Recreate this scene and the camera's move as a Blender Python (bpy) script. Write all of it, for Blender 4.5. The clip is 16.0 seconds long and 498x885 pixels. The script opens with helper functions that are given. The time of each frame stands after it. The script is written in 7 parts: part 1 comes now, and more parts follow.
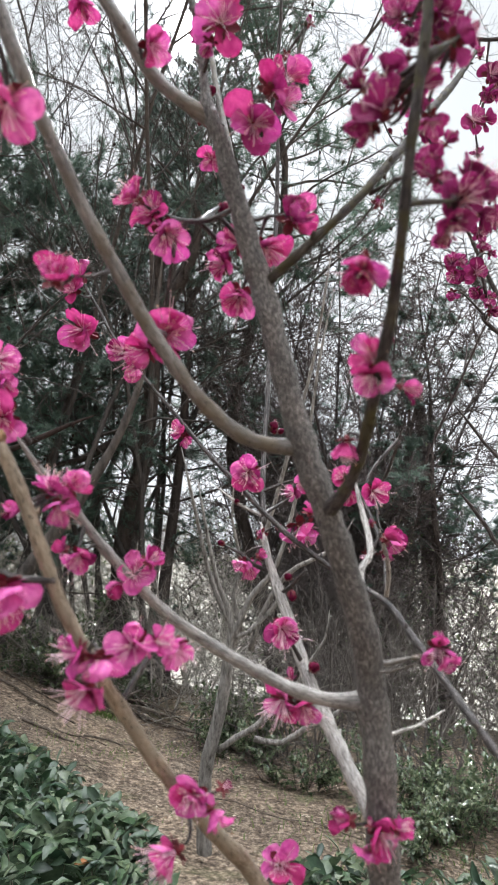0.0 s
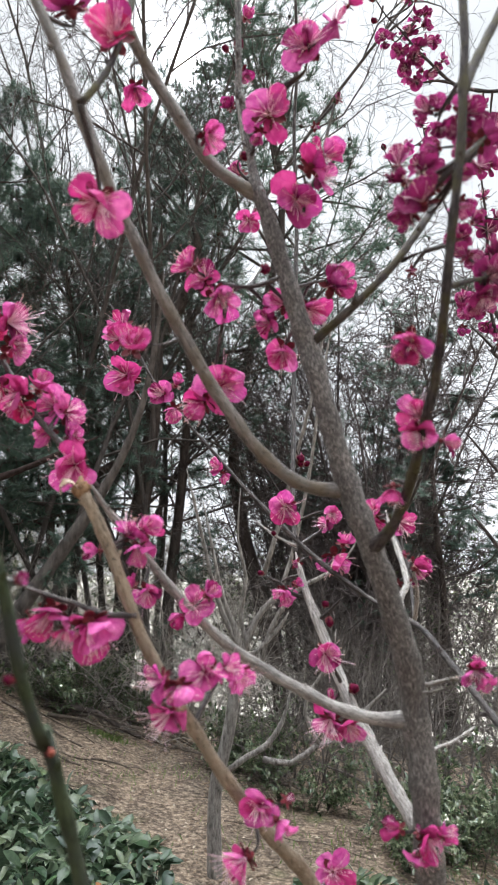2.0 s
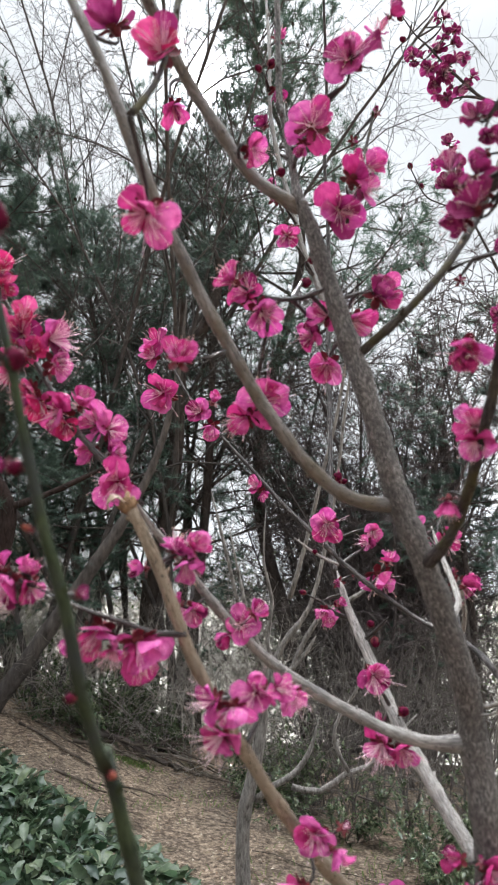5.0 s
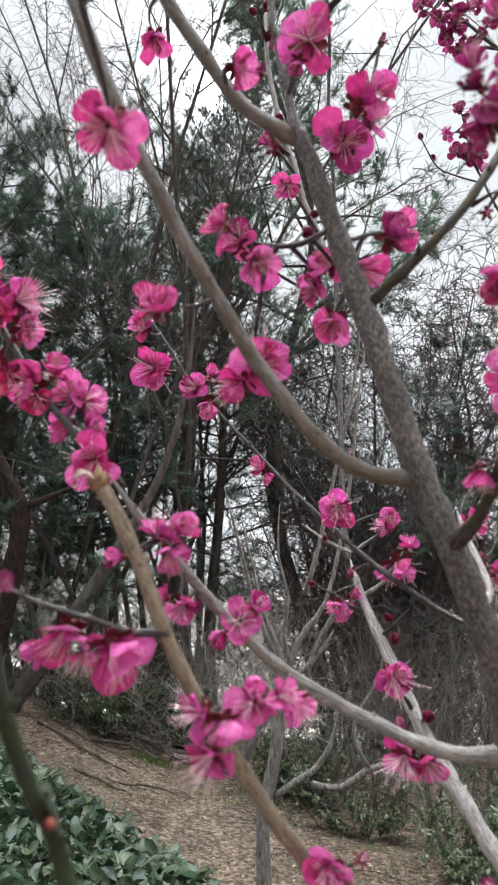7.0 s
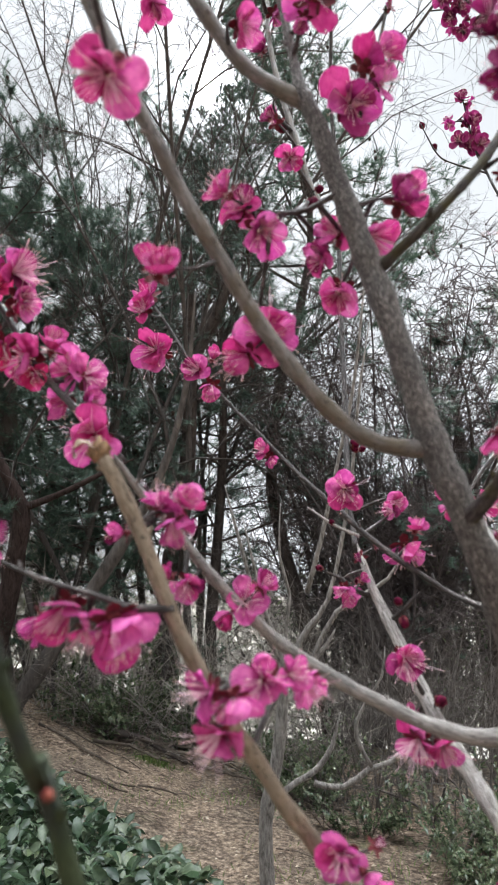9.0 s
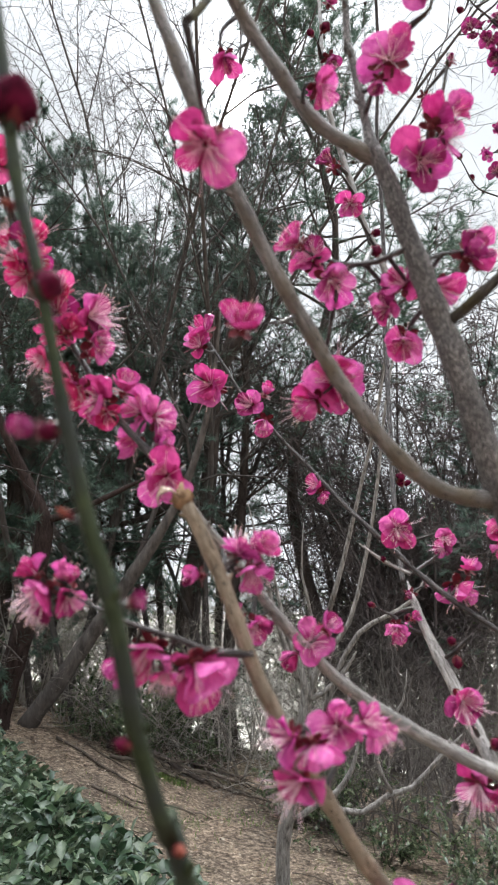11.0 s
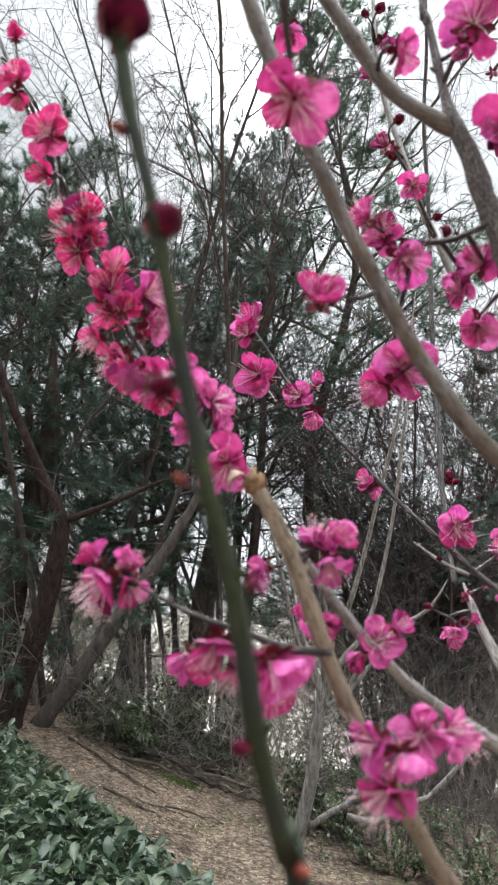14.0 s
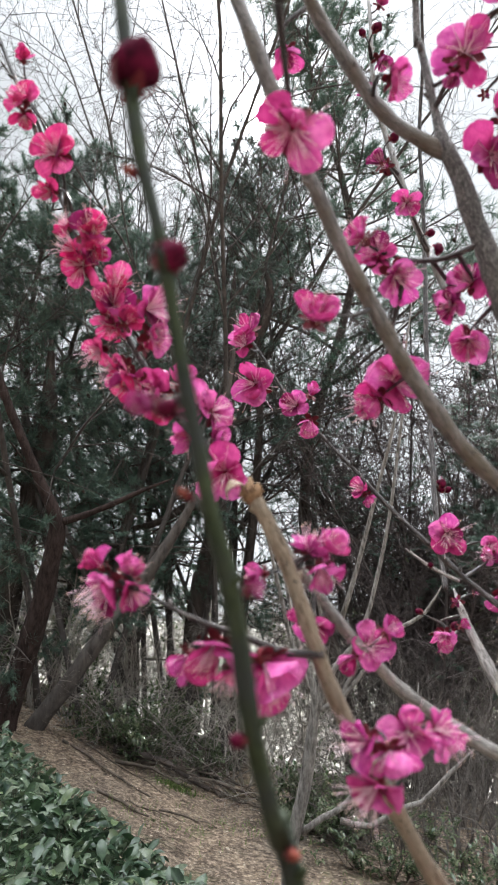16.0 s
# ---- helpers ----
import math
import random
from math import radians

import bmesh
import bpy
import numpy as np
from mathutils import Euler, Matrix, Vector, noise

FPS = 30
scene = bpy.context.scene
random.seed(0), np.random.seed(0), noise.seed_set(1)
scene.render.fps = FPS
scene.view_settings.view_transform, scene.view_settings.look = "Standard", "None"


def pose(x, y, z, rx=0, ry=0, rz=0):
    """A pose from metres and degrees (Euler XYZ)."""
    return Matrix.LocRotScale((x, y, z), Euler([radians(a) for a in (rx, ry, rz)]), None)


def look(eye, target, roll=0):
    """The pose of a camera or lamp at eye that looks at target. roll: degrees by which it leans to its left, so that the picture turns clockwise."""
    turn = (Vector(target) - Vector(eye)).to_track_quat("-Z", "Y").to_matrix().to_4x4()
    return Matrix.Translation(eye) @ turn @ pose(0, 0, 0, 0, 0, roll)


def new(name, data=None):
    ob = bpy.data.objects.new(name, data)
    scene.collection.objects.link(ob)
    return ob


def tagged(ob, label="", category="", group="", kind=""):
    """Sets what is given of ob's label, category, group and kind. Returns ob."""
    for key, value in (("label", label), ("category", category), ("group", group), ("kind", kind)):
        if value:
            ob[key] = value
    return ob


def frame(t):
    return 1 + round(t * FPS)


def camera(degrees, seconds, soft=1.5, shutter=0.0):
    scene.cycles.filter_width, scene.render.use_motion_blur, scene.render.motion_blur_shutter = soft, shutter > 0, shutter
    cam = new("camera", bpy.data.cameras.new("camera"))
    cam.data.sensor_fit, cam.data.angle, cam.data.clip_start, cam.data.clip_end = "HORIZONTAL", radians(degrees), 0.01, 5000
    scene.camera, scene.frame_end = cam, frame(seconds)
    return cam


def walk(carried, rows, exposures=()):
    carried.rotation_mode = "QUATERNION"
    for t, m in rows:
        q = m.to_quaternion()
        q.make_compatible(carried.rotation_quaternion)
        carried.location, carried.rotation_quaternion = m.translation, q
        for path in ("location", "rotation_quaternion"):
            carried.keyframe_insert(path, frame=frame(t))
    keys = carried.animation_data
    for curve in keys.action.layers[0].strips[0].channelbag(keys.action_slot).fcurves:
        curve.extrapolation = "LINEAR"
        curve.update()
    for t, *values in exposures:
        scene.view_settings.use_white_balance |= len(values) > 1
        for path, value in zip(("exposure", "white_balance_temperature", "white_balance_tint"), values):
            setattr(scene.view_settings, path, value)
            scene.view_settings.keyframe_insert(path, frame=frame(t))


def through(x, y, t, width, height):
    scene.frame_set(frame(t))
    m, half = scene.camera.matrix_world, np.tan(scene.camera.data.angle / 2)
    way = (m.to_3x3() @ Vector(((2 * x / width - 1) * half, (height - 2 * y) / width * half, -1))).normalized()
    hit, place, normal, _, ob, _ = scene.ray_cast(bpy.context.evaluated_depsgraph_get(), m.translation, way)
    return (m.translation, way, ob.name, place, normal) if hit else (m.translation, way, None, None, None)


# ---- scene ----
cam = camera(38.93, 16.0)
# seconds, eye, yaw to the left, pitch up, roll
PATH = [
    (0.0, 0.0000, 0.0000, 1.5000, 0.000, 8.002, 0.000),
    (0.5, 0.0069, -0.0087, 1.4992, 0.964, 8.092, -0.243),
    (1.0, -0.0206, -0.0290, 1.5066, 1.154, 8.515, -0.526),
    (1.5, -0.0303, -0.0407, 1.5095, 0.573, 8.914, -0.761),
    (2.0, -0.0293, -0.0434, 1.5096, -0.074, 9.435, -0.866),
    (2.5, -0.0248, -0.0555, 1.5107, -0.321, 10.067, -0.988),
    (3.0, -0.0313, -0.0570, 1.5116, -0.263, 10.584, -0.890),
    (3.5, -0.0362, -0.0585, 1.5116, -0.034, 11.003, -0.916),
    (4.0, -0.0361, -0.0555, 1.5104, 0.367, 11.190, -0.988),
    (4.5, -0.0371, -0.0474, 1.5084, 0.994, 11.243, -1.000),
    (5.0, -0.0433, -0.0349, 1.5063, 1.729, 11.337, -1.147),
    (5.2, -0.0434, -0.0279, 1.5062, 2.129, 11.376, -1.205),
    (7.3, -0.0342, 0.0292, 1.5010, 2.931, 10.974, -2.286),
    (7.5, -0.0331, 0.0329, 1.4973, 2.939, 10.910, -2.449),
    (8.0, -0.0312, 0.0369, 1.4943, 2.973, 10.678, -2.559),
    (8.2, -0.0329, 0.0387, 1.4916, 2.875, 10.671, -2.564),
    (10.3, -0.0492, 0.0281, 1.4981, 3.557, 12.132, -1.706),
    (10.5, -0.0517, 0.0246, 1.5017, 3.877, 12.110, -1.526),
    (11.0, -0.0636, 0.0235, 1.5046, 4.480, 12.501, -1.050),
    (11.5, -0.0664, 0.0252, 1.5050, 5.022, 12.710, -0.686),
    (12.0, -0.0767, 0.0273, 1.5039, 5.402, 12.745, -0.384),
    (12.5, -0.0852, 0.0299, 1.5042, 5.572, 12.773, -0.133),
    (13.0, -0.0919, 0.0335, 1.5034, 5.725, 12.773, 0.125),
    (13.5, -0.0919, 0.0357, 1.5029, 5.704, 12.821, 0.166),
    (14.0, -0.0904, 0.0434, 1.5005, 5.709, 12.857, 0.204),
    (14.5, -0.0873, 0.0464, 1.4997, 5.704, 12.989, 0.234),
    (15.0, -0.0884, 0.0475, 1.4998, 5.697, 13.082, 0.282),
    (15.5, -0.0876, 0.0389, 1.5006, 5.590, 13.125, 0.441),
    (16.0, -0.0895, 0.0301, 1.5007, 5.419, 13.153, 0.569),
]


def aimed(x, y, z, yaw, pitch, roll):
    a, b = radians(yaw), radians(pitch)
    way = Vector((-math.sin(a) * math.cos(b), math.cos(a) * math.cos(b), math.sin(b)))
    return look((x, y, z), Vector((x, y, z)) + way, roll)


walk(cam, [(row[0], aimed(*row[1:])) for row in PATH], exposures=[(0.0, 1.34, 6050, 8), (1.0, 1.40, 6050, 8), (2.0, 1.34, 6050, 8), (3.0, 1.28, 6050, 8), (5.0, 1.25, 6050, 8), (8.0, 1.24, 6050, 8), (10.5, 1.31, 6050, 8), (12.5, 1.34, 6050, 8), (16.0, 1.33, 6050, 8)])
cam.data.dof.use_dof, cam.data.dof.focus_distance, cam.data.dof.aperture_fstop = True, 1.15, 24.0

# ---- light: a hazy sun ahead of the camera, thin white cloud ----
SUN_UP, SUN_LEFT = 38.0, 5.0
world = bpy.data.worlds.new("sky")
scene.world = world
world.use_nodes = True
wn, wl = world.node_tree.nodes, world.node_tree.links
wn.clear()
sky = wn.new("ShaderNodeTexSky")
sky.sky_type, sky.sun_disc = "NISHITA", False
sky.sun_elevation, sky.sun_rotation = radians(SUN_UP), radians(-SUN_LEFT)
sky.air_density, sky.dust_density, sky.ozone_density = 1.0, 7.0, 1.0
pale = wn.new("ShaderNodeHueSaturation")
pale.inputs["Saturation"].default_value = 0.15
back = wn.new("ShaderNodeBackground")
back.inputs["Strength"].default_value = 0.0022
# thin overcast, brightest overhead
cloud = wn.new("ShaderNodeBackground")
cloud.inputs["Color"].default_value = (0.985, 0.985, 0.98, 1)
where = wn.new("ShaderNodeTexCoord")
axes = wn.new("ShaderNodeSeparateXYZ")
rise = wn.new("ShaderNodeValToRGB")
rise.color_ramp.interpolation = "EASE"
for spot, glow in ((0.0, 0.56), (0.26, 0.385), (0.60, 0.318), (0.76, 0.58), (1.0, 4.3)):
    stop = rise.color_ramp.elements.new(spot) if spot not in (0.0, 1.0) else rise.color_ramp.elements[0 if spot == 0.0 else -1]
    stop.color = (glow, glow, glow, 1)
both = wn.new("ShaderNodeAddShader")
wout = wn.new("ShaderNodeOutputWorld")
wl.new(where.outputs["Generated"], axes.inputs[0])
wl.new(axes.outputs["Z"], rise.inputs[0])
# brighter on the sun's side
ahead = wn.new("ShaderNodeMapRange")
ahead.inputs["From Min"].default_value, ahead.inputs["From Max"].default_value = -1.0, 1.0
ahead.inputs["To Min"].default_value, ahead.inputs["To Max"].default_value = 0.82, 1.0
wl.new(axes.outputs["Y"], ahead.inputs["Value"])
toned = wn.new("ShaderNodeMath")
toned.operation = "MULTIPLY"
wl.new(rise.outputs[0], toned.inputs[0])
# the cloud thickens towards the left
thin = wn.new("ShaderNodeMapRange")
thin.inputs["From Min"].default_value, thin.inputs["From Max"].default_value = -0.45, 0.35
thin.inputs["To Min"].default_value, thin.inputs["To Max"].default_value = 0.86, 1.10
wl.new(axes.outputs["X"], thin.inputs["Value"])
veil = wn.new("ShaderNodeMath")
veil.operation = "MULTIPLY"
wl.new(ahead.outputs[0], veil.inputs[0])
wl.new(thin.outputs[0], veil.inputs[1])
wl.new(veil.outputs[0], toned.inputs[1])
# the veiled sun's glow in the thin cloud
facing = wn.new("ShaderNodeVectorMath")
facing.operation = "DOT_PRODUCT"
facing.inputs[1].default_value = (-math.sin(radians(SUN_LEFT)) * math.cos(radians(SUN_UP)), math.cos(radians(SUN_LEFT)) * math.cos(radians(SUN_UP)), math.sin(radians(SUN_UP)))
wl.new(where.outputs["Generated"], facing.inputs[0])
total = toned.outputs[0]
for sharp, gain in ((40.0, 0.06), (300.0, 0.45), (2600.0, 5.0)):
    lobe = wn.new("ShaderNodeMath")
    lobe.operation, lobe.use_clamp = "POWER", True
    lobe.inputs[1].default_value = sharp
    wl.new(facing.outputs["Value"], lobe.inputs[0])
    more = wn.new("ShaderNodeMath")
    more.operation = "MULTIPLY_ADD"
    more.inputs[1].default_value = gain
    wl.new(lobe.outputs[0], more.inputs[0])
    wl.new(total, more.inputs[2])
    total = more.outputs[0]
wl.new(total, cloud.inputs["Strength"])
wl.new(sky.outputs[0], pale.inputs["Color"])
wl.new(pale.outputs[0], back.inputs["Color"])
wl.new(back.outputs[0], both.inputs[0])
wl.new(cloud.outputs[0], both.inputs[1])
wl.new(both.outputs[0], wout.inputs[0])
sun = new("sun", bpy.data.lights.new("sun", "SUN"))
sun.data.energy, sun.data.angle, sun.data.color = 5.0, radians(8), (1.0, 0.95, 0.88)
sun.matrix_world = look((0, 0, 0), (math.sin(radians(SUN_LEFT)) * math.cos(radians(SUN_UP)), -math.cos(radians(SUN_LEFT)) * math.cos(radians(SUN_UP)), -math.sin(radians(SUN_UP))))


# ---- materials ----
def material(name, rough=0.8, spec=0.3):
    m = bpy.data.materials.new(name)
    m.use_nodes = True
    nodes, links = m.node_tree.nodes, m.node_tree.links
    bsdf = nodes["Principled BSDF"]
    bsdf.inputs["Roughness"].default_value = rough
    bsdf.inputs["Specular IOR Level"].default_value = spec
    return m, nodes, links, bsdf


def ramp(nodes, links, source, stops):
    r = nodes.new("ShaderNodeValToRGB")
    while len(r.color_ramp.elements) < len(stops):
        r.color_ramp.elements.new(0.5)
    for e, (at, col) in zip(r.color_ramp.elements, stops):
        e.position, e.color = at, (*col, 1)
    links.new(source, r.inputs[0])
    return r.outputs[0]


def noise_of(nodes, links, coords, scale, detail=4, stretch=(1, 1, 1), rough=0.6):
    mp = nodes.new("ShaderNodeMapping")
    mp.inputs["Scale"].default_value = stretch
    links.new(coords, mp.inputs[0])
    n = nodes.new("ShaderNodeTexNoise")
    n.inputs["Scale"].default_value, n.inputs["Detail"].default_value, n.inputs["Roughness"].default_value = scale, detail, rough
    links.new(mp.outputs[0], n.inputs["Vector"])
    return n.outputs["Fac"]


def mixed(nodes, links, fac, a, b, kind="MIX"):
    mx = nodes.new("ShaderNodeMix")
    mx.data_type, mx.blend_type = "RGBA", kind
    for sock, v in ((mx.inputs["Factor"], fac), (mx.inputs["A"], a), (mx.inputs["B"], b)):
        if isinstance(v, (int, float)):
            sock.default_value = v
        elif isinstance(v, tuple):
            sock.default_value = (*v, 1)
        else:
            links.new(v, sock)
    return mx.outputs["Result"]


def bumped(nodes, links, bsdf, height, strength, distance):
    b = nodes.new("ShaderNodeBump")
    b.inputs["Strength"].default_value, b.inputs["Distance"].default_value = strength, distance
    links.new(height, b.inputs["Height"])
    links.new(b.outputs[0], bsdf.inputs["Normal"])


def bark_material(name, dark, mid, light, fissure=0.5, rough=0.7, bump=0.6, stretch=8.0, tint=None, flecks=0.35, gloss=0.3, fineness=750):
    """Bark whose grain follows the limb: the mesh carries its round and lengthwise places as 'grain'."""
    m, nodes, links, bsdf = material(name, rough, gloss)
    at = nodes.new("ShaderNodeAttribute")
    at.attribute_name = "grain"
    along = at.outputs["Vector"]
    streak = noise_of(nodes, links, along, fineness, 5, (1, 1, 1 / stretch), 0.68)
    patch = noise_of(nodes, links, along, 70, 4, (1, 1, 0.5), 0.7)
    fine = noise_of(nodes, links, along, 2400, 3, (1, 1, 0.5))
    spot = noise_of(nodes, links, along, 620, 2, (1, 1, 0.55), 0.5)
    col = ramp(nodes, links, streak, [(0.33, dark), (0.33 + 0.25 * fissure, mid), (0.70, light)])
    blot = ramp(nodes, links, patch, [(0.32, (0.58, 0.57, 0.57)), (0.66, (1.2, 1.17, 1.13))])
    col = mixed(nodes, links, 1.0, col, blot, "MULTIPLY")
    if tint:
        moss = ramp(nodes, links, noise_of(nodes, links, along, 40, 4), [(0.45, (0, 0, 0)), (0.62, (1, 1, 1))])
        col = mixed(nodes, links, moss, col, tint)
    # dark pores
    pore = ramp(nodes, links, spot, [(0.62, (1, 1, 1)), (0.70, (1 - flecks * 2, 1 - flecks * 2, 1 - flecks * 2))])
    col = mixed(nodes, links, 1.0, col, pore, "MULTIPLY")
    links.new(col, bsdf.inputs["Base Color"])
    add = nodes.new("ShaderNodeMath")
    add.operation = "ADD"
    links.new(streak, add.inputs[0])
    links.new(fine, add.inputs[1])
    bumped(nodes, links, bsdf, add.outputs[0], bump, 0.0009)
    return m


BARK_TRUNK = bark_material("grey_fissured_bark", (0.022, 0.019, 0.018), (0.125, 0.112, 0.103), (0.38, 0.355, 0.34), 0.72, 0.6, 1.0, 2.6, None, 0.30, 0.45, 1000)
BARK_SMOOTH = bark_material("smooth_tan_bark", (0.046, 0.040, 0.036), (0.130, 0.115, 0.104), (0.27, 0.250, 0.236), 0.45, 0.44, 0.5, 5.0, (0.110, 0.085, 0.055), 0.32, 0.55)
BARK_GREY = bark_material("smooth_grey_bark", (0.075, 0.067, 0.061), (0.22, 0.203, 0.188), (0.46, 0.44, 0.42), 0.55, 0.45, 0.5, 10.0, None, 0.32, 0.5, 1100)
BARK_CUT = bark_material("tan_bark", (0.085, 0.060, 0.038), (0.22, 0.168, 0.116), (0.38, 0.315, 0.24), 0.5, 0.55, 0.4, 4.0, (0.23, 0.185, 0.135), 0.32)
BARK_PALE = bark_material("bleached_bark", (0.055, 0.047, 0.042), (0.42, 0.395, 0.375), (0.82, 0.80, 0.78), 0.7, 0.85, 1.0, 18.0, None, 0.2, 0.3, 1700)
BARK_DARK = bark_material("dark_twig_bark", (0.012, 0.009, 0.009), (0.046, 0.036, 0.034), (0.25, 0.225, 0.215), 0.8, 0.45, 0.6, 10.0, None, 0.35, 0.4, 1100)
BARK_GREEN = bark_material("olive_shoot_bark", (0.013, 0.020, 0.009), (0.030, 0.043, 0.019), (0.060, 0.074, 0.036), 0.5, 0.6, 0.25, 6.0, (0.032, 0.036, 0.032), 0.2, 0.2)
BARK_PURPLE = bark_material("dusky_shoot_bark", (0.018, 0.015, 0.016), (0.050, 0.043, 0.043), (0.115, 0.102, 0.10), 0.6, 0.75, 0.4, 8.0, (0.066, 0.058, 0.026), 0.3, 0.12, 1000)


def far_bark(name, dark, light, scale=14, rough=0.95, spec=0.15):
    m, nodes, links, bsdf = material(name, rough, spec)
    tc = nodes.new("ShaderNodeTexCoord")
    n = noise_of(nodes, links, tc.outputs["Object"], scale, 5, (1, 1, 0.3), 0.7)
    links.new(ramp(nodes, links, n, [(0.3, dark), (0.7, light)]), bsdf.inputs["Base Color"])
    bumped(nodes, links, bsdf, n, 0.8, 0.03)
    return m


PINE_BARK = far_bark("dark_pine_bark", (0.030, 0.024, 0.022), (0.115, 0.094, 0.084))
RED_BARK = far_bark("reddish_pine_bark", (0.013, 0.009, 0.008), (0.070, 0.048, 0.043), 26)
GREY_BARK = far_bark("grey_tree_bark", (0.05, 0.043, 0.040), (0.17, 0.15, 0.137))
SAPLING_BARK = far_bark("pale_sapling_bark", (0.08, 0.07, 0.062), (0.42, 0.385, 0.355), 55)
TWIG_BARK = far_bark("bare_twig_bark", (0.06, 0.051, 0.046), (0.21, 0.184, 0.164), 20)
# lighter copy of the twig bark: sunlight on the left thicket, put into the colour
LIT_TWIG_BARK = far_bark("lit_twig_bark", (0.11, 0.095, 0.08), (0.44, 0.39, 0.335), 20, 0.45, 0.5)
BROWN_BARK = far_bark("brown_bare_bark", (0.045, 0.037, 0.037), (0.15, 0.125, 0.120), 20)
BARE_BARK = far_bark("dark_bare_bark", (0.045, 0.039, 0.036), (0.125, 0.11, 0.102), 20)
DEAD_WOOD = far_bark("dead_wood", (0.045, 0.037, 0.03), (0.16, 0.13, 0.105), 12)


def leafy(name, colours, rough=0.5, through=0.3, spec=0.5, island=True):
    """Thin leaves: colour varied leaf by leaf, some light passing through."""
    m, nodes, links, bsdf = material(name, rough, spec)
    info = nodes.new("ShaderNodeNewGeometry" if island else "ShaderNodeObjectInfo")
    pick = info.outputs["Random Per Island" if island else "Random"]
    col = ramp(nodes, links, pick, [(i / max(1, len(colours) - 1), c) for i, c in enumerate(colours)])
    tc = nodes.new("ShaderNodeTexCoord")
    blotch = noise_of(nodes, links, tc.outputs["Object"], 38 if island else 5, 4, (1, 1, 1), 0.65)
    col = mixed(nodes, links, 1.0, col, ramp(nodes, links, blotch, [(0.34, (0.55, 0.58, 0.58)), (0.66, (1.3, 1.26, 1.22))]), "MULTIPLY")
    links.new(col, bsdf.inputs["Base Color"])
    tr = nodes.new("ShaderNodeBsdfTranslucent")
    links.new(col, tr.inputs["Color"])
    mx = nodes.new("ShaderNodeMixShader")
    mx.inputs[0].default_value = through
    links.new(bsdf.outputs[0], mx.inputs[1])
    links.new(tr.outputs[0], mx.inputs[2])
    links.new(mx.outputs[0], nodes["Material Output"].inputs[0])
    return m


NEEDLES = leafy("pine_needles", [(0.050, 0.088, 0.070), (0.074, 0.122, 0.092), (0.12, 0.162, 0.115)], 0.45, 0.35, 0.4)
HEDGE_LEAF = leafy("hedge_leaf", [(0.014, 0.033, 0.019), (0.036, 0.068, 0.031), (0.085, 0.117, 0.066), (0.022, 0.045, 0.023), (0.050, 0.088, 0.038), (0.14, 0.168, 0.115), (0.085, 0.115, 0.05)], 0.34, 0.22, 0.45)
NEAR_LEAF = leafy("near_hedge_leaf", [(0.014, 0.033, 0.019), (0.036, 0.068, 0.031), (0.085, 0.117, 0.066), (0.022, 0.045, 0.023), (0.050, 0.088, 0.038), (0.14, 0.168, 0.115), (0.085, 0.115, 0.05)], 0.34, 0.22, 0.45, False)
SHRUB_LEAF = leafy("glossy_shrub_leaf", [(0.05, 0.085, 0.045), (0.11, 0.15, 0.075), (0.25, 0.28, 0.17), (0.08, 0.115, 0.065)], 0.15, 0.45, 1.0)
GRASS = leafy("grass_blade", [(0.08, 0.14, 0.035), (0.13, 0.20, 0.05), (0.21, 0.24, 0.08)], 0.5, 0.45, 0.3)
LITTER = leafy("leaf_litter", [(0.10, 0.065, 0.045), (0.20, 0.14, 0.095), (0.30, 0.235, 0.17), (0.13, 0.095, 0.07), (0.58, 0.50, 0.40)], 0.8, 0.1, 0.2)


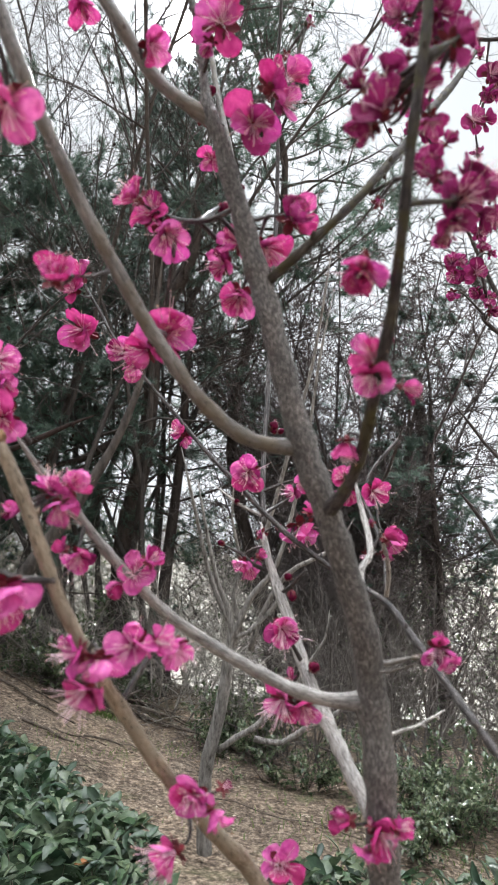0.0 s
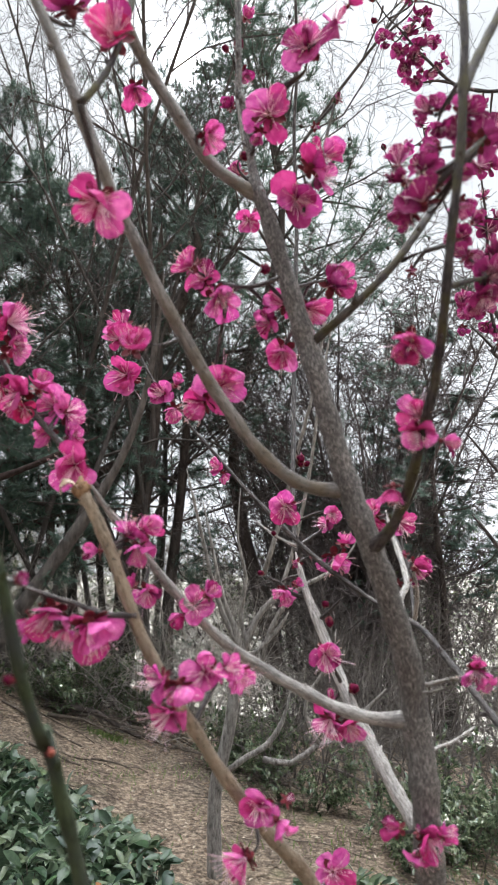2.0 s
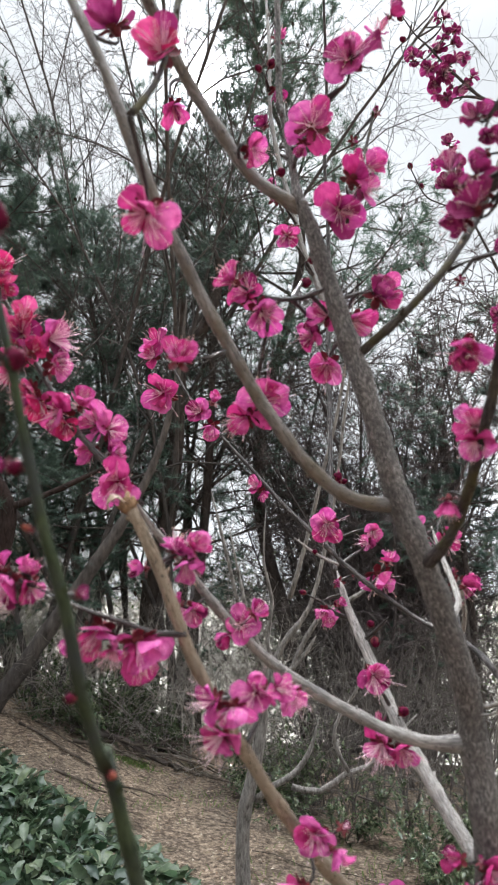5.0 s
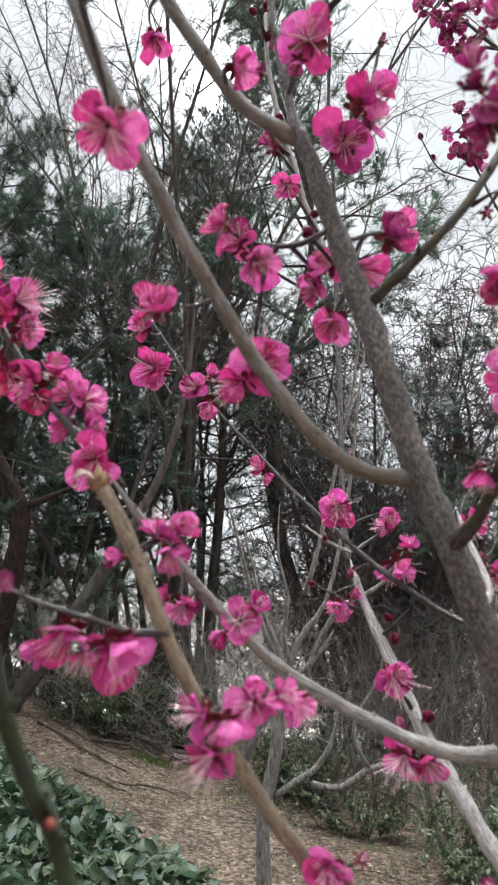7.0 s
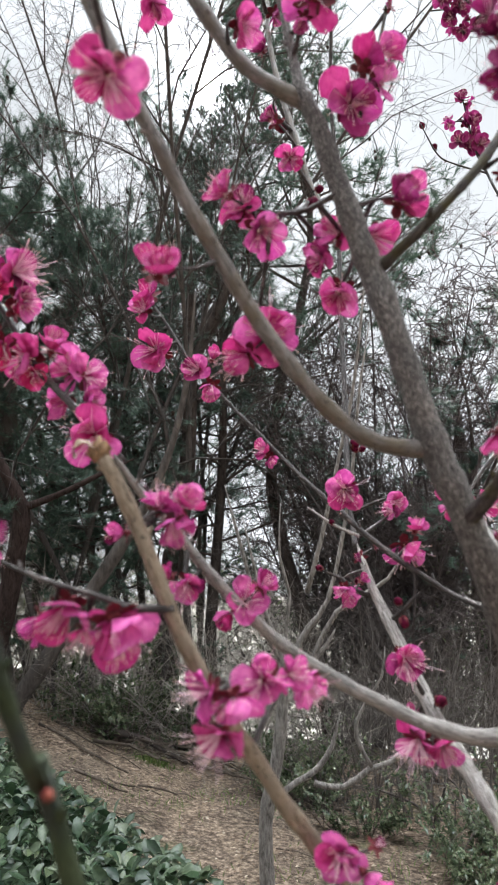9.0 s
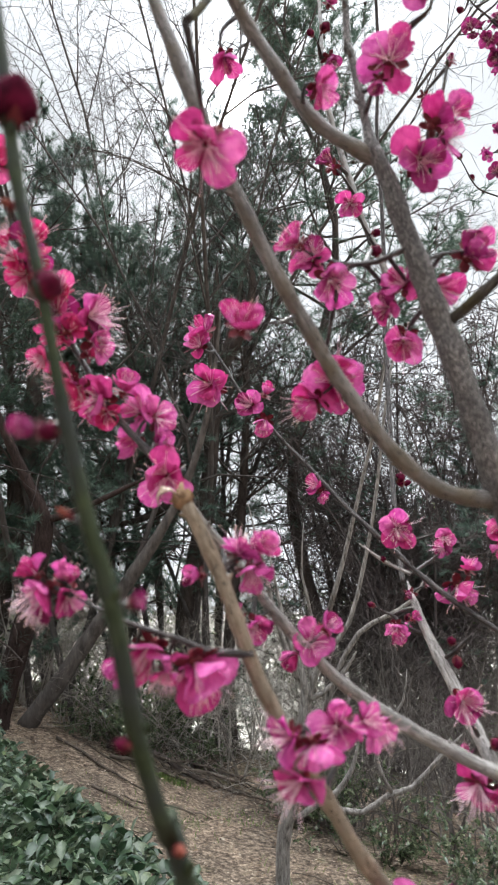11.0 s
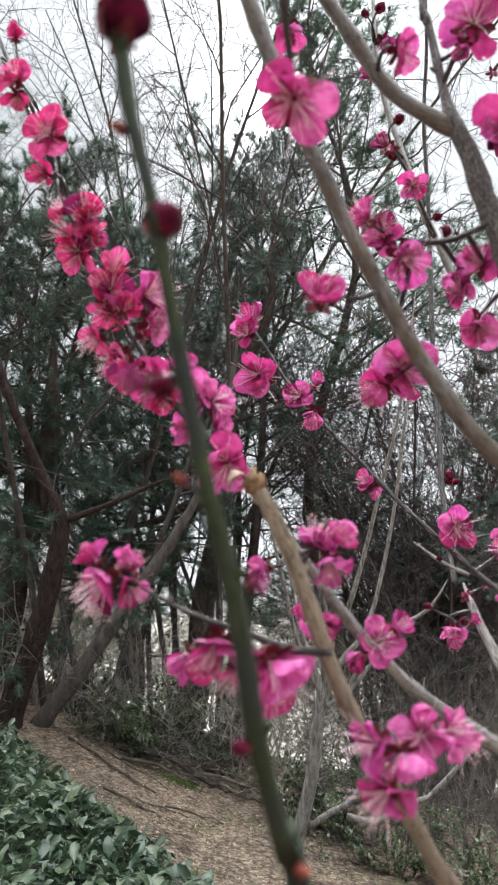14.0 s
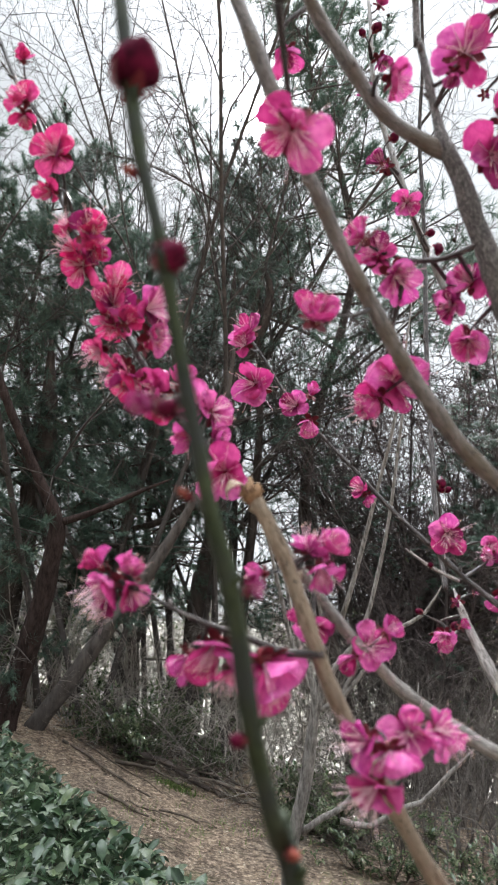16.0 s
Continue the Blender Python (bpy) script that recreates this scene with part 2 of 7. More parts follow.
def petal_material(name, tips, hearts):
    m, nodes, links, bsdf = material(name, 0.55, 0.25)
    tc = nodes.new("ShaderNodeTexCoord")
    info = nodes.new("ShaderNodeObjectInfo")
    tip = ramp(nodes, links, info.outputs["Random"], [(i / (len(tips) - 1), c) for i, c in enumerate(tips)])
    heart = ramp(nodes, links, info.outputs["Random"], [(0.0, hearts[0]), (1.0, hearts[1])])
    xyz = nodes.new("ShaderNodeSeparateXYZ")
    links.new(tc.outputs["Object"], xyz.inputs[0])
    out = nodes.new("ShaderNodeMapRange")
    out.inputs["From Min"].default_value, out.inputs["From Max"].default_value = 0.03, 0.30
    links.new(xyz.outputs["X"], out.inputs["Value"])
    col = mixed(nodes, links, out.outputs[0], heart, tip)
    vein = noise_of(nodes, links, tc.outputs["Object"], 9, 4, (0.5, 5, 1), 0.6)
    fold = noise_of(nodes, links, tc.outputs["Object"], 6, 3, (1, 1.5, 1), 0.5)
    shade = ramp(nodes, links, vein, [(0.3, (0.93, 0.84, 0.90)), (0.62, (1.03, 1.06, 1.03))])
    col = mixed(nodes, links, 1.0, col, shade, "MULTIPLY")
    # shading of the folds painted into the colour, darker hollows and lighter crests
    fold_shade = ramp(nodes, links, fold, [(0.36, (0.80, 0.50, 0.76)), (0.64, (1.08, 1.55, 1.16))])
    col = mixed(nodes, links, 1.0, col, fold_shade, "MULTIPLY")
    links.new(col, bsdf.inputs["Base Color"])
    add = nodes.new("ShaderNodeMath")
    add.operation = "MULTIPLY_ADD"
    links.new(vein, add.inputs[0])
    add.inputs[1].default_value = 0.10
    links.new(fold, add.inputs[2])
    bumped(nodes, links, bsdf, add.outputs[0], 0.7, 0.0035)
    tr = nodes.new("ShaderNodeBsdfTranslucent")
    links.new(col, tr.inputs["Color"])
    mx = nodes.new("ShaderNodeMixShader")
    mx.inputs[0].default_value = 0.33
    links.new(bsdf.outputs[0], mx.inputs[1])
    links.new(tr.outputs[0], mx.inputs[2])
    links.new(mx.outputs[0], nodes["Material Output"].inputs[0])
    return m


def plain(name, dark, light, scale, rough=0.6, spec=0.3):
    m, nodes, links, bsdf = material(name, rough, spec)
    tc = nodes.new("ShaderNodeTexCoord")
    n = noise_of(nodes, links, tc.outputs["Object"], scale, 4)
    links.new(ramp(nodes, links, n, [(0.3, dark), (0.7, light)]), bsdf.inputs["Base Color"])
    return m


PETAL = {
    "pink": petal_material("pink_magenta_petal", [(0.551, 0.0361, 0.213), (0.665, 0.067, 0.302), (0.76, 0.154, 0.47), (0.665, 0.0876, 0.392)], [(0.323, 0.00618, 0.084), (0.456, 0.0165, 0.168)]),
    # the darker copy also stands for blossoms and petals turned from the light
    "deep": petal_material("crimson_magenta_petal", [(0.209, 0.0144, 0.0896), (0.361, 0.0268, 0.162), (0.494, 0.0618, 0.269)], [(0.104, 0.00515, 0.0392), (0.19, 0.00824, 0.0784)]),
    "hot": petal_material("hot_pink_petal", [(0.589, 0.0206, 0.146), (0.703, 0.0464, 0.224), (0.76, 0.0927, 0.336)], [(0.342, 0.00721, 0.0672), (0.437, 0.0144, 0.123)]),
    "orchid": petal_material("orchid_pink_petal", [(0.646, 0.0618, 0.326), (0.744, 0.113, 0.424), (0.783, 0.175, 0.493)], [(0.274, 0.00824, 0.0986), (0.411, 0.0155, 0.178)]),
    "purple": petal_material("purple_magenta_petal", [(0.34, 0.012, 0.17), (0.58, 0.05, 0.32), (0.74, 0.10, 0.43)], [(0.16, 0.005, 0.07), (0.30, 0.01, 0.14)]),
}
FILAMENT = plain("pale_pink_filament", (0.93, 0.54, 0.68), (0.96, 0.78, 0.84), 6)
ANTHER = plain("yellow_brown_anther", (0.66, 0.38, 0.27), (0.88, 0.70, 0.55), 20, 0.8)
CALYX = plain("dark_red_calyx", (0.085, 0.010, 0.018), (0.20, 0.025, 0.035), 8, 0.5)
BUD = plain("dark_crimson_bud", (0.03, 0.003, 0.011), (0.15, 0.008, 0.04), 4, 0.8, 0.1)
LEAF_BUD = plain("brown_red_leaf_bud", (0.14, 0.035, 0.025), (0.34, 0.10, 0.07), 6, 0.75, 0.15)
CONE = plain("dark_pine_cone", (0.015, 0.010, 0.008), (0.06, 0.04, 0.03), 60, 0.9)
PEELED_BARK = plain("peeled_bark", (0.11, 0.062, 0.038), (0.31, 0.21, 0.145), 260, 0.7, 0.3)
CUT_WOOD = plain("torn_wood", (0.07, 0.04, 0.025), (0.36, 0.22, 0.12), 420, 0.9)


def ground_material():
    m, nodes, links, bsdf = material("bare_soil_with_litter", 0.95, 0.1)
    tc = nodes.new("ShaderNodeTexCoord")
    big = noise_of(nodes, links, tc.outputs["Object"], 0.9, 4)
    fine = noise_of(nodes, links, tc.outputs["Object"], 28, 6, (1, 1, 1), 0.75)
    col = ramp(nodes, links, fine, [(0.32, (0.045, 0.035, 0.030)), (0.5, (0.205, 0.164, 0.130)), (0.70, (0.52, 0.43, 0.35))])
    tone = ramp(nodes, links, big, [(0.32, (0.62, 0.62, 0.62)), (0.68, (1.2, 1.15, 1.08))])
    clod = noise_of(nodes, links, tc.outputs["Object"], 7, 5, (1, 1, 1), 0.7)
    tone = mixed(nodes, links, 1.0, tone, ramp(nodes, links, clod, [(0.35, (0.55, 0.53, 0.52)), (0.62, (1.2, 1.18, 1.15))]), "MULTIPLY")
    col = mixed(nodes, links, 1.0, col, tone, "MULTIPLY")
    grass = ramp(nodes, links, noise_of(nodes, links, tc.outputs["Object"], 1.7, 5), [(0.60, (0, 0, 0)), (0.72, (0.6, 0.6, 0.6))])
    col = mixed(nodes, links, grass, col, (0.11, 0.13, 0.05))
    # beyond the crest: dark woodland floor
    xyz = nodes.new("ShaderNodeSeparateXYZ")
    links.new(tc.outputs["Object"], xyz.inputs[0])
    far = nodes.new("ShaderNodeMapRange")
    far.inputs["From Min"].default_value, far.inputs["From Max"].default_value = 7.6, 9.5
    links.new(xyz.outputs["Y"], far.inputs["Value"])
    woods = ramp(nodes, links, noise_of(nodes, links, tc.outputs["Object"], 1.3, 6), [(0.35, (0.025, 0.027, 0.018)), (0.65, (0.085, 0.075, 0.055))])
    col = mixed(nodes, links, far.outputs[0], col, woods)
    # past the wood: ground coloured pale to imitate bright glints between the twigs
    paling = nodes.new("ShaderNodeMapRange")
    paling.inputs["From Min"].default_value, paling.inputs["From Max"].default_value = 14.0, 17.0
    links.new(xyz.outputs["Y"], paling.inputs["Value"])
    bright_gaps = ramp(nodes, links, noise_of(nodes, links, tc.outputs["Object"], 0.35, 4), [(0.35, (0.24, 0.228, 0.196)), (0.65, (0.42, 0.403, 0.357))])
    col = mixed(nodes, links, paling.outputs[0], col, bright_gaps)
    links.new(col, bsdf.inputs["Base Color"])
    bumped(nodes, links, bsdf, fine, 0.9, 0.03)
    return m


SOIL = ground_material()


# ---- mesh helpers ----
class Mesher:
    """Collects vertices and faces for one mesh."""

    def __init__(self):
        self.v, self.f, self.m, self.g = [], [], [], []

    def add(self, verts, faces, mat=0):
        k = len(self.v)
        self.v += [tuple(p) for p in verts]
        self.g += self.v[k:]
        self.f += [tuple(i + k for i in f) for f in faces]
        self.m += [mat] * len(faces)

    def tube(self, pts, radii, sides=6, mat=0, cap=True, rough=0.0, rng=None):
        pts = [Vector(p) for p in pts]
        ring0 = len(self.v)
        side, run = None, 7.0 * pts[0].x
        for i, p in enumerate(pts):
            way = (pts[min(i + 1, len(pts) - 1)] - pts[max(i - 1, 0)]).normalized()
            if side is None:
                side = way.orthogonal().normalized()
            side = (side - way * side.dot(way)).normalized()
            up = way.cross(side)
            run += (p - pts[i - 1]).length if i else 0.0
            for k in range(sides):
                a = 2 * math.pi * k / sides
                r = radii[i] * (1 + (rng.uniform(-rough, rough) if rng else 0))
                q = p + side * (math.cos(a) * r) + up * (math.sin(a) * r)
                self.v.append((q.x, q.y, q.z))
                self.g.append((math.cos(a) * r, math.sin(a) * r, run))
        n = len(pts)
        for i in range(n - 1):
            for k in range(sides):
                a, b = ring0 + i * sides + k, ring0 + i * sides + (k + 1) % sides
                self.f.append((a, b, b + sides, a + sides))
                self.m.append(mat)
        if cap:
            self.f.append(tuple(ring0 + (n - 1) * sides + k for k in range(sides)))
            self.f.append(tuple(ring0 + k for k in reversed(range(sides))))
            self.m += [mat, mat]

    def mesh(self, name, mats, smooth=True, grain=False):
        me = bpy.data.meshes.new(name)
        me.from_pydata(self.v, [], self.f)
        for m in mats:
            me.materials.append(m)
        me.polygons.foreach_set("material_index", self.m)
        if smooth:
            me.polygons.foreach_set("use_smooth", [True] * len(self.f))
        if grain:
            lay = me.attributes.new("grain", "FLOAT_VECTOR", "POINT")
            lay.data.foreach_set("vector", [c for g in self.g for c in g])
        me.update()
        return me


def part(name, me, parent, label="", m=None):
    ob = new(name, me)
    ob.parent = parent
    if m is not None:
        ob.matrix_basis = m
    return tagged(ob, label)


def smooth_path(rows, step):
    """Catmull-Rom through rows of x, y, z, radius, sampled about every step metres."""
    rows = [np.array(r, float) for r in rows]
    out = []
    for i in range(len(rows) - 1):
        p0, p1, p2, p3 = rows[max(i - 1, 0)], rows[i], rows[i + 1], rows[min(i + 2, len(rows) - 1)]
        n = max(2, int(np.linalg.norm((p2 - p1)[:3]) / step))
        for k in range(n):
            t = k / n
            out.append(0.5 * (2 * p1 + (p2 - p0) * t + (2 * p0 - 5 * p1 + 4 * p2 - p3) * t * t + (3 * p1 - p0 - 3 * p2 + p3) * t**3))
    out.append(rows[-1])
    return out


def ground_z(x, y):
    """The bank falls to the right and rises steeply on the left."""
    u, yy = min(max(x, -5.0), 4.0), min(max(y, -4.0), 9.0)
    z = -0.22 - 0.14 * (u + 0.3) - 0.02 * (yy - 4.6) + 0.16 * max(0.0, -0.9 - u)
    if y > 9.0:
        z -= min(0.25 * (y - 9.0), 9.0)
    return z + 0.05 * noise.noise(Vector((x * 0.7, y * 0.7, 0.0))) + 0.02 * noise.noise(Vector((x * 3, y * 3, 4.0)))


# ---- ground ----
def build_ground():
    xs = sorted({*np.linspace(-9, 9, 121).tolist(), *(s * 9 * 1.35**k for k in range(1, 18) for s in (-1, 1))})
    ys = sorted({*np.linspace(-2, 13, 101).tolist(), *(13 + 1.5 * 1.4**k for k in range(18)), *(-2 - 1.5 * 1.4**k for k in range(18))})
    ms = Mesher()
    ms.v = [(x, y, ground_z(x, y)) for y in ys for x in xs]
    w = len(xs)
    ms.f = [(j * w + i, j * w + i + 1, (j + 1) * w + i + 1, (j + 1) * w + i) for j in range(len(ys) - 1) for i in range(w - 1)]
    ms.m = [0] * len(ms.f)
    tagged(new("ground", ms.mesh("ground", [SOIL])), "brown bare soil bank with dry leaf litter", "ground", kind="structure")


build_ground()


# ---- the plum tree ----
plum = new("plum_tree")
plum.location = (0.13, 0.40, ground_z(0.13, 0.40))
tagged(plum, "young red-flowering plum tree with bare grey branches in bloom", "tree")
behind = new("plum_tree")
behind.location = (0.95, 1.15, ground_z(0.95, 1.15))
tagged(behind, "second red-flowering plum tree with thin dark twigs behind", "tree")
SPINES = []


def limb(name, rows, mat, owner=plum, label="", sides=14, knots=0.05, seed=1, step=0.006):
    """One branch: a tapering tube through rows of x, y, z, radius, with swollen nodes and uneven bark."""
    rng = random.Random(seed * 7 + len(rows))
    pts = smooth_path(rows, step)
    girth = 1.04 if mat is BARK_TRUNK else 0.88
    node_gap = rng.uniform(0.022, 0.034)
    ms, run, where, radii = Mesher(), 0.0, [], []
    nxt = rng.uniform(0.005, node_gap)
    for i, p in enumerate(pts):
        if i:
            run += float(np.linalg.norm(p[:3] - pts[i - 1][:3]))
        swell = math.exp(-(((run - nxt) / 0.0045) ** 2))
        if run > nxt + 0.01:
            nxt += rng.uniform(0.7, 1.3) * node_gap
        r = girth * float(p[3]) * (1 + 0.16 * swell + knots * noise.noise(Vector((run * 90, seed, 0))))
        wob = Vector((noise.noise(Vector((run * 45, seed, 1))), noise.noise(Vector((run * 45, seed, 5))), noise.noise(Vector((run * 45, seed, 9))))) * (0.12 * float(p[3]))
        where.append(Vector(p[:3]) + wob)
        radii.append(max(r, 0.0004))
    if radii[-1] < 0.0028:
        for i in range(1, 5):
            radii[-i] *= (0.3, 0.55, 0.78, 0.92)[i - 1]
    ms.tube(where, radii, sides, 0, True, 0.03, rng)
    # small dormant buds at the nodes of the thinner wood
    gap = 0.0
    for i in range(2, len(where) - 1):
        gap += (where[i] - where[i - 1]).length
        if gap > node_gap and radii[i] < 0.0045:
            gap = rng.uniform(-0.01, 0.004)
            axis = (where[i + 1] - where[i - 1]).normalized()
            o = axis.orthogonal().normalized()
            a = rng.uniform(0, 6.28)
            out = (o * math.cos(a) + axis.cross(o) * math.sin(a) + axis * 0.9).normalized()
            b, size = where[i] + out * radii[i] * 0.5, rng.uniform(0.0016, 0.0030)
            ms.tube([b, b + out * size * 0.7, b + out * size * 1.5, b + out * size * 2.0], [size * 0.42, size * 0.5, size * 0.34, size * 0.06], 6, 0)
    me = ms.mesh(name, [mat], grain=True)
    me.transform(Matrix.Translation(-owner.location))
    SPINES.append((owner, where, radii))
    return part(name, me, owner, label)


limb("trunk", [(0.1150, 0.4000, -0.1500, 0.01292), (0.1120, 0.3950, 0.0500, 0.01140), (0.1050, 0.3850, 0.4000, 0.00988), (0.0920, 0.3700, 0.8000, 0.00874),
      (0.0814, 0.3825, 1.2138, 0.00798), (0.0674, 0.3765, 1.3338, 0.00760), (0.0666, 0.3754, 1.3688, 0.00737), (0.0656, 0.3757, 1.3958, 0.00747),
      (0.0638, 0.3770, 1.4171, 0.00756), (0.0602, 0.3713, 1.4464, 0.00689), (0.0524, 0.3656, 1.4757, 0.00656), (0.0382, 0.3572, 1.5178, 0.00654),
      (0.0269, 0.3562, 1.5507, 0.00662), (0.0209, 0.3545, 1.5740, 0.00599), (0.0091, 0.3545, 1.6240, 0.00577), (0.0049, 0.3563, 1.6387, 0.00583),
      (-0.0154, 0.3530, 1.7128, 0.00438), (-0.0218, 0.3525, 1.7296, 0.00388), (-0.0243, 0.3543, 1.7479, 0.00232), (-0.0302, 0.3562, 1.7947, 0.00201),
      (-0.0317, 0.3565, 1.8214, 0.00184), (-0.0287, 0.3530, 2.0686, 0.00126)], BARK_TRUNK, label="grey-brown finely fissured trunk", sides=16, seed=1)
limb("branch", [(-0.0218, 0.3525, 1.7296, 0.00532), (-0.0204, 0.3531, 1.7261, 0.00483), (-0.0344, 0.3533, 1.7360, 0.00436), (-0.0467, 0.3523, 1.7452, 0.00421),
      (-0.0571, 0.3498, 1.7574, 0.00422), (-0.0656, 0.3465, 1.7702, 0.00423), (-0.0758, 0.3423, 1.7858, 0.00421), (-0.0840, 0.3372, 1.7979, 0.00400),
      (-0.0917, 0.3302, 1.8102, 0.00396), (-0.0989, 0.3209, 1.8222, 0.00389), (-0.1042, 0.3125, 1.8305, 0.00383), (-0.1090, 0.3034, 1.8375, 0.00376),
      (-0.1290, 0.2688, 1.8681, 0.00321), (-0.1529, 0.2274, 1.9057, 0.00301), (-0.1809, 0.1790, 1.9509, 0.00280)], BARK_SMOOTH, label="thick smooth grey branch", sides=14, seed=2)
limb("branch", [(0.0269, 0.3562, 1.5507, 0.00635), (0.0262, 0.3568, 1.5475, 0.00577), (0.0110, 0.3529, 1.5480, 0.00418), (-0.0039, 0.3481, 1.5530, 0.00417),
      (-0.0184, 0.3423, 1.5636, 0.00416), (-0.0309, 0.3361, 1.5774, 0.00398), (-0.0432, 0.3304, 1.5953, 0.00395), (-0.0523, 0.3259, 1.6089, 0.00393),
      (-0.0744, 0.3125, 1.6489, 0.00372), (-0.0816, 0.3079, 1.6634, 0.00370), (-0.0881, 0.3035, 1.6779, 0.00337), (-0.0944, 0.2998, 1.6909, 0.00336),
      (-0.1015, 0.2956, 1.7069, 0.00365), (-0.1086, 0.2913, 1.7260, 0.00395), (-0.1143, 0.2883, 1.7424, 0.00394), (-0.1187, 0.2864, 1.7546, 0.00334),
      (-0.1248, 0.2843, 1.7718, 0.00304), (-0.1311, 0.2832, 1.7864, 0.00305), (-0.1392, 0.2826, 1.8051, 0.00308), (-0.1453, 0.2827, 1.8193, 0.00310),
      (-0.1891, 0.2811, 1.9221, 0.00248), (-0.2169, 0.2801, 1.9893, 0.00231)], BARK_SMOOTH, label="long curved tan-grey branch", sides=14, seed=3)
limb("twig", [(-0.1001, 0.2338, 1.7057, 0.00204), (-0.0966, 0.2396, 1.7153, 0.00183), (-0.0923, 0.2488, 1.7320, 0.00176), (-0.0892, 0.2589, 1.7518, 0.00183),
      (-0.0867, 0.2745, 1.7837, 0.00209), (-0.0865, 0.2884, 1.8129, 0.00219), (-0.0842, 0.2982, 1.8324, 0.00227), (-0.0818, 0.3200, 1.8777, 0.00194),
      (-0.0790, 0.3462, 1.9331, 0.00182), (-0.0756, 0.3767, 1.9990, 0.00169)], BARK_PURPLE, label="", sides=10, seed=4)
limb("branch", [(0.0638, 0.3770, 1.4171, 0.00579), (0.0566, 0.3767, 1.4189, 0.00526), (0.0447, 0.3848, 1.4174, 0.00441), (0.0323, 0.3917, 1.4187, 0.00412),
      (0.0161, 0.3982, 1.4240, 0.00382), (-0.0007, 0.4026, 1.4321, 0.00386), (-0.0181, 0.4043, 1.4412, 0.00371), (-0.0356, 0.4043, 1.4527, 0.00355),
      (-0.0514, 0.4028, 1.4648, 0.00337), (-0.0653, 0.3995, 1.4791, 0.00319), (-0.0789, 0.3947, 1.4944, 0.00318), (-0.0905, 0.3886, 1.5103, 0.00298),
      (-0.1017, 0.3812, 1.5258, 0.00260), (-0.1125, 0.3736, 1.5393, 0.00240), (-0.1211, 0.3646, 1.5540, 0.00202)], BARK_GREY, label="curved grey-tan branch", sides=14, seed=5)
limb("twig", [(-0.1216, 0.3876, 1.5543, 0.00194), (-0.1333, 0.3901, 1.5692, 0.00212), (-0.1423, 0.3918, 1.5784, 0.00230), (-0.1500, 0.3933, 1.5863, 0.00232),
      (-0.1611, 0.3955, 1.5983, 0.00221), (-0.1743, 0.3982, 1.6144, 0.00211), (-0.1858, 0.4011, 1.6349, 0.00200), (-0.1979, 0.4040, 1.6547, 0.00189),
      (-0.2109, 0.4074, 1.6790, 0.00193), (-0.2243, 0.4109, 1.7046, 0.00182), (-0.2399, 0.4152, 1.7357, 0.00188), (-0.2520, 0.4187, 1.7620, 0.00175),
      (-0.2647, 0.4224, 1.7895, 0.00179), (-0.2760, 0.4262, 1.8182, 0.00165), (-0.2873, 0.4296, 1.8435, 0.00169), (-0.2991, 0.4332, 1.8698, 0.00153),
      (-0.3152, 0.4380, 1.9063, 0.00132), (-0.3355, 0.4441, 1.9526, 0.00126)], BARK_DARK, label="flower-laden dark twig", sides=10, seed=6)
limb("branch", [(0.0940, 0.3720, 0.8600, 0.00616), (0.0775, 0.4133, 1.1681, 0.00567), (0.0355, 0.4013, 1.2681, 0.00518), (0.0025, 0.3933, 1.3281, 0.00493),
      (-0.0107, 0.3802, 1.3478, 0.00450), (-0.0264, 0.3669, 1.3689, 0.00408), (-0.0399, 0.3553, 1.3901, 0.00399), (-0.0501, 0.3473, 1.4068, 0.00379),
      (-0.0600, 0.3399, 1.4244, 0.00375), (-0.0698, 0.3337, 1.4414, 0.00357), (-0.0776, 0.3291, 1.4564, 0.00355), (-0.0838, 0.3257, 1.4697, 0.00354),
      (-0.0888, 0.3229, 1.4829, 0.00353), (-0.0936, 0.3207, 1.4961, 0.00353), (-0.0979, 0.3190, 1.5092, 0.00354), (-0.1038, 0.3177, 1.5238, 0.00355),
      (-0.1084, 0.3173, 1.5342, 0.00357), (-0.1125, 0.3172, 1.5417, 0.00358), (-0.1158, 0.3177, 1.5467, 0.00358)], BARK_CUT, label="pruned tan branch with a torn end", sides=14, seed=7)
limb("shoot", [(0.0980, 0.3780, 0.6200, 0.00518), (0.0500, 0.3000, 0.8500, 0.00437), (-0.0600, 0.2355, 1.2813, 0.00341), (-0.0950, 0.2055, 1.4413, 0.00273),
      (-0.0981, 0.2011, 1.4507, 0.00256), (-0.1010, 0.1962, 1.4622, 0.00239), (-0.1034, 0.1914, 1.4743, 0.00236), (-0.1048, 0.1873, 1.4862, 0.00234),
      (-0.1060, 0.1845, 1.4946, 0.00233), (-0.1076, 0.1817, 1.5041, 0.00232), (-0.1113, 0.1773, 1.5197, 0.00206), (-0.1132, 0.1751, 1.5291, 0.00206),
      (-0.1148, 0.1733, 1.5376, 0.00194), (-0.1163, 0.1718, 1.5451, 0.00181), (-0.1179, 0.1704, 1.5537, 0.00169), (-0.1208, 0.1680, 1.5705, 0.00158),
      (-0.1226, 0.1670, 1.5798, 0.00160), (-0.1269, 0.1655, 1.5968, 0.00176), (-0.1286, 0.1649, 1.6057, 0.00192), (-0.1301, 0.1645, 1.6150, 0.00181),
      (-0.1312, 0.1643, 1.6232, 0.00183), (-0.1490, 0.1601, 1.7440, 0.00145)], BARK_GREEN, label="thin green-brown shoot with closed buds", sides=12, seed=8)
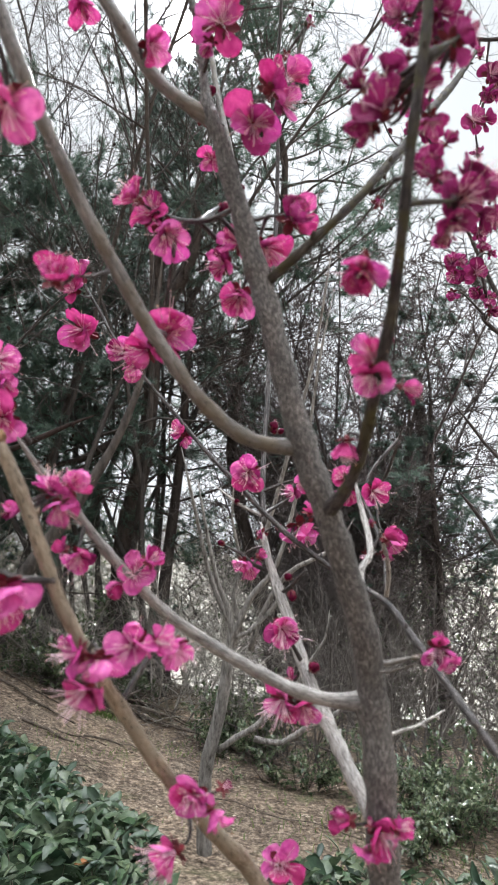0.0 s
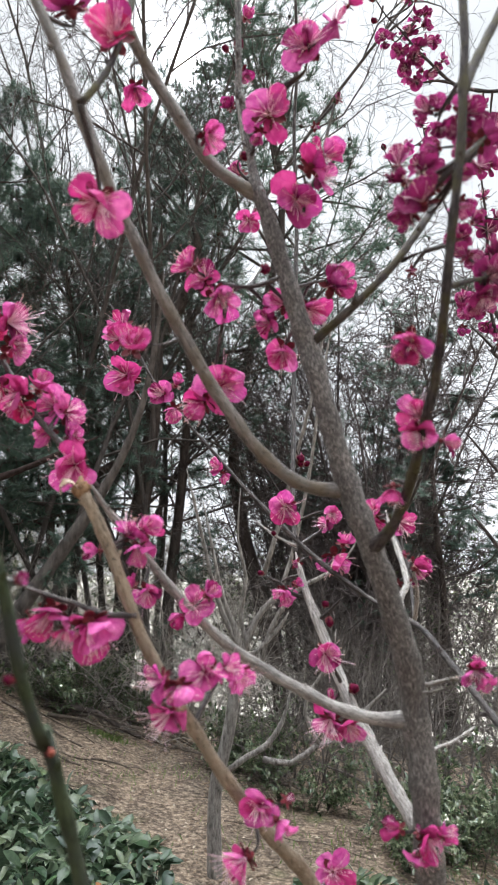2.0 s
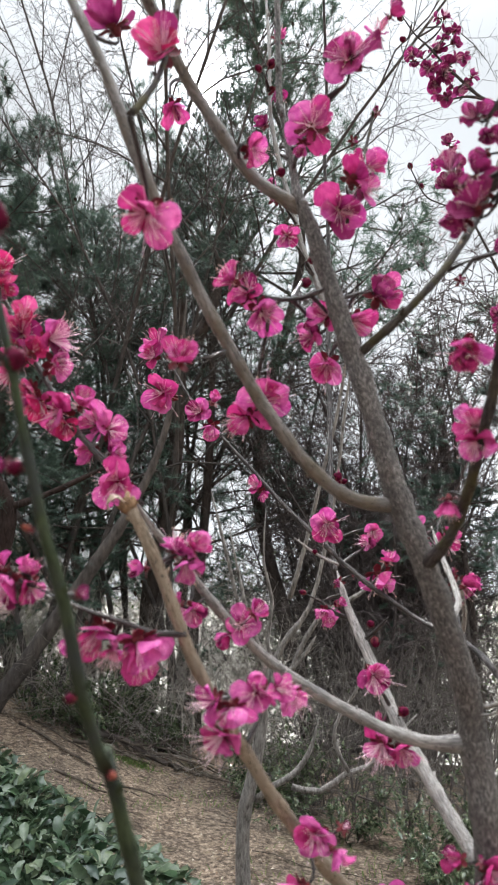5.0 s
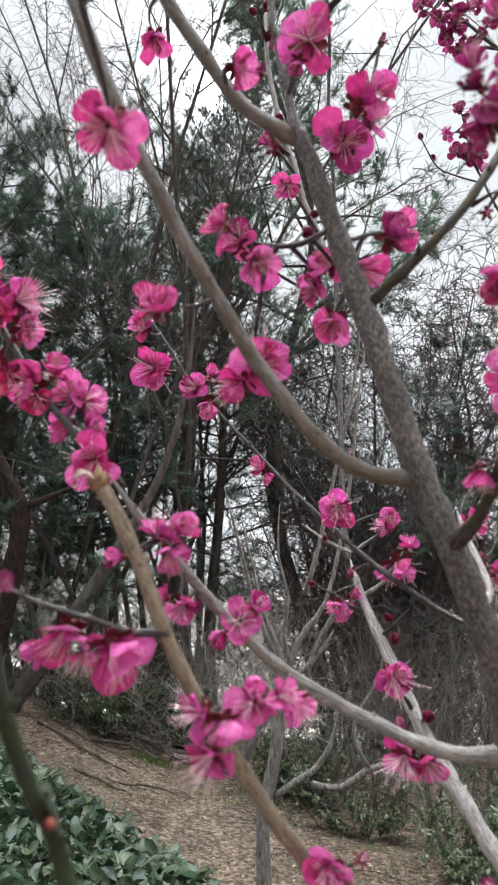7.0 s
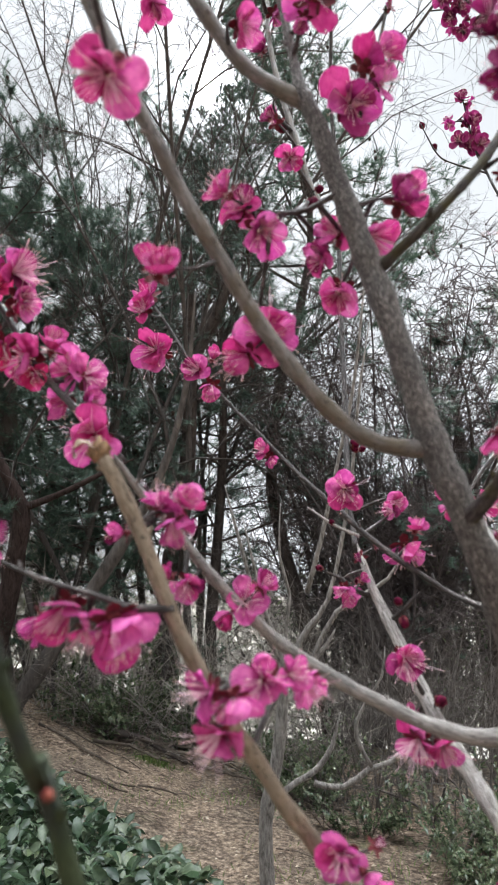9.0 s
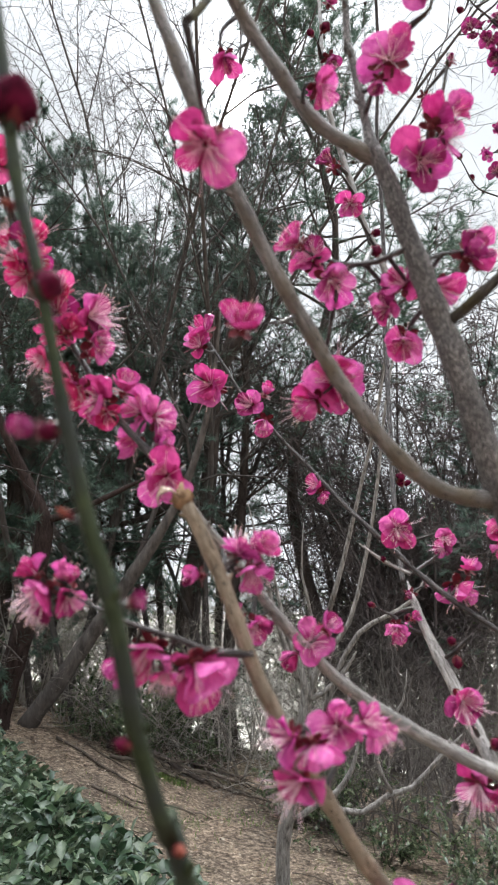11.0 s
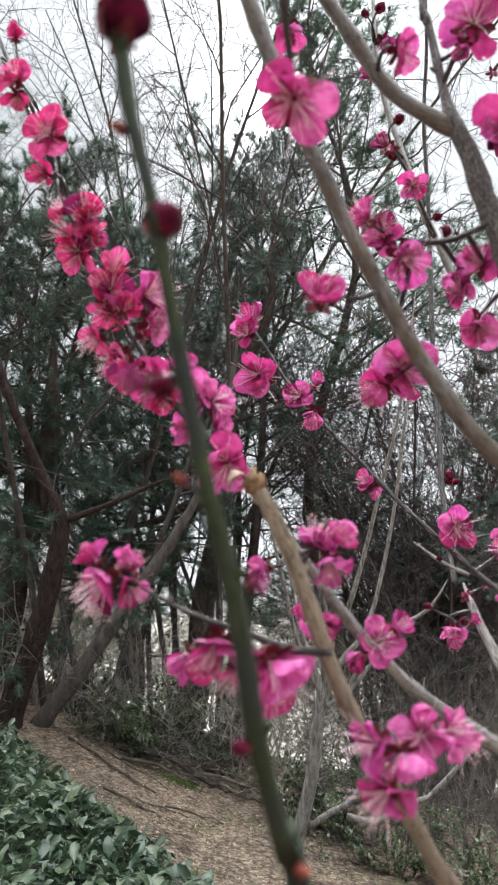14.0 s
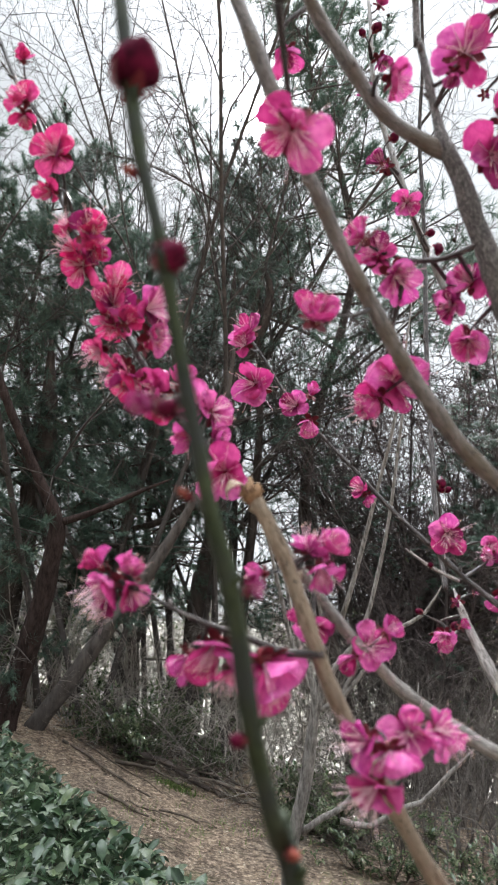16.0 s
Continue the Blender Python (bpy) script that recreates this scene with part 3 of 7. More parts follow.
limb("branch", [(0.0382, 0.3572, 1.5178, 0.00627), (0.0388, 0.3579, 1.5140, 0.00570), (0.0459, 0.3397, 1.5236, 0.00345), (0.0502, 0.3214, 1.5363, 0.00304),
      (0.0521, 0.3053, 1.5496, 0.00294), (0.0533, 0.2896, 1.5647, 0.00284), (0.0553, 0.2760, 1.5804, 0.00275), (0.0569, 0.2659, 1.5945, 0.00257),
      (0.0578, 0.2567, 1.6109, 0.00240), (0.0589, 0.2498, 1.6274, 0.00237), (0.0601, 0.2451, 1.6444, 0.00236), (0.0625, 0.2423, 1.6623, 0.00236),
      (0.0653, 0.2415, 1.6812, 0.00238), (0.0682, 0.2426, 1.7018, 0.00241), (0.0707, 0.2451, 1.7210, 0.00246), (0.0745, 0.2502, 1.7458, 0.00227),
      (0.0776, 0.2578, 1.7739, 0.00236), (0.0797, 0.2667, 1.8015, 0.00217), (0.0842, 0.2808, 1.8496, 0.00186), (0.0895, 0.2978, 1.9084, 0.00174),
      (0.0958, 0.3176, 1.9783, 0.00162)], BARK_PURPLE, label="slender olive-brown branch", sides=12, seed=9)
limb("twig", [(0.0711, 0.2473, 1.7181, 0.00269), (0.0851, 0.2672, 1.7491, 0.00260), (0.1040, 0.2907, 1.7872, 0.00250), (0.1261, 0.3132, 1.8315, 0.00236),
      (0.1406, 0.3277, 1.8640, 0.00212), (0.1603, 0.3476, 1.9058, 0.00181), (0.1840, 0.3715, 1.9569, 0.00170), (0.2116, 0.3994, 2.0179, 0.00158)], BARK_PURPLE, label="", sides=10, seed=10)
limb("twig", [(0.0601, 0.2534, 1.6274, 0.00156), (0.0733, 0.2671, 1.6353, 0.00136), (0.0906, 0.2856, 1.6453, 0.00130)], BARK_PURPLE, label="", sides=8, seed=11)
limb("twig", [(0.0659, 0.2436, 1.6824, 0.00156), (0.0770, 0.2564, 1.6956, 0.00136), (0.0903, 0.2735, 1.7135, 0.00115)], BARK_PURPLE, label="", sides=8, seed=12)
limb("branch", [(0.0049, 0.3563, 1.6387, 0.00402), (0.0072, 0.3572, 1.6336, 0.00366), (0.0186, 0.3479, 1.6412, 0.00289), (0.0319, 0.3433, 1.6517, 0.00271),
      (0.0462, 0.3451, 1.6662, 0.00257), (0.0625, 0.3543, 1.6861, 0.00263), (0.0800, 0.3716, 1.7126, 0.00277), (0.0992, 0.3979, 1.7437, 0.00296),
      (0.1229, 0.4401, 1.7883, 0.00308), (0.1545, 0.5003, 1.8456, 0.00327), (0.1724, 0.5334, 1.8789, 0.00279), (0.1939, 0.5732, 1.9198, 0.00262),
      (0.2189, 0.6195, 1.9690, 0.00243)], BARK_PURPLE, label="slender dusky branch", sides=12, seed=13)
limb("twig", [(0.0657, 0.3596, 1.6868, 0.00159), (0.0702, 0.3496, 1.6857, 0.00121), (0.0745, 0.3397, 1.6839, 0.00101)], BARK_PURPLE, label="", sides=8, seed=14)
limb("branch", [(0.0667, 0.3787, 1.3581, 0.00543), (0.0681, 0.4087, 1.3516, 0.00517), (0.0622, 0.4201, 1.3609, 0.00497), (0.0538, 0.4387, 1.3778, 0.00483),
      (0.0460, 0.4565, 1.3950, 0.00485), (0.0389, 0.4722, 1.4107, 0.00463), (0.0326, 0.4894, 1.4295, 0.00461), (0.0273, 0.5057, 1.4480, 0.00434),
      (0.0213, 0.5212, 1.4659, 0.00404), (0.0163, 0.5337, 1.4807, 0.00346), (0.0119, 0.5498, 1.5009, 0.00286), (0.0095, 0.5607, 1.5152, 0.00170)], BARK_PALE, label="bleached old grey branch", sides=14, seed=15)
limb("twig", [(0.0122, 0.6085, 1.5155, 0.00236), (0.0130, 0.6387, 1.5678, 0.00250), (0.0173, 0.6680, 1.6289, 0.00264), (0.0210, 0.6936, 1.6957, 0.00262),
      (0.0247, 0.7142, 1.7669, 0.00274), (0.0299, 0.7304, 1.8559, 0.00268), (0.0322, 0.7356, 1.9307, 0.00239), (0.0315, 0.7309, 2.0177, 0.00225),
      (0.0361, 0.7157, 2.0912, 0.00207), (0.0336, 0.6800, 2.1771, 0.00169), (0.0342, 0.6648, 2.2251, 0.00144), (0.0350, 0.6465, 2.2837, 0.00135),
      (0.0358, 0.6252, 2.3535, 0.00125)], BARK_DARK, label="straight thin dark shoot", sides=8, seed=16)
limb("twig", [(0.1196, 0.3340, 1.3949, 0.00219), (0.1124, 0.3578, 1.4091, 0.00219), (0.1065, 0.3777, 1.4209, 0.00231), (0.1003, 0.3994, 1.4342, 0.00227),
      (0.0932, 0.4228, 1.4482, 0.00222), (0.0849, 0.4483, 1.4628, 0.00215), (0.0630, 0.5033, 1.4780, 0.00197), (0.0470, 0.5110, 1.4900, 0.00220),
      (0.0304, 0.5186, 1.5033, 0.00224), (0.0132, 0.5262, 1.5194, 0.00207), (-0.0045, 0.5339, 1.5383, 0.00211), (-0.0229, 0.5413, 1.5579, 0.00193),
      (-0.0420, 0.5484, 1.5797, 0.00175), (-0.0617, 0.5554, 1.6042, 0.00156), (-0.0821, 0.5618, 1.6284, 0.00136), (-0.0978, 0.5664, 1.6503, 0.00138),
      (-0.1139, 0.5705, 1.6700, 0.00139), (-0.1276, 0.5742, 1.6953, 0.00141), (-0.1416, 0.5772, 1.7183, 0.00143), (-0.1542, 0.5797, 1.7443, 0.00120)], BARK_DARK, label="long thin dark twig", sides=10, knots=0.2, seed=17)
limb("twig", [(0.0092, 0.5356, 1.5196, 0.00140), (-0.0092, 0.5396, 1.5293, 0.00142), (-0.0256, 0.5431, 1.5424, 0.00143)], BARK_PALE, label="", sides=8, seed=18)
limb("twig", [(0.0054, 0.5080, 1.7223, 0.00274), (-0.0030, 0.5165, 1.7576, 0.00284), (-0.0107, 0.5231, 1.7846, 0.00270), (-0.0164, 0.5310, 1.8183, 0.00279),
      (-0.0243, 0.5409, 1.8604, 0.00267), (-0.0307, 0.5507, 1.9022, 0.00253), (-0.0349, 0.5627, 1.9537, 0.00216), (-0.0335, 0.5806, 2.0289, 0.00203),
      (-0.0345, 0.5920, 2.0779, 0.00173), (-0.0358, 0.6058, 2.1378, 0.00162), (-0.0373, 0.6218, 2.2089, 0.00151)], BARK_SMOOTH, label="", sides=10, seed=19)
limb("twig", [(0.0524, 0.3656, 1.4757, 0.00290), (0.0569, 0.3665, 1.4710, 0.00264), (0.0617, 0.3937, 1.4847, 0.00225), (0.0703, 0.4136, 1.4924, 0.00209),
      (0.0730, 0.4335, 1.5029, 0.00215), (0.0733, 0.4538, 1.5164, 0.00200), (0.0724, 0.4690, 1.5310, 0.00161), (0.0724, 0.4826, 1.5444, 0.00118)], BARK_PALE, label="gnarled pale twig", sides=10, seed=20)
limb("twig", [(0.1072, 0.5608, 1.4583, 0.00220), (0.1030, 0.5281, 1.4787, 0.00210), (0.0955, 0.5019, 1.4951, 0.00176), (0.0883, 0.4807, 1.5082, 0.00146)], BARK_PALE, label="", sides=8, seed=21)
limb("twig", [(0.1133, 0.6780, 1.5330, 0.00175), (0.1204, 0.6258, 1.5554, 0.00164), (0.1224, 0.5834, 1.5756, 0.00154), (0.1222, 0.5544, 1.5899, 0.00124)], BARK_DARK, label="", sides=8, seed=22)
limb("twig", [(0.0602, 0.3713, 1.4464, 0.00215), (0.0660, 0.3727, 1.4382, 0.00196), (0.0773, 0.3755, 1.4391, 0.00159), (0.0893, 0.3763, 1.4420, 0.00142)], BARK_SMOOTH, label="", sides=8, seed=23)
limb("twig", [(0.0602, 0.3713, 1.4464, 0.00100), (0.0663, 0.3688, 1.4348, 0.00091), (0.0757, 0.3632, 1.4375, 0.00079), (0.0826, 0.3522, 1.4416, 0.00066)], BARK_SMOOTH, label="", sides=8, seed=24)
limb("twig", [(0.0656, 0.3757, 1.3958, 0.00127), (0.0716, 0.3744, 1.4028, 0.00116), (0.0987, 0.4287, 1.3944, 0.00099), (0.1315, 0.4927, 1.3882, 0.00095)], BARK_PALE, label="thin bare pale twig", sides=8, seed=25)
limb("twig", [(-0.0050, 0.3545, 1.6762, 0.00190), (-0.0075, 0.3520, 1.6745, 0.00172), (-0.0212, 0.3671, 1.6755, 0.00161), (-0.0338, 0.3720, 1.6769, 0.00162),
      (-0.0447, 0.3736, 1.6800, 0.00163), (-0.0539, 0.3757, 1.6855, 0.00128)], BARK_DARK, label="", sides=8, seed=26)
limb("twig", [(-0.0050, 0.3545, 1.6762, 0.00171), (-0.0007, 0.3531, 1.6683, 0.00155), (0.0101, 0.3573, 1.6727, 0.00139), (0.0208, 0.3589, 1.6746, 0.00105)], BARK_DARK, label="", sides=8, seed=27)
limb("twig", [(0.0062, 0.3546, 1.7170, 0.00141), (0.0178, 0.3779, 1.7569, 0.00132), (0.0283, 0.4108, 1.7998, 0.00123), (0.0377, 0.4244, 1.8374, 0.00106),
      (0.0402, 0.4303, 1.8476, 0.00094), (0.0429, 0.4366, 1.8587, 0.00093)], BARK_PURPLE, label="", sides=8, seed=28)
limb("twig", [(-0.0868, 0.3215, 1.4827, 0.00205), (-0.0961, 0.3195, 1.4830, 0.00190), (-0.1050, 0.3204, 1.4840, 0.00161), (-0.1181, 0.3195, 1.4894, 0.00132),
      (-0.1327, 0.3187, 1.4939, 0.00117), (-0.1472, 0.3178, 1.5000, 0.00117), (-0.1617, 0.3165, 1.5074, 0.00102)], BARK_DARK, label="", sides=8, seed=29)
limb("twig", [(-0.0654, 0.3153, 1.6255, 0.00139), (-0.0725, 0.3111, 1.6211, 0.00107), (-0.0803, 0.3082, 1.6204, 0.00091)], BARK_DARK, label="", sides=8, seed=30)
limb("twig", [(-0.0053, 0.3416, 1.7901, 0.00247), (0.0013, 0.3317, 1.7887, 0.00172), (0.0072, 0.3263, 1.7904, 0.00136), (0.0094, 0.3194, 1.8003, 0.00101)], BARK_PURPLE, label="", sides=8, seed=31)
limb("twig", [(0.0149, 0.5347, 1.4784, 0.00208), (0.0029, 0.5317, 1.4832, 0.00184), (-0.0063, 0.5281, 1.4916, 0.00160), (-0.0209, 0.5248, 1.4981, 0.00137)], BARK_DARK, label="", sides=8, seed=32)
limb("twig", [(0.0243, 0.5109, 1.4646, 0.00176), (0.0304, 0.5048, 1.4696, 0.00153), (0.0359, 0.4983, 1.4767, 0.00130), (0.0403, 0.4975, 1.4809, 0.00087)], BARK_DARK, label="", sides=8, seed=33)
limb("twig", [(0.0317, 0.5046, 1.4704, 0.00109), (0.0336, 0.5034, 1.4663, 0.00109), (0.0304, 0.5020, 1.4581, 0.00087)], BARK_DARK, label="", sides=8, seed=34)
limb("trunk", [(0.9500, 1.1500, -0.3500, 0.03000), (0.9300, 1.1300, 0.2000, 0.02600), (0.8800, 1.1000, 0.8000, 0.02200), (0.8000, 1.0500, 1.3000, 0.01800),
      (0.7000, 1.0000, 1.6000, 0.01400), (0.6200, 0.9500, 1.8500, 0.01100), (0.5200, 0.9000, 2.1000, 0.00900), (0.4142, 0.7478, 2.0953, 0.00600)], BARK_DARK, behind, label="", sides=10, seed=35)
limb("twig", [(0.5200, 0.9000, 2.1000, 0.00600), (0.3742, 0.7378, 2.0753, 0.00550), (0.2942, 0.7278, 2.0653, 0.00314), (0.2614, 0.7282, 2.0645, 0.00279),
      (0.2267, 0.7268, 2.0733, 0.00244), (0.1992, 0.7226, 2.0978, 0.00209), (0.1786, 0.7190, 2.1187, 0.00157), (0.1615, 0.7154, 2.1396, 0.00139),
      (0.1444, 0.7124, 2.1571, 0.00105), (0.1274, 0.7075, 2.1849, 0.00105)], BARK_DARK, behind, label="", sides=7, seed=36)
limb("twig", [(0.2302, 0.7269, 2.0726, 0.00209), (0.2059, 0.7261, 2.0778, 0.00174), (0.1814, 0.7269, 2.0741, 0.00139)], BARK_DARK, behind, label="", sides=7, seed=37)
limb("twig", [(0.7400, 1.0200, 1.5000, 0.00800), (0.5500, 1.1500, 1.7200, 0.00600), (0.4511, 1.1836, 1.8926, 0.00500), (0.3521, 1.1572, 2.1051, 0.00260),
      (0.3383, 1.1759, 2.1717, 0.00266), (0.3203, 1.1762, 2.2278, 0.00215), (0.3126, 1.1674, 2.2776, 0.00172), (0.3046, 1.1608, 2.3148, 0.00140)], BARK_DARK, behind, label="", sides=7, seed=38)
limb("twig", [(0.3383, 1.1759, 2.1717, 0.00213), (0.2789, 1.1723, 2.1937, 0.00160), (0.2557, 1.1696, 2.2098, 0.00160), (0.2371, 1.1631, 2.2469, 0.00139),
      (0.2289, 1.1598, 2.2659, 0.00117)], BARK_DARK, behind, label="", sides=7, seed=39)
limb("twig", [(0.7200, 1.0000, 1.5500, 0.00700), (0.3124, 0.8166, 1.7362, 0.00325), (0.2900, 0.8104, 1.7721, 0.00289), (0.2777, 0.8028, 1.8149, 0.00252),
      (0.2756, 0.7940, 1.8647, 0.00216), (0.2737, 0.7839, 1.9216, 0.00180), (0.2675, 0.7732, 1.9821, 0.00144)], BARK_DARK, behind, label="", sides=7, seed=40)
limb("twig", [(0.8500, 1.0800, 1.0000, 0.00700), (0.4594, 0.9218, 1.3535, 0.00600), (0.3194, 0.8818, 1.4835, 0.00332), (0.2941, 0.8760, 1.5166, 0.00295),
      (0.2761, 0.8718, 1.5408, 0.00258), (0.2580, 0.8681, 1.5622, 0.00184)], BARK_DARK, behind, label="", sides=7, seed=41)
limb("twig", [(0.8000, 1.0500, 1.2800, 0.00700), (0.4472, 0.9623, 1.4995, 0.00500), (0.3472, 0.9423, 1.5995, 0.00281), (0.3157, 0.9367, 1.6316, 0.00240),
      (0.2922, 0.9316, 1.6612, 0.00200), (0.2733, 0.9277, 1.6837, 0.00160)], BARK_DARK, behind, label="", sides=7, seed=42)


def torn_end(tip, way, radius):
    """Ragged wood and curled bark where the pruned branch was broken off."""
    rng, ms = random.Random(12), Mesher()
    way = Vector(way).normalized()
    o = way.orthogonal().normalized()
    tip = Vector(tip)
    ms.tube([tip - way * 0.004, tip - way * 0.001, tip + way * 0.002], [radius * 0.98, radius * 1.25, radius * 0.8], 14, 0, True, 0.22, rng)
    for k in range(34):
        a = rng.uniform(0, 6.28)
        out = o * math.cos(a) + way.cross(o) * math.sin(a)
        r = radius * rng.uniform(0.0, 1.0)
        ln = rng.uniform(0.001, 0.0035) * (2.2 if a < 1.4 else 0.8)
        b = tip + out * r
        d = (way + out * rng.uniform(-0.6, 1.4) + Vector((rng.gauss(0, 0.3), rng.gauss(0, 0.3), rng.gauss(0, 0.3)))).normalized()
        w = rng.uniform(0.0006, 0.0022)
        ms.tube([b - way * 0.002, b + d * ln * 0.5, b + d * ln + out * rng.uniform(-0.001, 0.002)], [w, w * 0.9, w * 0.45], 5, 0, True, 0.2, rng)
    me = ms.mesh("torn_end", [CUT_WOOD])
    me.transform(Matrix.Translation(-plum.location))
    part("torn_end", me, plum, "splintered orange-brown broken end")
    # a strip of bark that has peeled and rolled over beside the break
    cm, turns, across = Mesher(), 14, 5
    mid, axle = tip + Vector((-0.0066, -0.0008, 0.0002)), Vector((0.35, -0.80, -0.48)).normalized()
    right = (Vector((1, 0, 0)) - axle * axle.x).normalized()
    up = right.cross(axle) if right.cross(axle).z > 0 else axle.cross(right)
    for side in (1.0, 0.88):
        for i in range(turns):
            a = -0.35 + 4.1 * i / (turns - 1)
            r = (0.0050 - 0.0012 * i / (turns - 1)) * side
            for j in range(across):
                t = j / (across - 1) - 0.5
                wide = 0.0100 * (1 - 0.45 * (i / (turns - 1)) ** 2)
                cm.v.append(tuple(mid + right * (r * math.cos(a) * (1 + 0.25 * t)) + up * (r * math.sin(a) * (1 + 0.25 * t) + 0.0004 * math.sin(5 * a + 3 * t)) + axle * (t * wide + 0.0006 * math.sin(3 * a))))
    n = turns * across
    cm.f = [(i * across + j, (i + 1) * across + j, (i + 1) * across + j + 1, i * across + j + 1) for i in range(turns - 1) for j in range(across - 1)]
    cm.f += [tuple(n + q for q in reversed(f)) for f in cm.f]
    edge = [i * across for i in range(turns)] + [(turns - 1) * across + j for j in range(1, across)] + [i * across + across - 1 for i in range(turns - 2, -1, -1)] + list(range(across - 2, 0, -1))
    cm.f += [(edge[k], edge[(k + 1) % len(edge)], n + edge[(k + 1) % len(edge)], n + edge[k]) for k in range(len(edge))]
    cm.m = [0] * len(cm.f)
    me = cm.mesh("bark_curl", [PEELED_BARK])
    me.transform(Matrix.Translation(-plum.location))
    part("bark_curl", me, plum, "curled strip of pale tan bark")


torn_end((-0.1158, 0.3177, 1.5467), (-0.554, 0.082, 0.828), 0.0036)


# ---- blossoms ----
def petal_mesh(seed, shade):
    """A broad, rounded petal on a narrow claw, along +x, hollow towards +z, with a wavy rim."""
    rng = random.Random(seed)
    ms, nu, nv = Mesher(), 8, 9
    ruffle, notch, bow = rng.uniform(0.035, 0.10), rng.choice((0.0, 0.015, 0.05)), rng.uniform(-0.2, 1.5)
    cup, curl, skew = rng.uniform(0.5, 2.2), rng.uniform(-0.8, 2.2), rng.uniform(-0.12, 0.12)
    broad = rng.uniform(0.215, 0.262)
    p1, p2 = rng.uniform(0, 6.28), rng.uniform(0, 6.28)
    for i in range(nu):
        s = 0.5 - 0.5 * math.cos(math.pi * i / (nu - 1))
        half = broad * math.sqrt(max(0.0, 1 - (2 * s - 1) ** 2)) ** 0.8 * (0.34 + 0.66 * min(1.0, s * 1.75))
        for k in range(nv):
            t = 2 * k / (nv - 1) - 1
            y = half * t * (1 + 0.06 * math.sin(9 * s + p2)) + skew * s * s * 0.4
            x = 0.03 + 0.47 * s - notch * (1 - abs(t)) ** 2 * s**4
            rim = s * s
            z = cup * y * y + bow * (x - 0.12) ** 2 - curl * max(0.0, x - 0.34) ** 2 * 1.6
            z += ruffle * rim * (math.sin(3.6 * t + p1) + 0.6 * math.sin(7.5 * t + 4 * s + p2)) * (0.35 + 0.65 * abs(t))
            ms.v.append((x, y, z))
    ms.f = [(i * nv + k, (i + 1) * nv + k, (i + 1) * nv + k + 1, i * nv + k + 1) for i in range(nu - 1) for k in range(nv - 1)]
    ms.m = [0] * len(ms.f)
    return ms.mesh("petal", [PETAL[shade]])


def stamen_mesh(seed, spread, count=34, reach=1.0, thick=0.0046):
    """Fine filaments with small anthers, fanning out round +z."""
    rng = random.Random(seed)
    ms = Mesher()
    for _ in range(count):
        a, tilt, ln = rng.uniform(0, 2 * math.pi), spread * rng.uniform(0.1, 1) ** 0.6, rng.uniform(0.30, 0.53) * reach
        out = Vector((math.cos(a), math.sin(a), 0))
        bend = rng.uniform(-0.5, 0.6)
        pts = [out * (0.03 + ln * math.sin(tilt * (0.8 + bend * s)) * s) + Vector((0, 0, 0.02 + ln * math.cos(tilt * (0.7 + 0.3 * s)) * s)) for s in (0, 0.5, 1)]
        ms.tube(pts, [thick, thick * 0.87, thick * 0.76], 3, 0, False)
        e = pts[-1]
        r = rng.uniform(0.009, 0.013)
        ms.add([e + Vector(q) * r for q in ((1, 0, 0), (-1, 0, 0), (0, 1, 0), (0, -1, 0), (0, 0, 1.3), (0, 0, -1.3))],
               [(0, 2, 4), (2, 1, 4), (1, 3, 4), (3, 0, 4), (2, 0, 5), (1, 2, 5), (3, 1, 5), (0, 3, 5)], 1)
    return ms.mesh("stamen_tuft", [FILAMENT, ANTHER])


def calyx_mesh(long_sepals):
    """A cup with five sepals, open towards +z."""
    ms = Mesher()
    ms.tube([(0, 0, -0.16), (0, 0, -0.13), (0, 0, -0.06), (0, 0, 0.0), (0, 0, 0.02)], [0.03, 0.055, 0.085, 0.095, 0.06], 10)
    for k in range(5):
        a = 2 * math.pi * (k + 0.5) / 5
        ca, sa = math.cos(a), math.sin(a)
        ln = 0.26 if long_sepals else 0.20
        prof = [(0.06, 0.05, -0.04), (0.14, 0.085, -0.02), (0.14 + ln * 0.5, 0.075, -0.035), (0.10 + ln, 0.012, -0.06 if long_sepals else -0.03)]
        vs = []
        for x, w, z in prof:
            vs += [(ca * x - sa * w, sa * x + ca * w, z), (ca * x, sa * x, z - 0.02), (ca * x + sa * w, sa * x - ca * w, z)]
        fs = [(3 * i + j, 3 * i + 3 + j, 3 * i + 4 + j, 3 * i + 1 + j) for i in range(3) for j in range(2)]
        ms.add(vs, fs)
    return ms.mesh("blossom", [CALYX])


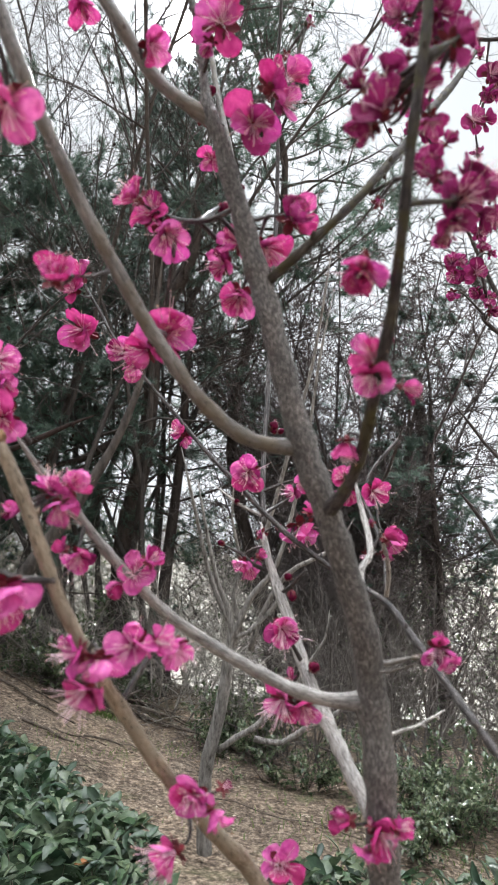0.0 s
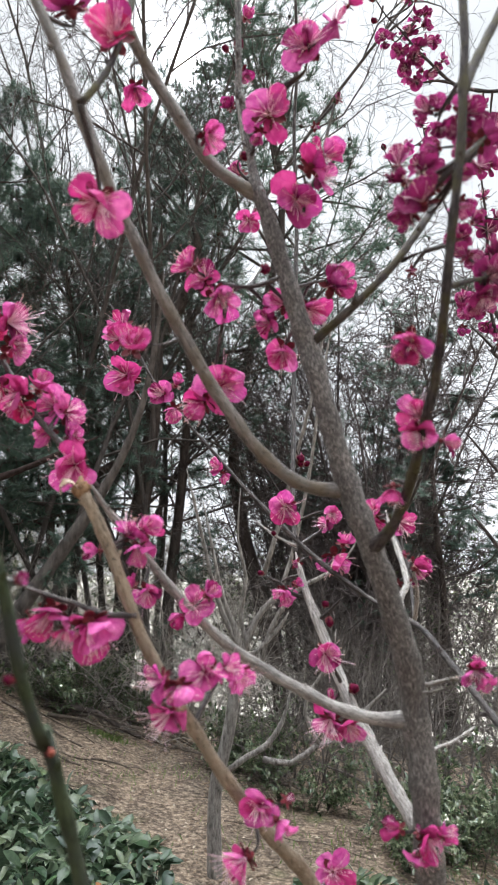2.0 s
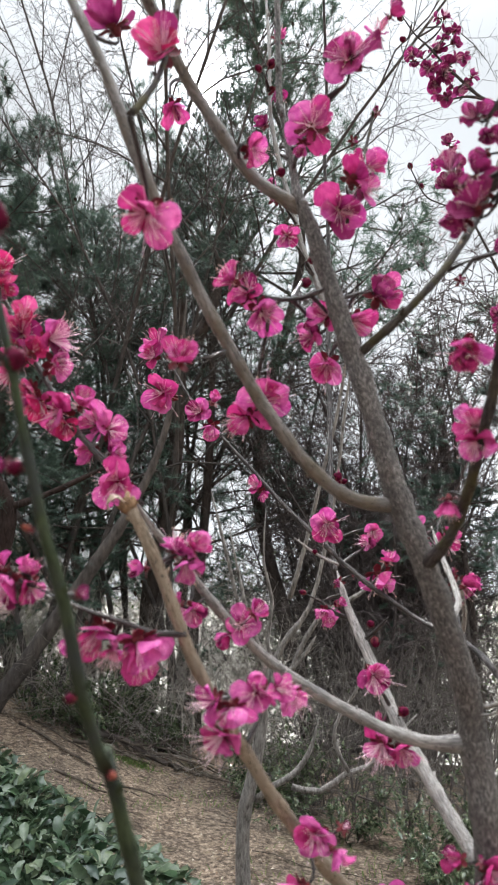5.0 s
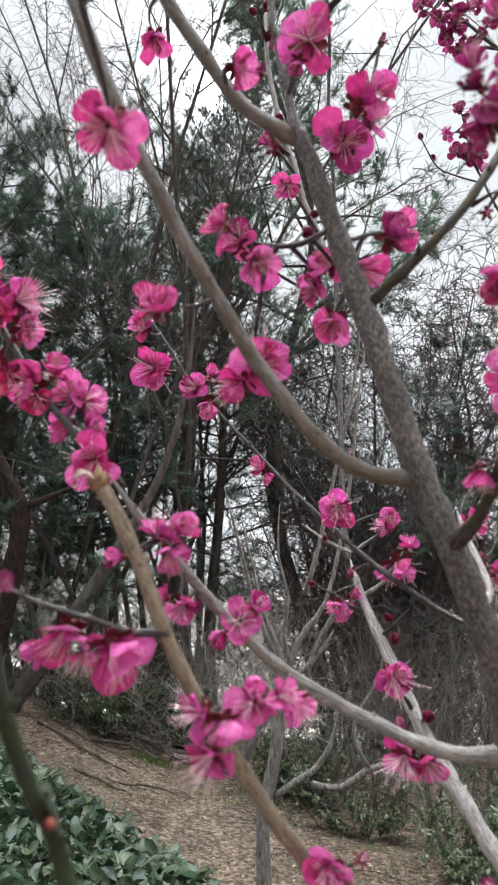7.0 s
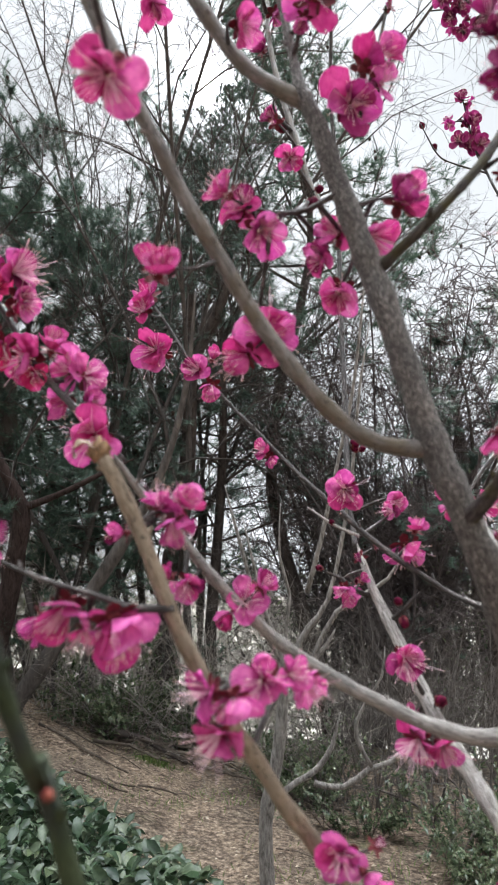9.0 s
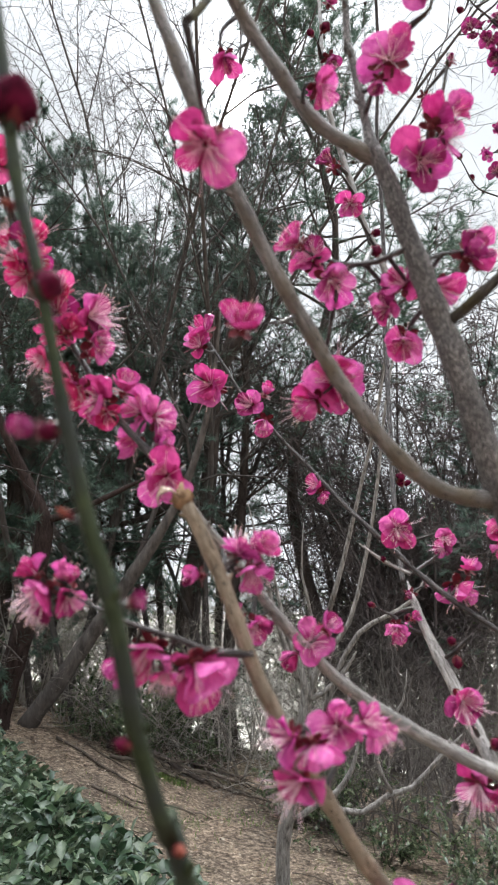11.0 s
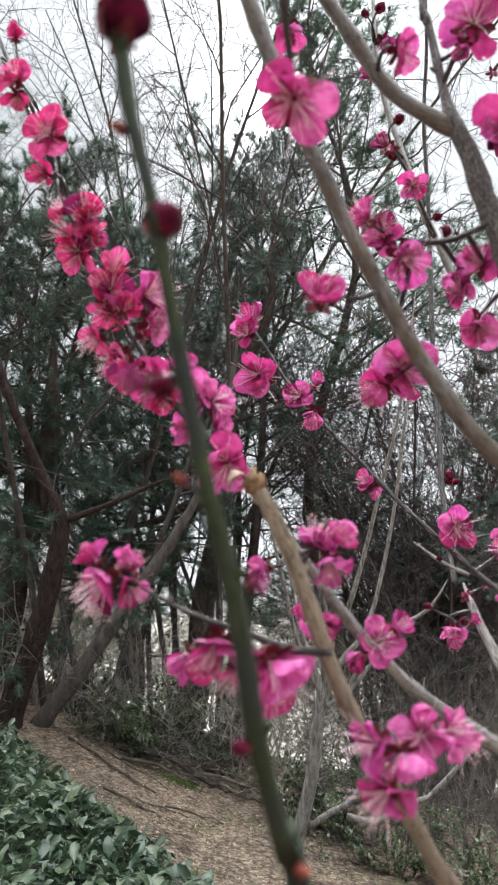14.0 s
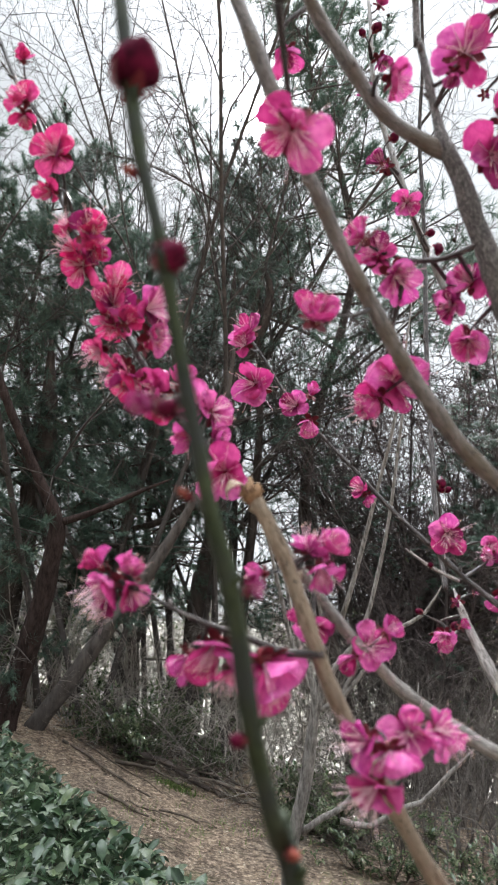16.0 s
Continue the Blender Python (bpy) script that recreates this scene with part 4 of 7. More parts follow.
def bud_mesh(mat, slim):
    """A closed bud of overlapping petals in its sepals."""
    ms, rings, sides = Mesher(), 9, 12
    vs = []
    for i in range(rings):
        s = i / (rings - 1)
        r = 0.46 * math.sin(math.pi * (0.04 + 0.94 * s)) ** 0.75 * (0.72 if slim else 1.0)
        for k in range(sides):
            a = 2 * math.pi * k / sides + 0.5 * s
            rr = r * (1 + 0.13 * math.cos(5 * a + 3 * s) + 0.10 * math.cos(2 * a + 1)) * (1.0 if s < 0.6 else 1.0 - 0.35 * (s - 0.6))
            vs.append((rr * math.cos(a), rr * math.sin(a), -0.42 + (1.1 if slim else 0.9) * s))
    fs = [(i * sides + k, i * sides + (k + 1) % sides, (i + 1) * sides + (k + 1) % sides, (i + 1) * sides + k) for i in range(rings - 1) for k in range(sides)]
    fs += [tuple(reversed(range(sides))), tuple((rings - 1) * sides + k for k in range(sides))]
    ms.add(vs, fs, 0)
    for k in range(5):
        a = 2 * math.pi * k / 5
        ca, sa = math.cos(a), math.sin(a)
        sv = []
        for x, w, z in ((0.10, 0.10, -0.48), (0.38, 0.2, -0.36), (0.50, 0.17, -0.12), (0.47, 0.02, 0.12)):
            x *= 0.75 if slim else 1.0
            sv += [(ca * x - sa * w, sa * x + ca * w, z), (ca * (x + 0.03), sa * (x + 0.03), z), (ca * x + sa * w, sa * x - ca * w, z)]
        ms.add(sv, [(3 * i + j, 3 * i + 3 + j, 3 * i + 4 + j, 3 * i + 1 + j) for i in range(3) for j in range(2)], 1)
    ms.tube([(0, 0, -0.62), (0, 0, -0.45)], [0.10, 0.16], 8, 1)
    return ms.mesh("bud", [mat, CALYX])


PETALS = {shade: [petal_mesh(s, shade) for s in (3, 8, 14, 21, 33, 47, 52, 66)] for shade in PETAL}
STAMENS = [stamen_mesh(1, 1.0), stamen_mesh(2, 1.25), stamen_mesh(5, 0.85), stamen_mesh(9, 1.15, 28)]
STAMENS_CUP = [stamen_mesh(6, 0.42, 34, 1.02), stamen_mesh(16, 0.55, 32, 1.08)]
STAMENS_FRINGE = [stamen_mesh(36, 0.85, 46, 1.32, 0.0062), stamen_mesh(38, 0.7, 42, 1.4, 0.0062)]
STAMENS_LONG = [stamen_mesh(26, 0.75, 44, 1.1), stamen_mesh(27, 0.95, 40, 1.05)]
CALYCES = {False: calyx_mesh(False), True: calyx_mesh(True)}
BUDS = {"bud": bud_mesh(BUD, False), "leafbud": bud_mesh(LEAF_BUD, True)}
COUNT = [0]


LABELS = {"pink": "magenta-pink", "deep": "crimson-magenta", "purple": "purple-magenta", "orchid": "orchid-pink", "hot": "hot-pink"}


def bloom(kind, x, y, z, nx, ny, nz, size, shade="pink", owner=plum):
    """One blossom, bud or spent flower of that diameter at a place, facing (nx, ny, nz), on a short stalk from the nearest limb."""
    COUNT[0] += 1
    rng = random.Random(COUNT[0] * 31)
    size *= {"open": 1.26, "fringed": 1.28, "cup": 1.35, "bud": 0.78, "leafbud": 0.8}.get(kind, 1.0)
    way = Vector((nx, ny, nz)).normalized()
    turn = way.to_track_quat("Z", "Y").to_matrix().to_4x4() @ Matrix.Rotation(rng.uniform(0, 6.28), 4, "Z")
    here = Vector((x, y, z)) - way * (size * (0.10 if kind == "open" else 0.0))
    place = Matrix.Translation(here - owner.location) @ turn @ Matrix.Scale(size, 4)
    if kind in BUDS:
        place = place @ Matrix.Diagonal((rng.uniform(0.78, 1.0), rng.uniform(0.86, 1.08), rng.uniform(1.0, 1.3), 1))
        head = part(kind if kind == "bud" else "leaf_bud", BUDS[kind], owner, "closed dark red flower bud" if kind == "bud" else "orange-red leaf bud", place)
        foot = here - way * (size * 0.55)
    else:
        head = part("blossom", CALYCES[kind == "spent"], owner, "spent blossom with dark red sepals" if kind == "spent" else ("half-open " if kind == "cup" else "open ") + LABELS[shade] + " plum blossom", place)
        foot = here - way * (size * 0.14)
        if kind == "spent":
            part("stamen_tuft", STAMENS_CUP[0], head, "", Matrix.Scale(0.75, 4))
            for k in range(rng.choice((1, 2, 3))):
                m = Matrix.Rotation(rng.uniform(0, 6.28), 4, "Z") @ Matrix.Rotation(-radians(rng.uniform(10, 75)), 4, "Y") @ Matrix.Diagonal((0.7, 0.55, 1.6, 1))
                part("petal", rng.choice(PETALS["deep"]), head, "withered petal", m)
        else:
            n = rng.choice((5, 5, 6, 6, 7, 8)) if kind != "cup" else rng.choice((4, 5, 5, 6))
            start = rng.uniform(0, 6.28)
            lift = rng.uniform(2, 38) if kind != "cup" else rng.uniform(38, 62)
            side = rng.uniform(0, 6.28)
            for k in range(n):
                inner = k >= 5
                a = start + 2 * math.pi * (k / 5 + (0.1 if inner else 0)) + rng.uniform(-0.2, 0.2)
                tilt = lift + rng.uniform(-22, 24) + (26 if inner else 0) + 16 * math.cos(a - side)
                grow_by = (rng.uniform(0.6, 0.85) if inner else rng.uniform(0.84, 1.08)) * (1.12 if kind == "cup" else 1.0)
                m = Matrix.Rotation(a, 4, "Z") @ Matrix.Rotation(-radians(tilt), 4, "Y") @ Matrix.Rotation(radians(rng.uniform(-24, 24)), 4, "X") @ Matrix.Diagonal((rng.uniform(0.88, 1.08), rng.uniform(0.84, 1.12), rng.uniform(0.6, 1.5), 1)) @ Matrix.Scale(grow_by, 4)
                # a few petals take the darker copy, imitating petals in shade
                part("petal", rng.choice(PETALS["deep" if shade in ("pink", "hot") and rng.random() < 0.16 else shade]), head, "", m)
            tuft = STAMENS_FRINGE if kind == "fringed" else (STAMENS_CUP if kind == "cup" else rng.choice((STAMENS, STAMENS_LONG, STAMENS_LONG)))
            part("stamen_tuft", rng.choice(tuft), head, "pale pink stamens", Matrix.Scale(rng.uniform(0.9, 1.12), 4))
    # stalk
    best = None
    for own, where, radii in SPINES:
        if own is owner:
            for q in where[::2]:
                d = (q - foot).length
                if best is None or d < best[0]:
                    best = (d, q)
    if best and 0.0008 < best[0] < 0.12:
        mid = (foot + best[1]) / 2 - way * min(0.25 * best[0], 0.006)
        ms = Mesher()
        thick = 1.0 + min(best[0] / 0.04, 1.2)
        c1, c2 = foot - way * (0.35 * best[0]), mid.lerp(best[1], 0.5)
        curve = [foot * (1 - u) ** 3 + c1 * (3 * u * (1 - u) ** 2) + c2 * (3 * u * u * (1 - u)) + best[1] * u**3 for u in (0, 0.15, 0.3, 0.45, 0.6, 0.75, 0.9, 1)]
        ms.tube(curve, [(0.0006 + 0.00055 * u * thick) for u in (0, 0.15, 0.3, 0.45, 0.6, 0.75, 0.9, 1)], 6, 0)
        me = ms.mesh("stalk", [BARK_DARK], grain=True)
        me.transform((Matrix.Translation(owner.location) @ place).inverted())
        part("stalk", me, head)


bloom("open", -0.0963, 0.2547, 1.6703, 0.02, -0.74, -0.67, 0.0250, "pink")
bloom("open", -0.0902, 0.2563, 1.7586, 0.10, -1.00, 0.02, 0.0258, "hot")
bloom("open", -0.1242, 0.2977, 1.8125, -0.31, -0.38, 0.86, 0.0280, "deep")
bloom("open", -0.0643, 0.3697, 1.6909, -0.70, -0.58, 0.42, 0.0224, "pink")
bloom("open", -0.0557, 0.3758, 1.6849, -0.32, -0.91, 0.27, 0.0226, "pink")
bloom("open", -0.0459, 0.3735, 1.6693, 0.18, -0.76, -0.62, 0.0245, "pink")
bloom("open", 0.0025, 0.3532, 1.7247, 0.09, -0.89, -0.45, 0.0275, "pink")
bloom("open", 0.0125, 0.3588, 1.7500, 0.63, 0.11, 0.77, 0.0224, "pink")
bloom("open", 0.0245, 0.3667, 1.7624, 0.75, -0.35, 0.55, 0.0229, "pink")
bloom("open", 0.0213, 0.3694, 1.7472, 0.74, -0.57, -0.37, 0.0184, "pink")
bloom("open", 0.0247, 0.3573, 1.6724, 0.31, -0.95, 0.04, 0.0265, "pink")
bloom("open", 0.0103, 0.3746, 1.6612, 0.38, -0.58, -0.72, 0.0224, "pink")
bloom("open", -0.0073, 0.3832, 1.6703, -0.62, -0.77, 0.12, 0.0203, "pink")
bloom("open", -0.0159, 0.3904, 1.6586, -0.63, -0.66, -0.42, 0.0179, "pink")
bloom("open", -0.0060, 0.3966, 1.6410, -0.11, -0.82, -0.55, 0.0248, "pink")
bloom("open", -0.0455, 0.3877, 1.6179, 0.31, -0.95, -0.07, 0.0336, "pink")
bloom("fringed", -0.0567, 0.3847, 1.6063, -0.66, -0.43, -0.61, 0.0238, "pink")
bloom("open", -0.1418, 0.5581, 1.7190, -0.35, -0.81, 0.47, 0.0282, "pink")
bloom("open", -0.0878, 0.3063, 1.6199, 0.25, -0.84, 0.48, 0.0204, "pink")
bloom("open", -0.1344, 0.5470, 1.6670, -0.11, -0.89, -0.45, 0.0358, "pink")
bloom("open", -0.1442, 0.5508, 1.7034, -0.51, -0.82, 0.25, 0.0212, "pink")
bloom("open", -0.1046, 0.5591, 1.6550, -0.50, -0.87, -0.02, 0.0227, "pink")
bloom("cup", -0.0926, 0.5566, 1.6404, -0.02, -0.57, -0.82, 0.0200, "pink")
bloom("cup", -0.0919, 0.5580, 1.6613, 0.47, -0.58, 0.66, 0.0151, "pink")
bloom("open", -0.0549, 0.5556, 1.5877, -0.85, -0.47, 0.25, 0.0168, "pink")
bloom("cup", -0.0509, 0.5535, 1.5824, 0.21, -0.42, -0.88, 0.0118, "pink")
bloom("open", -0.0003, 0.5163, 1.5497, 0.09, -0.96, -0.27, 0.0265, "pink")
bloom("open", 0.0458, 0.5976, 1.5482, -0.01, -0.86, -0.51, 0.0167, "pink")
bloom("open", 0.0393, 0.5234, 1.5085, 0.21, -0.68, -0.70, 0.0292, "pink")
bloom("cup", 0.0450, 0.5212, 1.5210, 0.24, -0.50, 0.83, 0.0160, "pink")
bloom("fringed", 0.0205, 0.4482, 1.4462, -0.00, -0.99, -0.13, 0.0218, "pink")
bloom("fringed", 0.0195, 0.4190, 1.4107, -0.32, -0.60, -0.73, 0.0209, "pink")
bloom("open", 0.0320, 0.4199, 1.4051, 0.32, -0.66, -0.68, 0.0195, "pink")
bloom("cup", 0.0278, 0.4904, 1.4086, 0.01, -0.38, 0.92, 0.0104, "pink")
bloom("cup", -0.0025, 0.5585, 1.4836, 0.26, -0.55, -0.79, 0.0183, "pink")
bloom("bud", 0.0087, 0.5575, 1.4891, 0.44, -0.43, 0.79, 0.0096, "pink")
bloom("open", -0.1764, 0.3942, 1.6140, -0.22, -0.86, -0.46, 0.0258, "pink")
bloom("open", -0.1560, 0.4047, 1.6114, -0.24, -0.84, 0.48, 0.0226, "pink")
bloom("open", -0.1423, 0.3958, 1.6036, 0.84, -0.52, -0.11, 0.0229, "pink")
bloom("open", -0.1601, 0.4080, 1.5929, -0.55, -0.54, -0.63, 0.0207, "pink")
bloom("open", -0.1406, 0.3984, 1.5891, 0.66, -0.60, -0.46, 0.0155, "pink")
bloom("open", -0.1353, 0.3770, 1.5667, -0.11, -0.96, -0.27, 0.0286, "pink")
bloom("fringed", -0.1784, 0.3885, 1.6460, 0.76, -0.60, -0.25, 0.0214, "pink")
bloom("fringed", -0.1808, 0.3859, 1.6606, 0.91, -0.41, 0.04, 0.0221, "pink")
bloom("cup", -0.1638, 0.3982, 1.6197, 0.42, -0.55, 0.73, 0.0179, "pink")
bloom("open", -0.0924, 0.3282, 1.5255, 0.28, 0.10, 0.95, 0.0183, "pink")
bloom("cup", -0.0864, 0.3382, 1.5257, 0.71, -0.63, 0.31, 0.0156, "pink")
bloom("open", -0.0872, 0.3249, 1.5149, 0.27, -0.27, -0.92, 0.0174, "pink")
bloom("cup", -0.1128, 0.3504, 1.5155, -0.94, -0.34, -0.05, 0.0128, "pink")
bloom("open", -0.0900, 0.3749, 1.4911, -0.12, -0.92, -0.38, 0.0175, "pink")
bloom("cup", -0.0967, 0.3741, 1.4955, -0.64, -0.50, 0.58, 0.0101, "pink")
bloom("open", -0.0632, 0.3965, 1.4827, 0.33, -0.93, 0.17, 0.0212, "pink")
bloom("cup", -0.0697, 0.3976, 1.4769, -0.73, -0.25, -0.64, 0.0134, "pink")
bloom("cup", -0.0554, 0.3954, 1.4888, 0.73, -0.41, 0.54, 0.0141, "pink")
bloom("cup", -0.1298, 0.3253, 1.4855, -0.24, -0.66, -0.70, 0.0225, "pink")
bloom("cup", -0.1095, 0.3160, 1.4802, 0.38, -0.41, -0.83, 0.0248, "pink")
bloom("open", -0.1124, 0.3215, 1.4778, 0.20, -0.50, -0.85, 0.0176, "pink")
bloom("cup", -0.1417, 0.3261, 1.4816, -0.66, -0.43, -0.61, 0.0154, "pink")
bloom("fringed", -0.1240, 0.3270, 1.4760, -0.13, -0.28, -0.95, 0.0142, "pink")
bloom("open", -0.0735, 0.3050, 1.4540, -0.80, -0.55, 0.15, 0.0180, "purple")
bloom("open", -0.0633, 0.3059, 1.4490, 0.20, -0.62, -0.75, 0.0180, "orchid")
bloom("open", -0.0530, 0.3307, 1.4526, 0.10, -0.99, -0.10, 0.0225, "orchid")
bloom("open", -0.0410, 0.3353, 1.4545, 0.78, -0.60, 0.20, 0.0160, "orchid")
bloom("open", -0.0345, 0.3518, 1.4479, 0.43, -0.69, -0.58, 0.0181, "pink")
bloom("open", -0.0702, 0.3083, 1.4362, -0.70, -0.30, -0.65, 0.0200, "pink")
bloom("open", -0.0262, 0.3428, 1.3838, -0.10, -0.98, -0.17, 0.0196, "pink")
bloom("cup", -0.0174, 0.3438, 1.3778, 0.63, -0.31, -0.72, 0.0133, "pink")
bloom("spent", -0.0120, 0.3473, 1.3863, 0.66, -0.50, 0.56, 0.0126, "pink")
bloom("fringed", -0.0330, 0.3418, 1.3612, -0.82, -0.44, -0.37, 0.0205, "pink")
bloom("open", 0.0167, 0.4031, 1.3288, 0.00, -0.98, 0.18, 0.0209, "pink")
bloom("open", 0.0645, 0.3619, 1.3589, 0.20, -0.86, -0.47, 0.0204, "pink")
bloom("cup", 0.0707, 0.3611, 1.3634, 0.78, -0.52, 0.35, 0.0123, "pink")
bloom("spent", 0.0584, 0.3609, 1.3651, -0.21, -0.50, 0.84, 0.0093, "pink")
bloom("cup", 0.0485, 0.3660, 1.3649, -0.71, -0.46, 0.54, 0.0131, "pink")
bloom("open", 0.0597, 0.3636, 1.3499, -0.02, -0.28, -0.96, 0.0154, "pink")
bloom("open", 0.0897, 0.3460, 1.4481, -0.22, -0.73, -0.65, 0.0154, "pink")
bloom("open", 0.0937, 0.3465, 1.4450, 0.56, -0.33, -0.76, 0.0142, "pink")
bloom("spent", 0.0907, 0.3449, 1.4542, 0.01, -0.55, 0.84, 0.0111, "pink")
bloom("open", 0.0435, 0.2626, 1.6042, -0.40, -0.67, -0.63, 0.0206, "pink")
bloom("open", 0.0521, 0.2877, 1.5772, -0.28, -0.92, 0.28, 0.0174, "pink")
bloom("open", 0.0501, 0.2845, 1.5667, -0.37, -0.60, -0.71, 0.0166, "pink")
bloom("cup", 0.0643, 0.2899, 1.5643, 0.94, -0.19, -0.29, 0.0118, "pink")
bloom("bud", 0.0584, 0.2865, 1.5840, 0.25, -0.40, 0.88, 0.0079, "pink")
bloom("cup", 0.0441, 0.3138, 1.5447, -0.02, -0.04, -1.00, 0.0142, "pink")
bloom("open", 0.0969, 0.5434, 1.5371, 0.42, -0.80, -0.44, 0.0238, "pink")
bloom("open", 0.0715, 0.5364, 1.5489, -0.41, -0.87, 0.27, 0.0199, "pink")
bloom("open", 0.0760, 0.5386, 1.5362, -0.26, -0.62, -0.74, 0.0180, "pink")
bloom("cup", 0.1180, 0.6051, 1.5034, 0.50, -0.59, -0.64, 0.0240, "pink")
bloom("spent", 0.1194, 0.6074, 1.4906, 0.22, -0.07, -0.97, 0.0208, "pink")
bloom("open", 0.0550, 0.2695, 1.6794, -0.42, -0.74, 0.53, 0.0224, "deep")
bloom("open", 0.0497, 0.2757, 1.6735, -0.91, -0.24, -0.33, 0.0176, "deep")
bloom("open", 0.0654, 0.2776, 1.6912, 0.61, 0.16, 0.78, 0.0179, "deep")
bloom("open", 0.0747, 0.2770, 1.6938, 0.84, -0.53, 0.06, 0.0159, "deep")
bloom("open", 0.0471, 0.2727, 1.6903, -0.47, -0.38, 0.80, 0.0128, "deep")
bloom("cup", 0.0580, 0.2719, 1.6944, 0.13, -0.28, 0.95, 0.0120, "deep")
bloom("open", 0.0874, 0.2737, 1.7121, 0.65, 0.31, 0.69, 0.0188, "deep")
bloom("open", 0.0965, 0.2821, 1.7220, 0.95, -0.31, -0.07, 0.0148, "deep")
bloom("open", 0.0921, 0.2854, 1.6461, 0.14, -0.98, -0.18, 0.0208, "deep")
bloom("open", 0.0997, 0.2887, 1.6556, 0.78, 0.04, 0.62, 0.0176, "deep")
bloom("cup", 0.0793, 0.2838, 1.6554, -0.74, -0.65, 0.15, 0.0110, "deep")
bloom("open", 0.0890, 0.2874, 1.6348, -0.02, -0.18, -0.98, 0.0159, "deep")
bloom("open", 0.1041, 0.2960, 1.6430, 0.76, -0.29, -0.58, 0.0142, "deep")
bloom("open", 0.0071, 0.3191, 1.8020, -0.22, -0.97, -0.06, 0.0286, "pink")
bloom("open", 0.0260, 0.3256, 1.8222, 0.28, -0.79, 0.55, 0.0165, "pink")
bloom("cup", 0.0337, 0.3240, 1.8313, 0.57, -0.54, 0.61, 0.0124, "pink")
bloom("open", -0.0148, 0.3258, 1.7650, -0.11, -0.99, -0.06, 0.0286, "pink")
bloom("cup", -0.0200, 0.3280, 1.7528, -0.23, -0.04, -0.97, 0.0114, "pink")
bloom("spent", 0.0256, 0.4455, 1.8335, -0.01, -0.80, -0.60, 0.0123, "pink")
bloom("spent", 0.0403, 0.4239, 1.8403, 0.00, -0.96, 0.28, 0.0127, "pink")
bloom("open", -0.0484, 0.3241, 1.7471, 0.64, -0.27, -0.72, 0.0193, "pink")
bloom("open", -0.0262, 0.4583, 1.7627, -0.01, -0.66, -0.75, 0.0185, "pink")
bloom("bud", -0.0158, 0.4173, 1.7073, -0.01, -0.80, -0.60, 0.0104, "pink")
bloom("cup", -0.1035, 0.3957, 1.8319, 0.29, -0.14, -0.95, 0.0184, "pink")
bloom("bud", 0.0238, 0.6680, 1.6099, 0.42, -0.55, 0.73, 0.0129, "pink")
bloom("cup", -0.0254, 0.5729, 2.0363, 0.43, -0.89, 0.11, 0.0173, "pink")
bloom("cup", -0.0295, 0.5563, 1.9646, 0.35, -0.20, -0.92, 0.0188, "deep")
bloom("cup", -0.0404, 0.5536, 1.9261, -0.59, -0.79, 0.16, 0.0142, "deep")
bloom("cup", -0.0324, 0.5363, 1.8473, -0.40, -0.88, 0.25, 0.0187, "deep")
bloom("bud", -0.0278, 0.5348, 1.8396, 0.74, -0.53, -0.42, 0.0103, "pink")
bloom("bud", 0.0274, 0.5036, 1.4757, -0.35, -0.72, 0.60, 0.0074, "pink")
bloom("bud", 0.0304, 0.5042, 1.4621, 0.10, -0.27, -0.96, 0.0087, "pink")
bloom("bud", -0.0209, 0.5246, 1.4990, -0.91, -0.29, 0.31, 0.0064, "pink")
bloom("fringed", -0.0045, 0.5222, 1.4851, -0.49, -0.78, -0.39, 0.0136, "pink")
bloom("cup", 0.0077, 0.5316, 1.4890, 0.50, -0.61, 0.61, 0.0092, "pink")
bloom("spent", 0.0097, 0.5518, 1.5055, -0.42, -0.90, 0.12, 0.0163, "pink")
bloom("spent", 0.0220, 0.5527, 1.5114, 0.89, -0.42, 0.16, 0.0096, "pink")
bloom("spent", 0.0776, 0.4508, 1.5116, -0.48, -0.72, 0.49, 0.0104, "pink")
bloom("cup", 0.0940, 0.4883, 1.5018, 0.58, -0.58, 0.58, 0.0172, "pink")
bloom("spent", 0.0940, 0.5056, 1.4916, 0.34, -0.30, -0.89, 0.0132, "pink")
bloom("spent", 0.0777, 0.4751, 1.4912, -0.72, -0.52, -0.45, 0.0117, "pink")
bloom("fringed", 0.0344, 0.5475, 1.5381, -0.64, -0.76, -0.14, 0.0125, "pink")
bloom("spent", 0.0253, 0.6753, 1.6146, 0.01, -0.70, 0.71, 0.0107, "pink")
bloom("bud", 0.0311, 0.6769, 1.6063, 0.75, -0.64, 0.17, 0.0083, "pink")
bloom("bud", -0.0094, 0.5388, 1.5305, -0.23, -0.63, 0.74, 0.0057, "pink")
bloom("bud", 0.0238, 0.6688, 1.6053, -0.51, -0.63, 0.59, 0.0082, "pink")
bloom("bud", 0.0420, 0.4680, 1.4202, 0.53, -0.75, 0.40, 0.0096, "pink")
bloom("open", -0.2310, 0.3618, 1.7458, 0.10, -0.97, -0.22, 0.0252, "hot")
bloom("cup", -0.2468, 0.3558, 1.7648, 0.03, -0.29, -0.96, 0.0126, "hot")
bloom("open", -0.2000, 0.3907, 1.6789, 0.42, -0.90, 0.13, 0.0204, "hot")
bloom("fringed", -0.2083, 0.3935, 1.6409, -0.56, -0.55, -0.62, 0.0171, "hot")
bloom("fringed", -0.2237, 0.3869, 1.6984, -0.71, -0.66, 0.26, 0.0155, "hot")
bloom("open", -0.2119, 0.3853, 1.6969, 0.66, -0.56, -0.51, 0.0160, "hot")
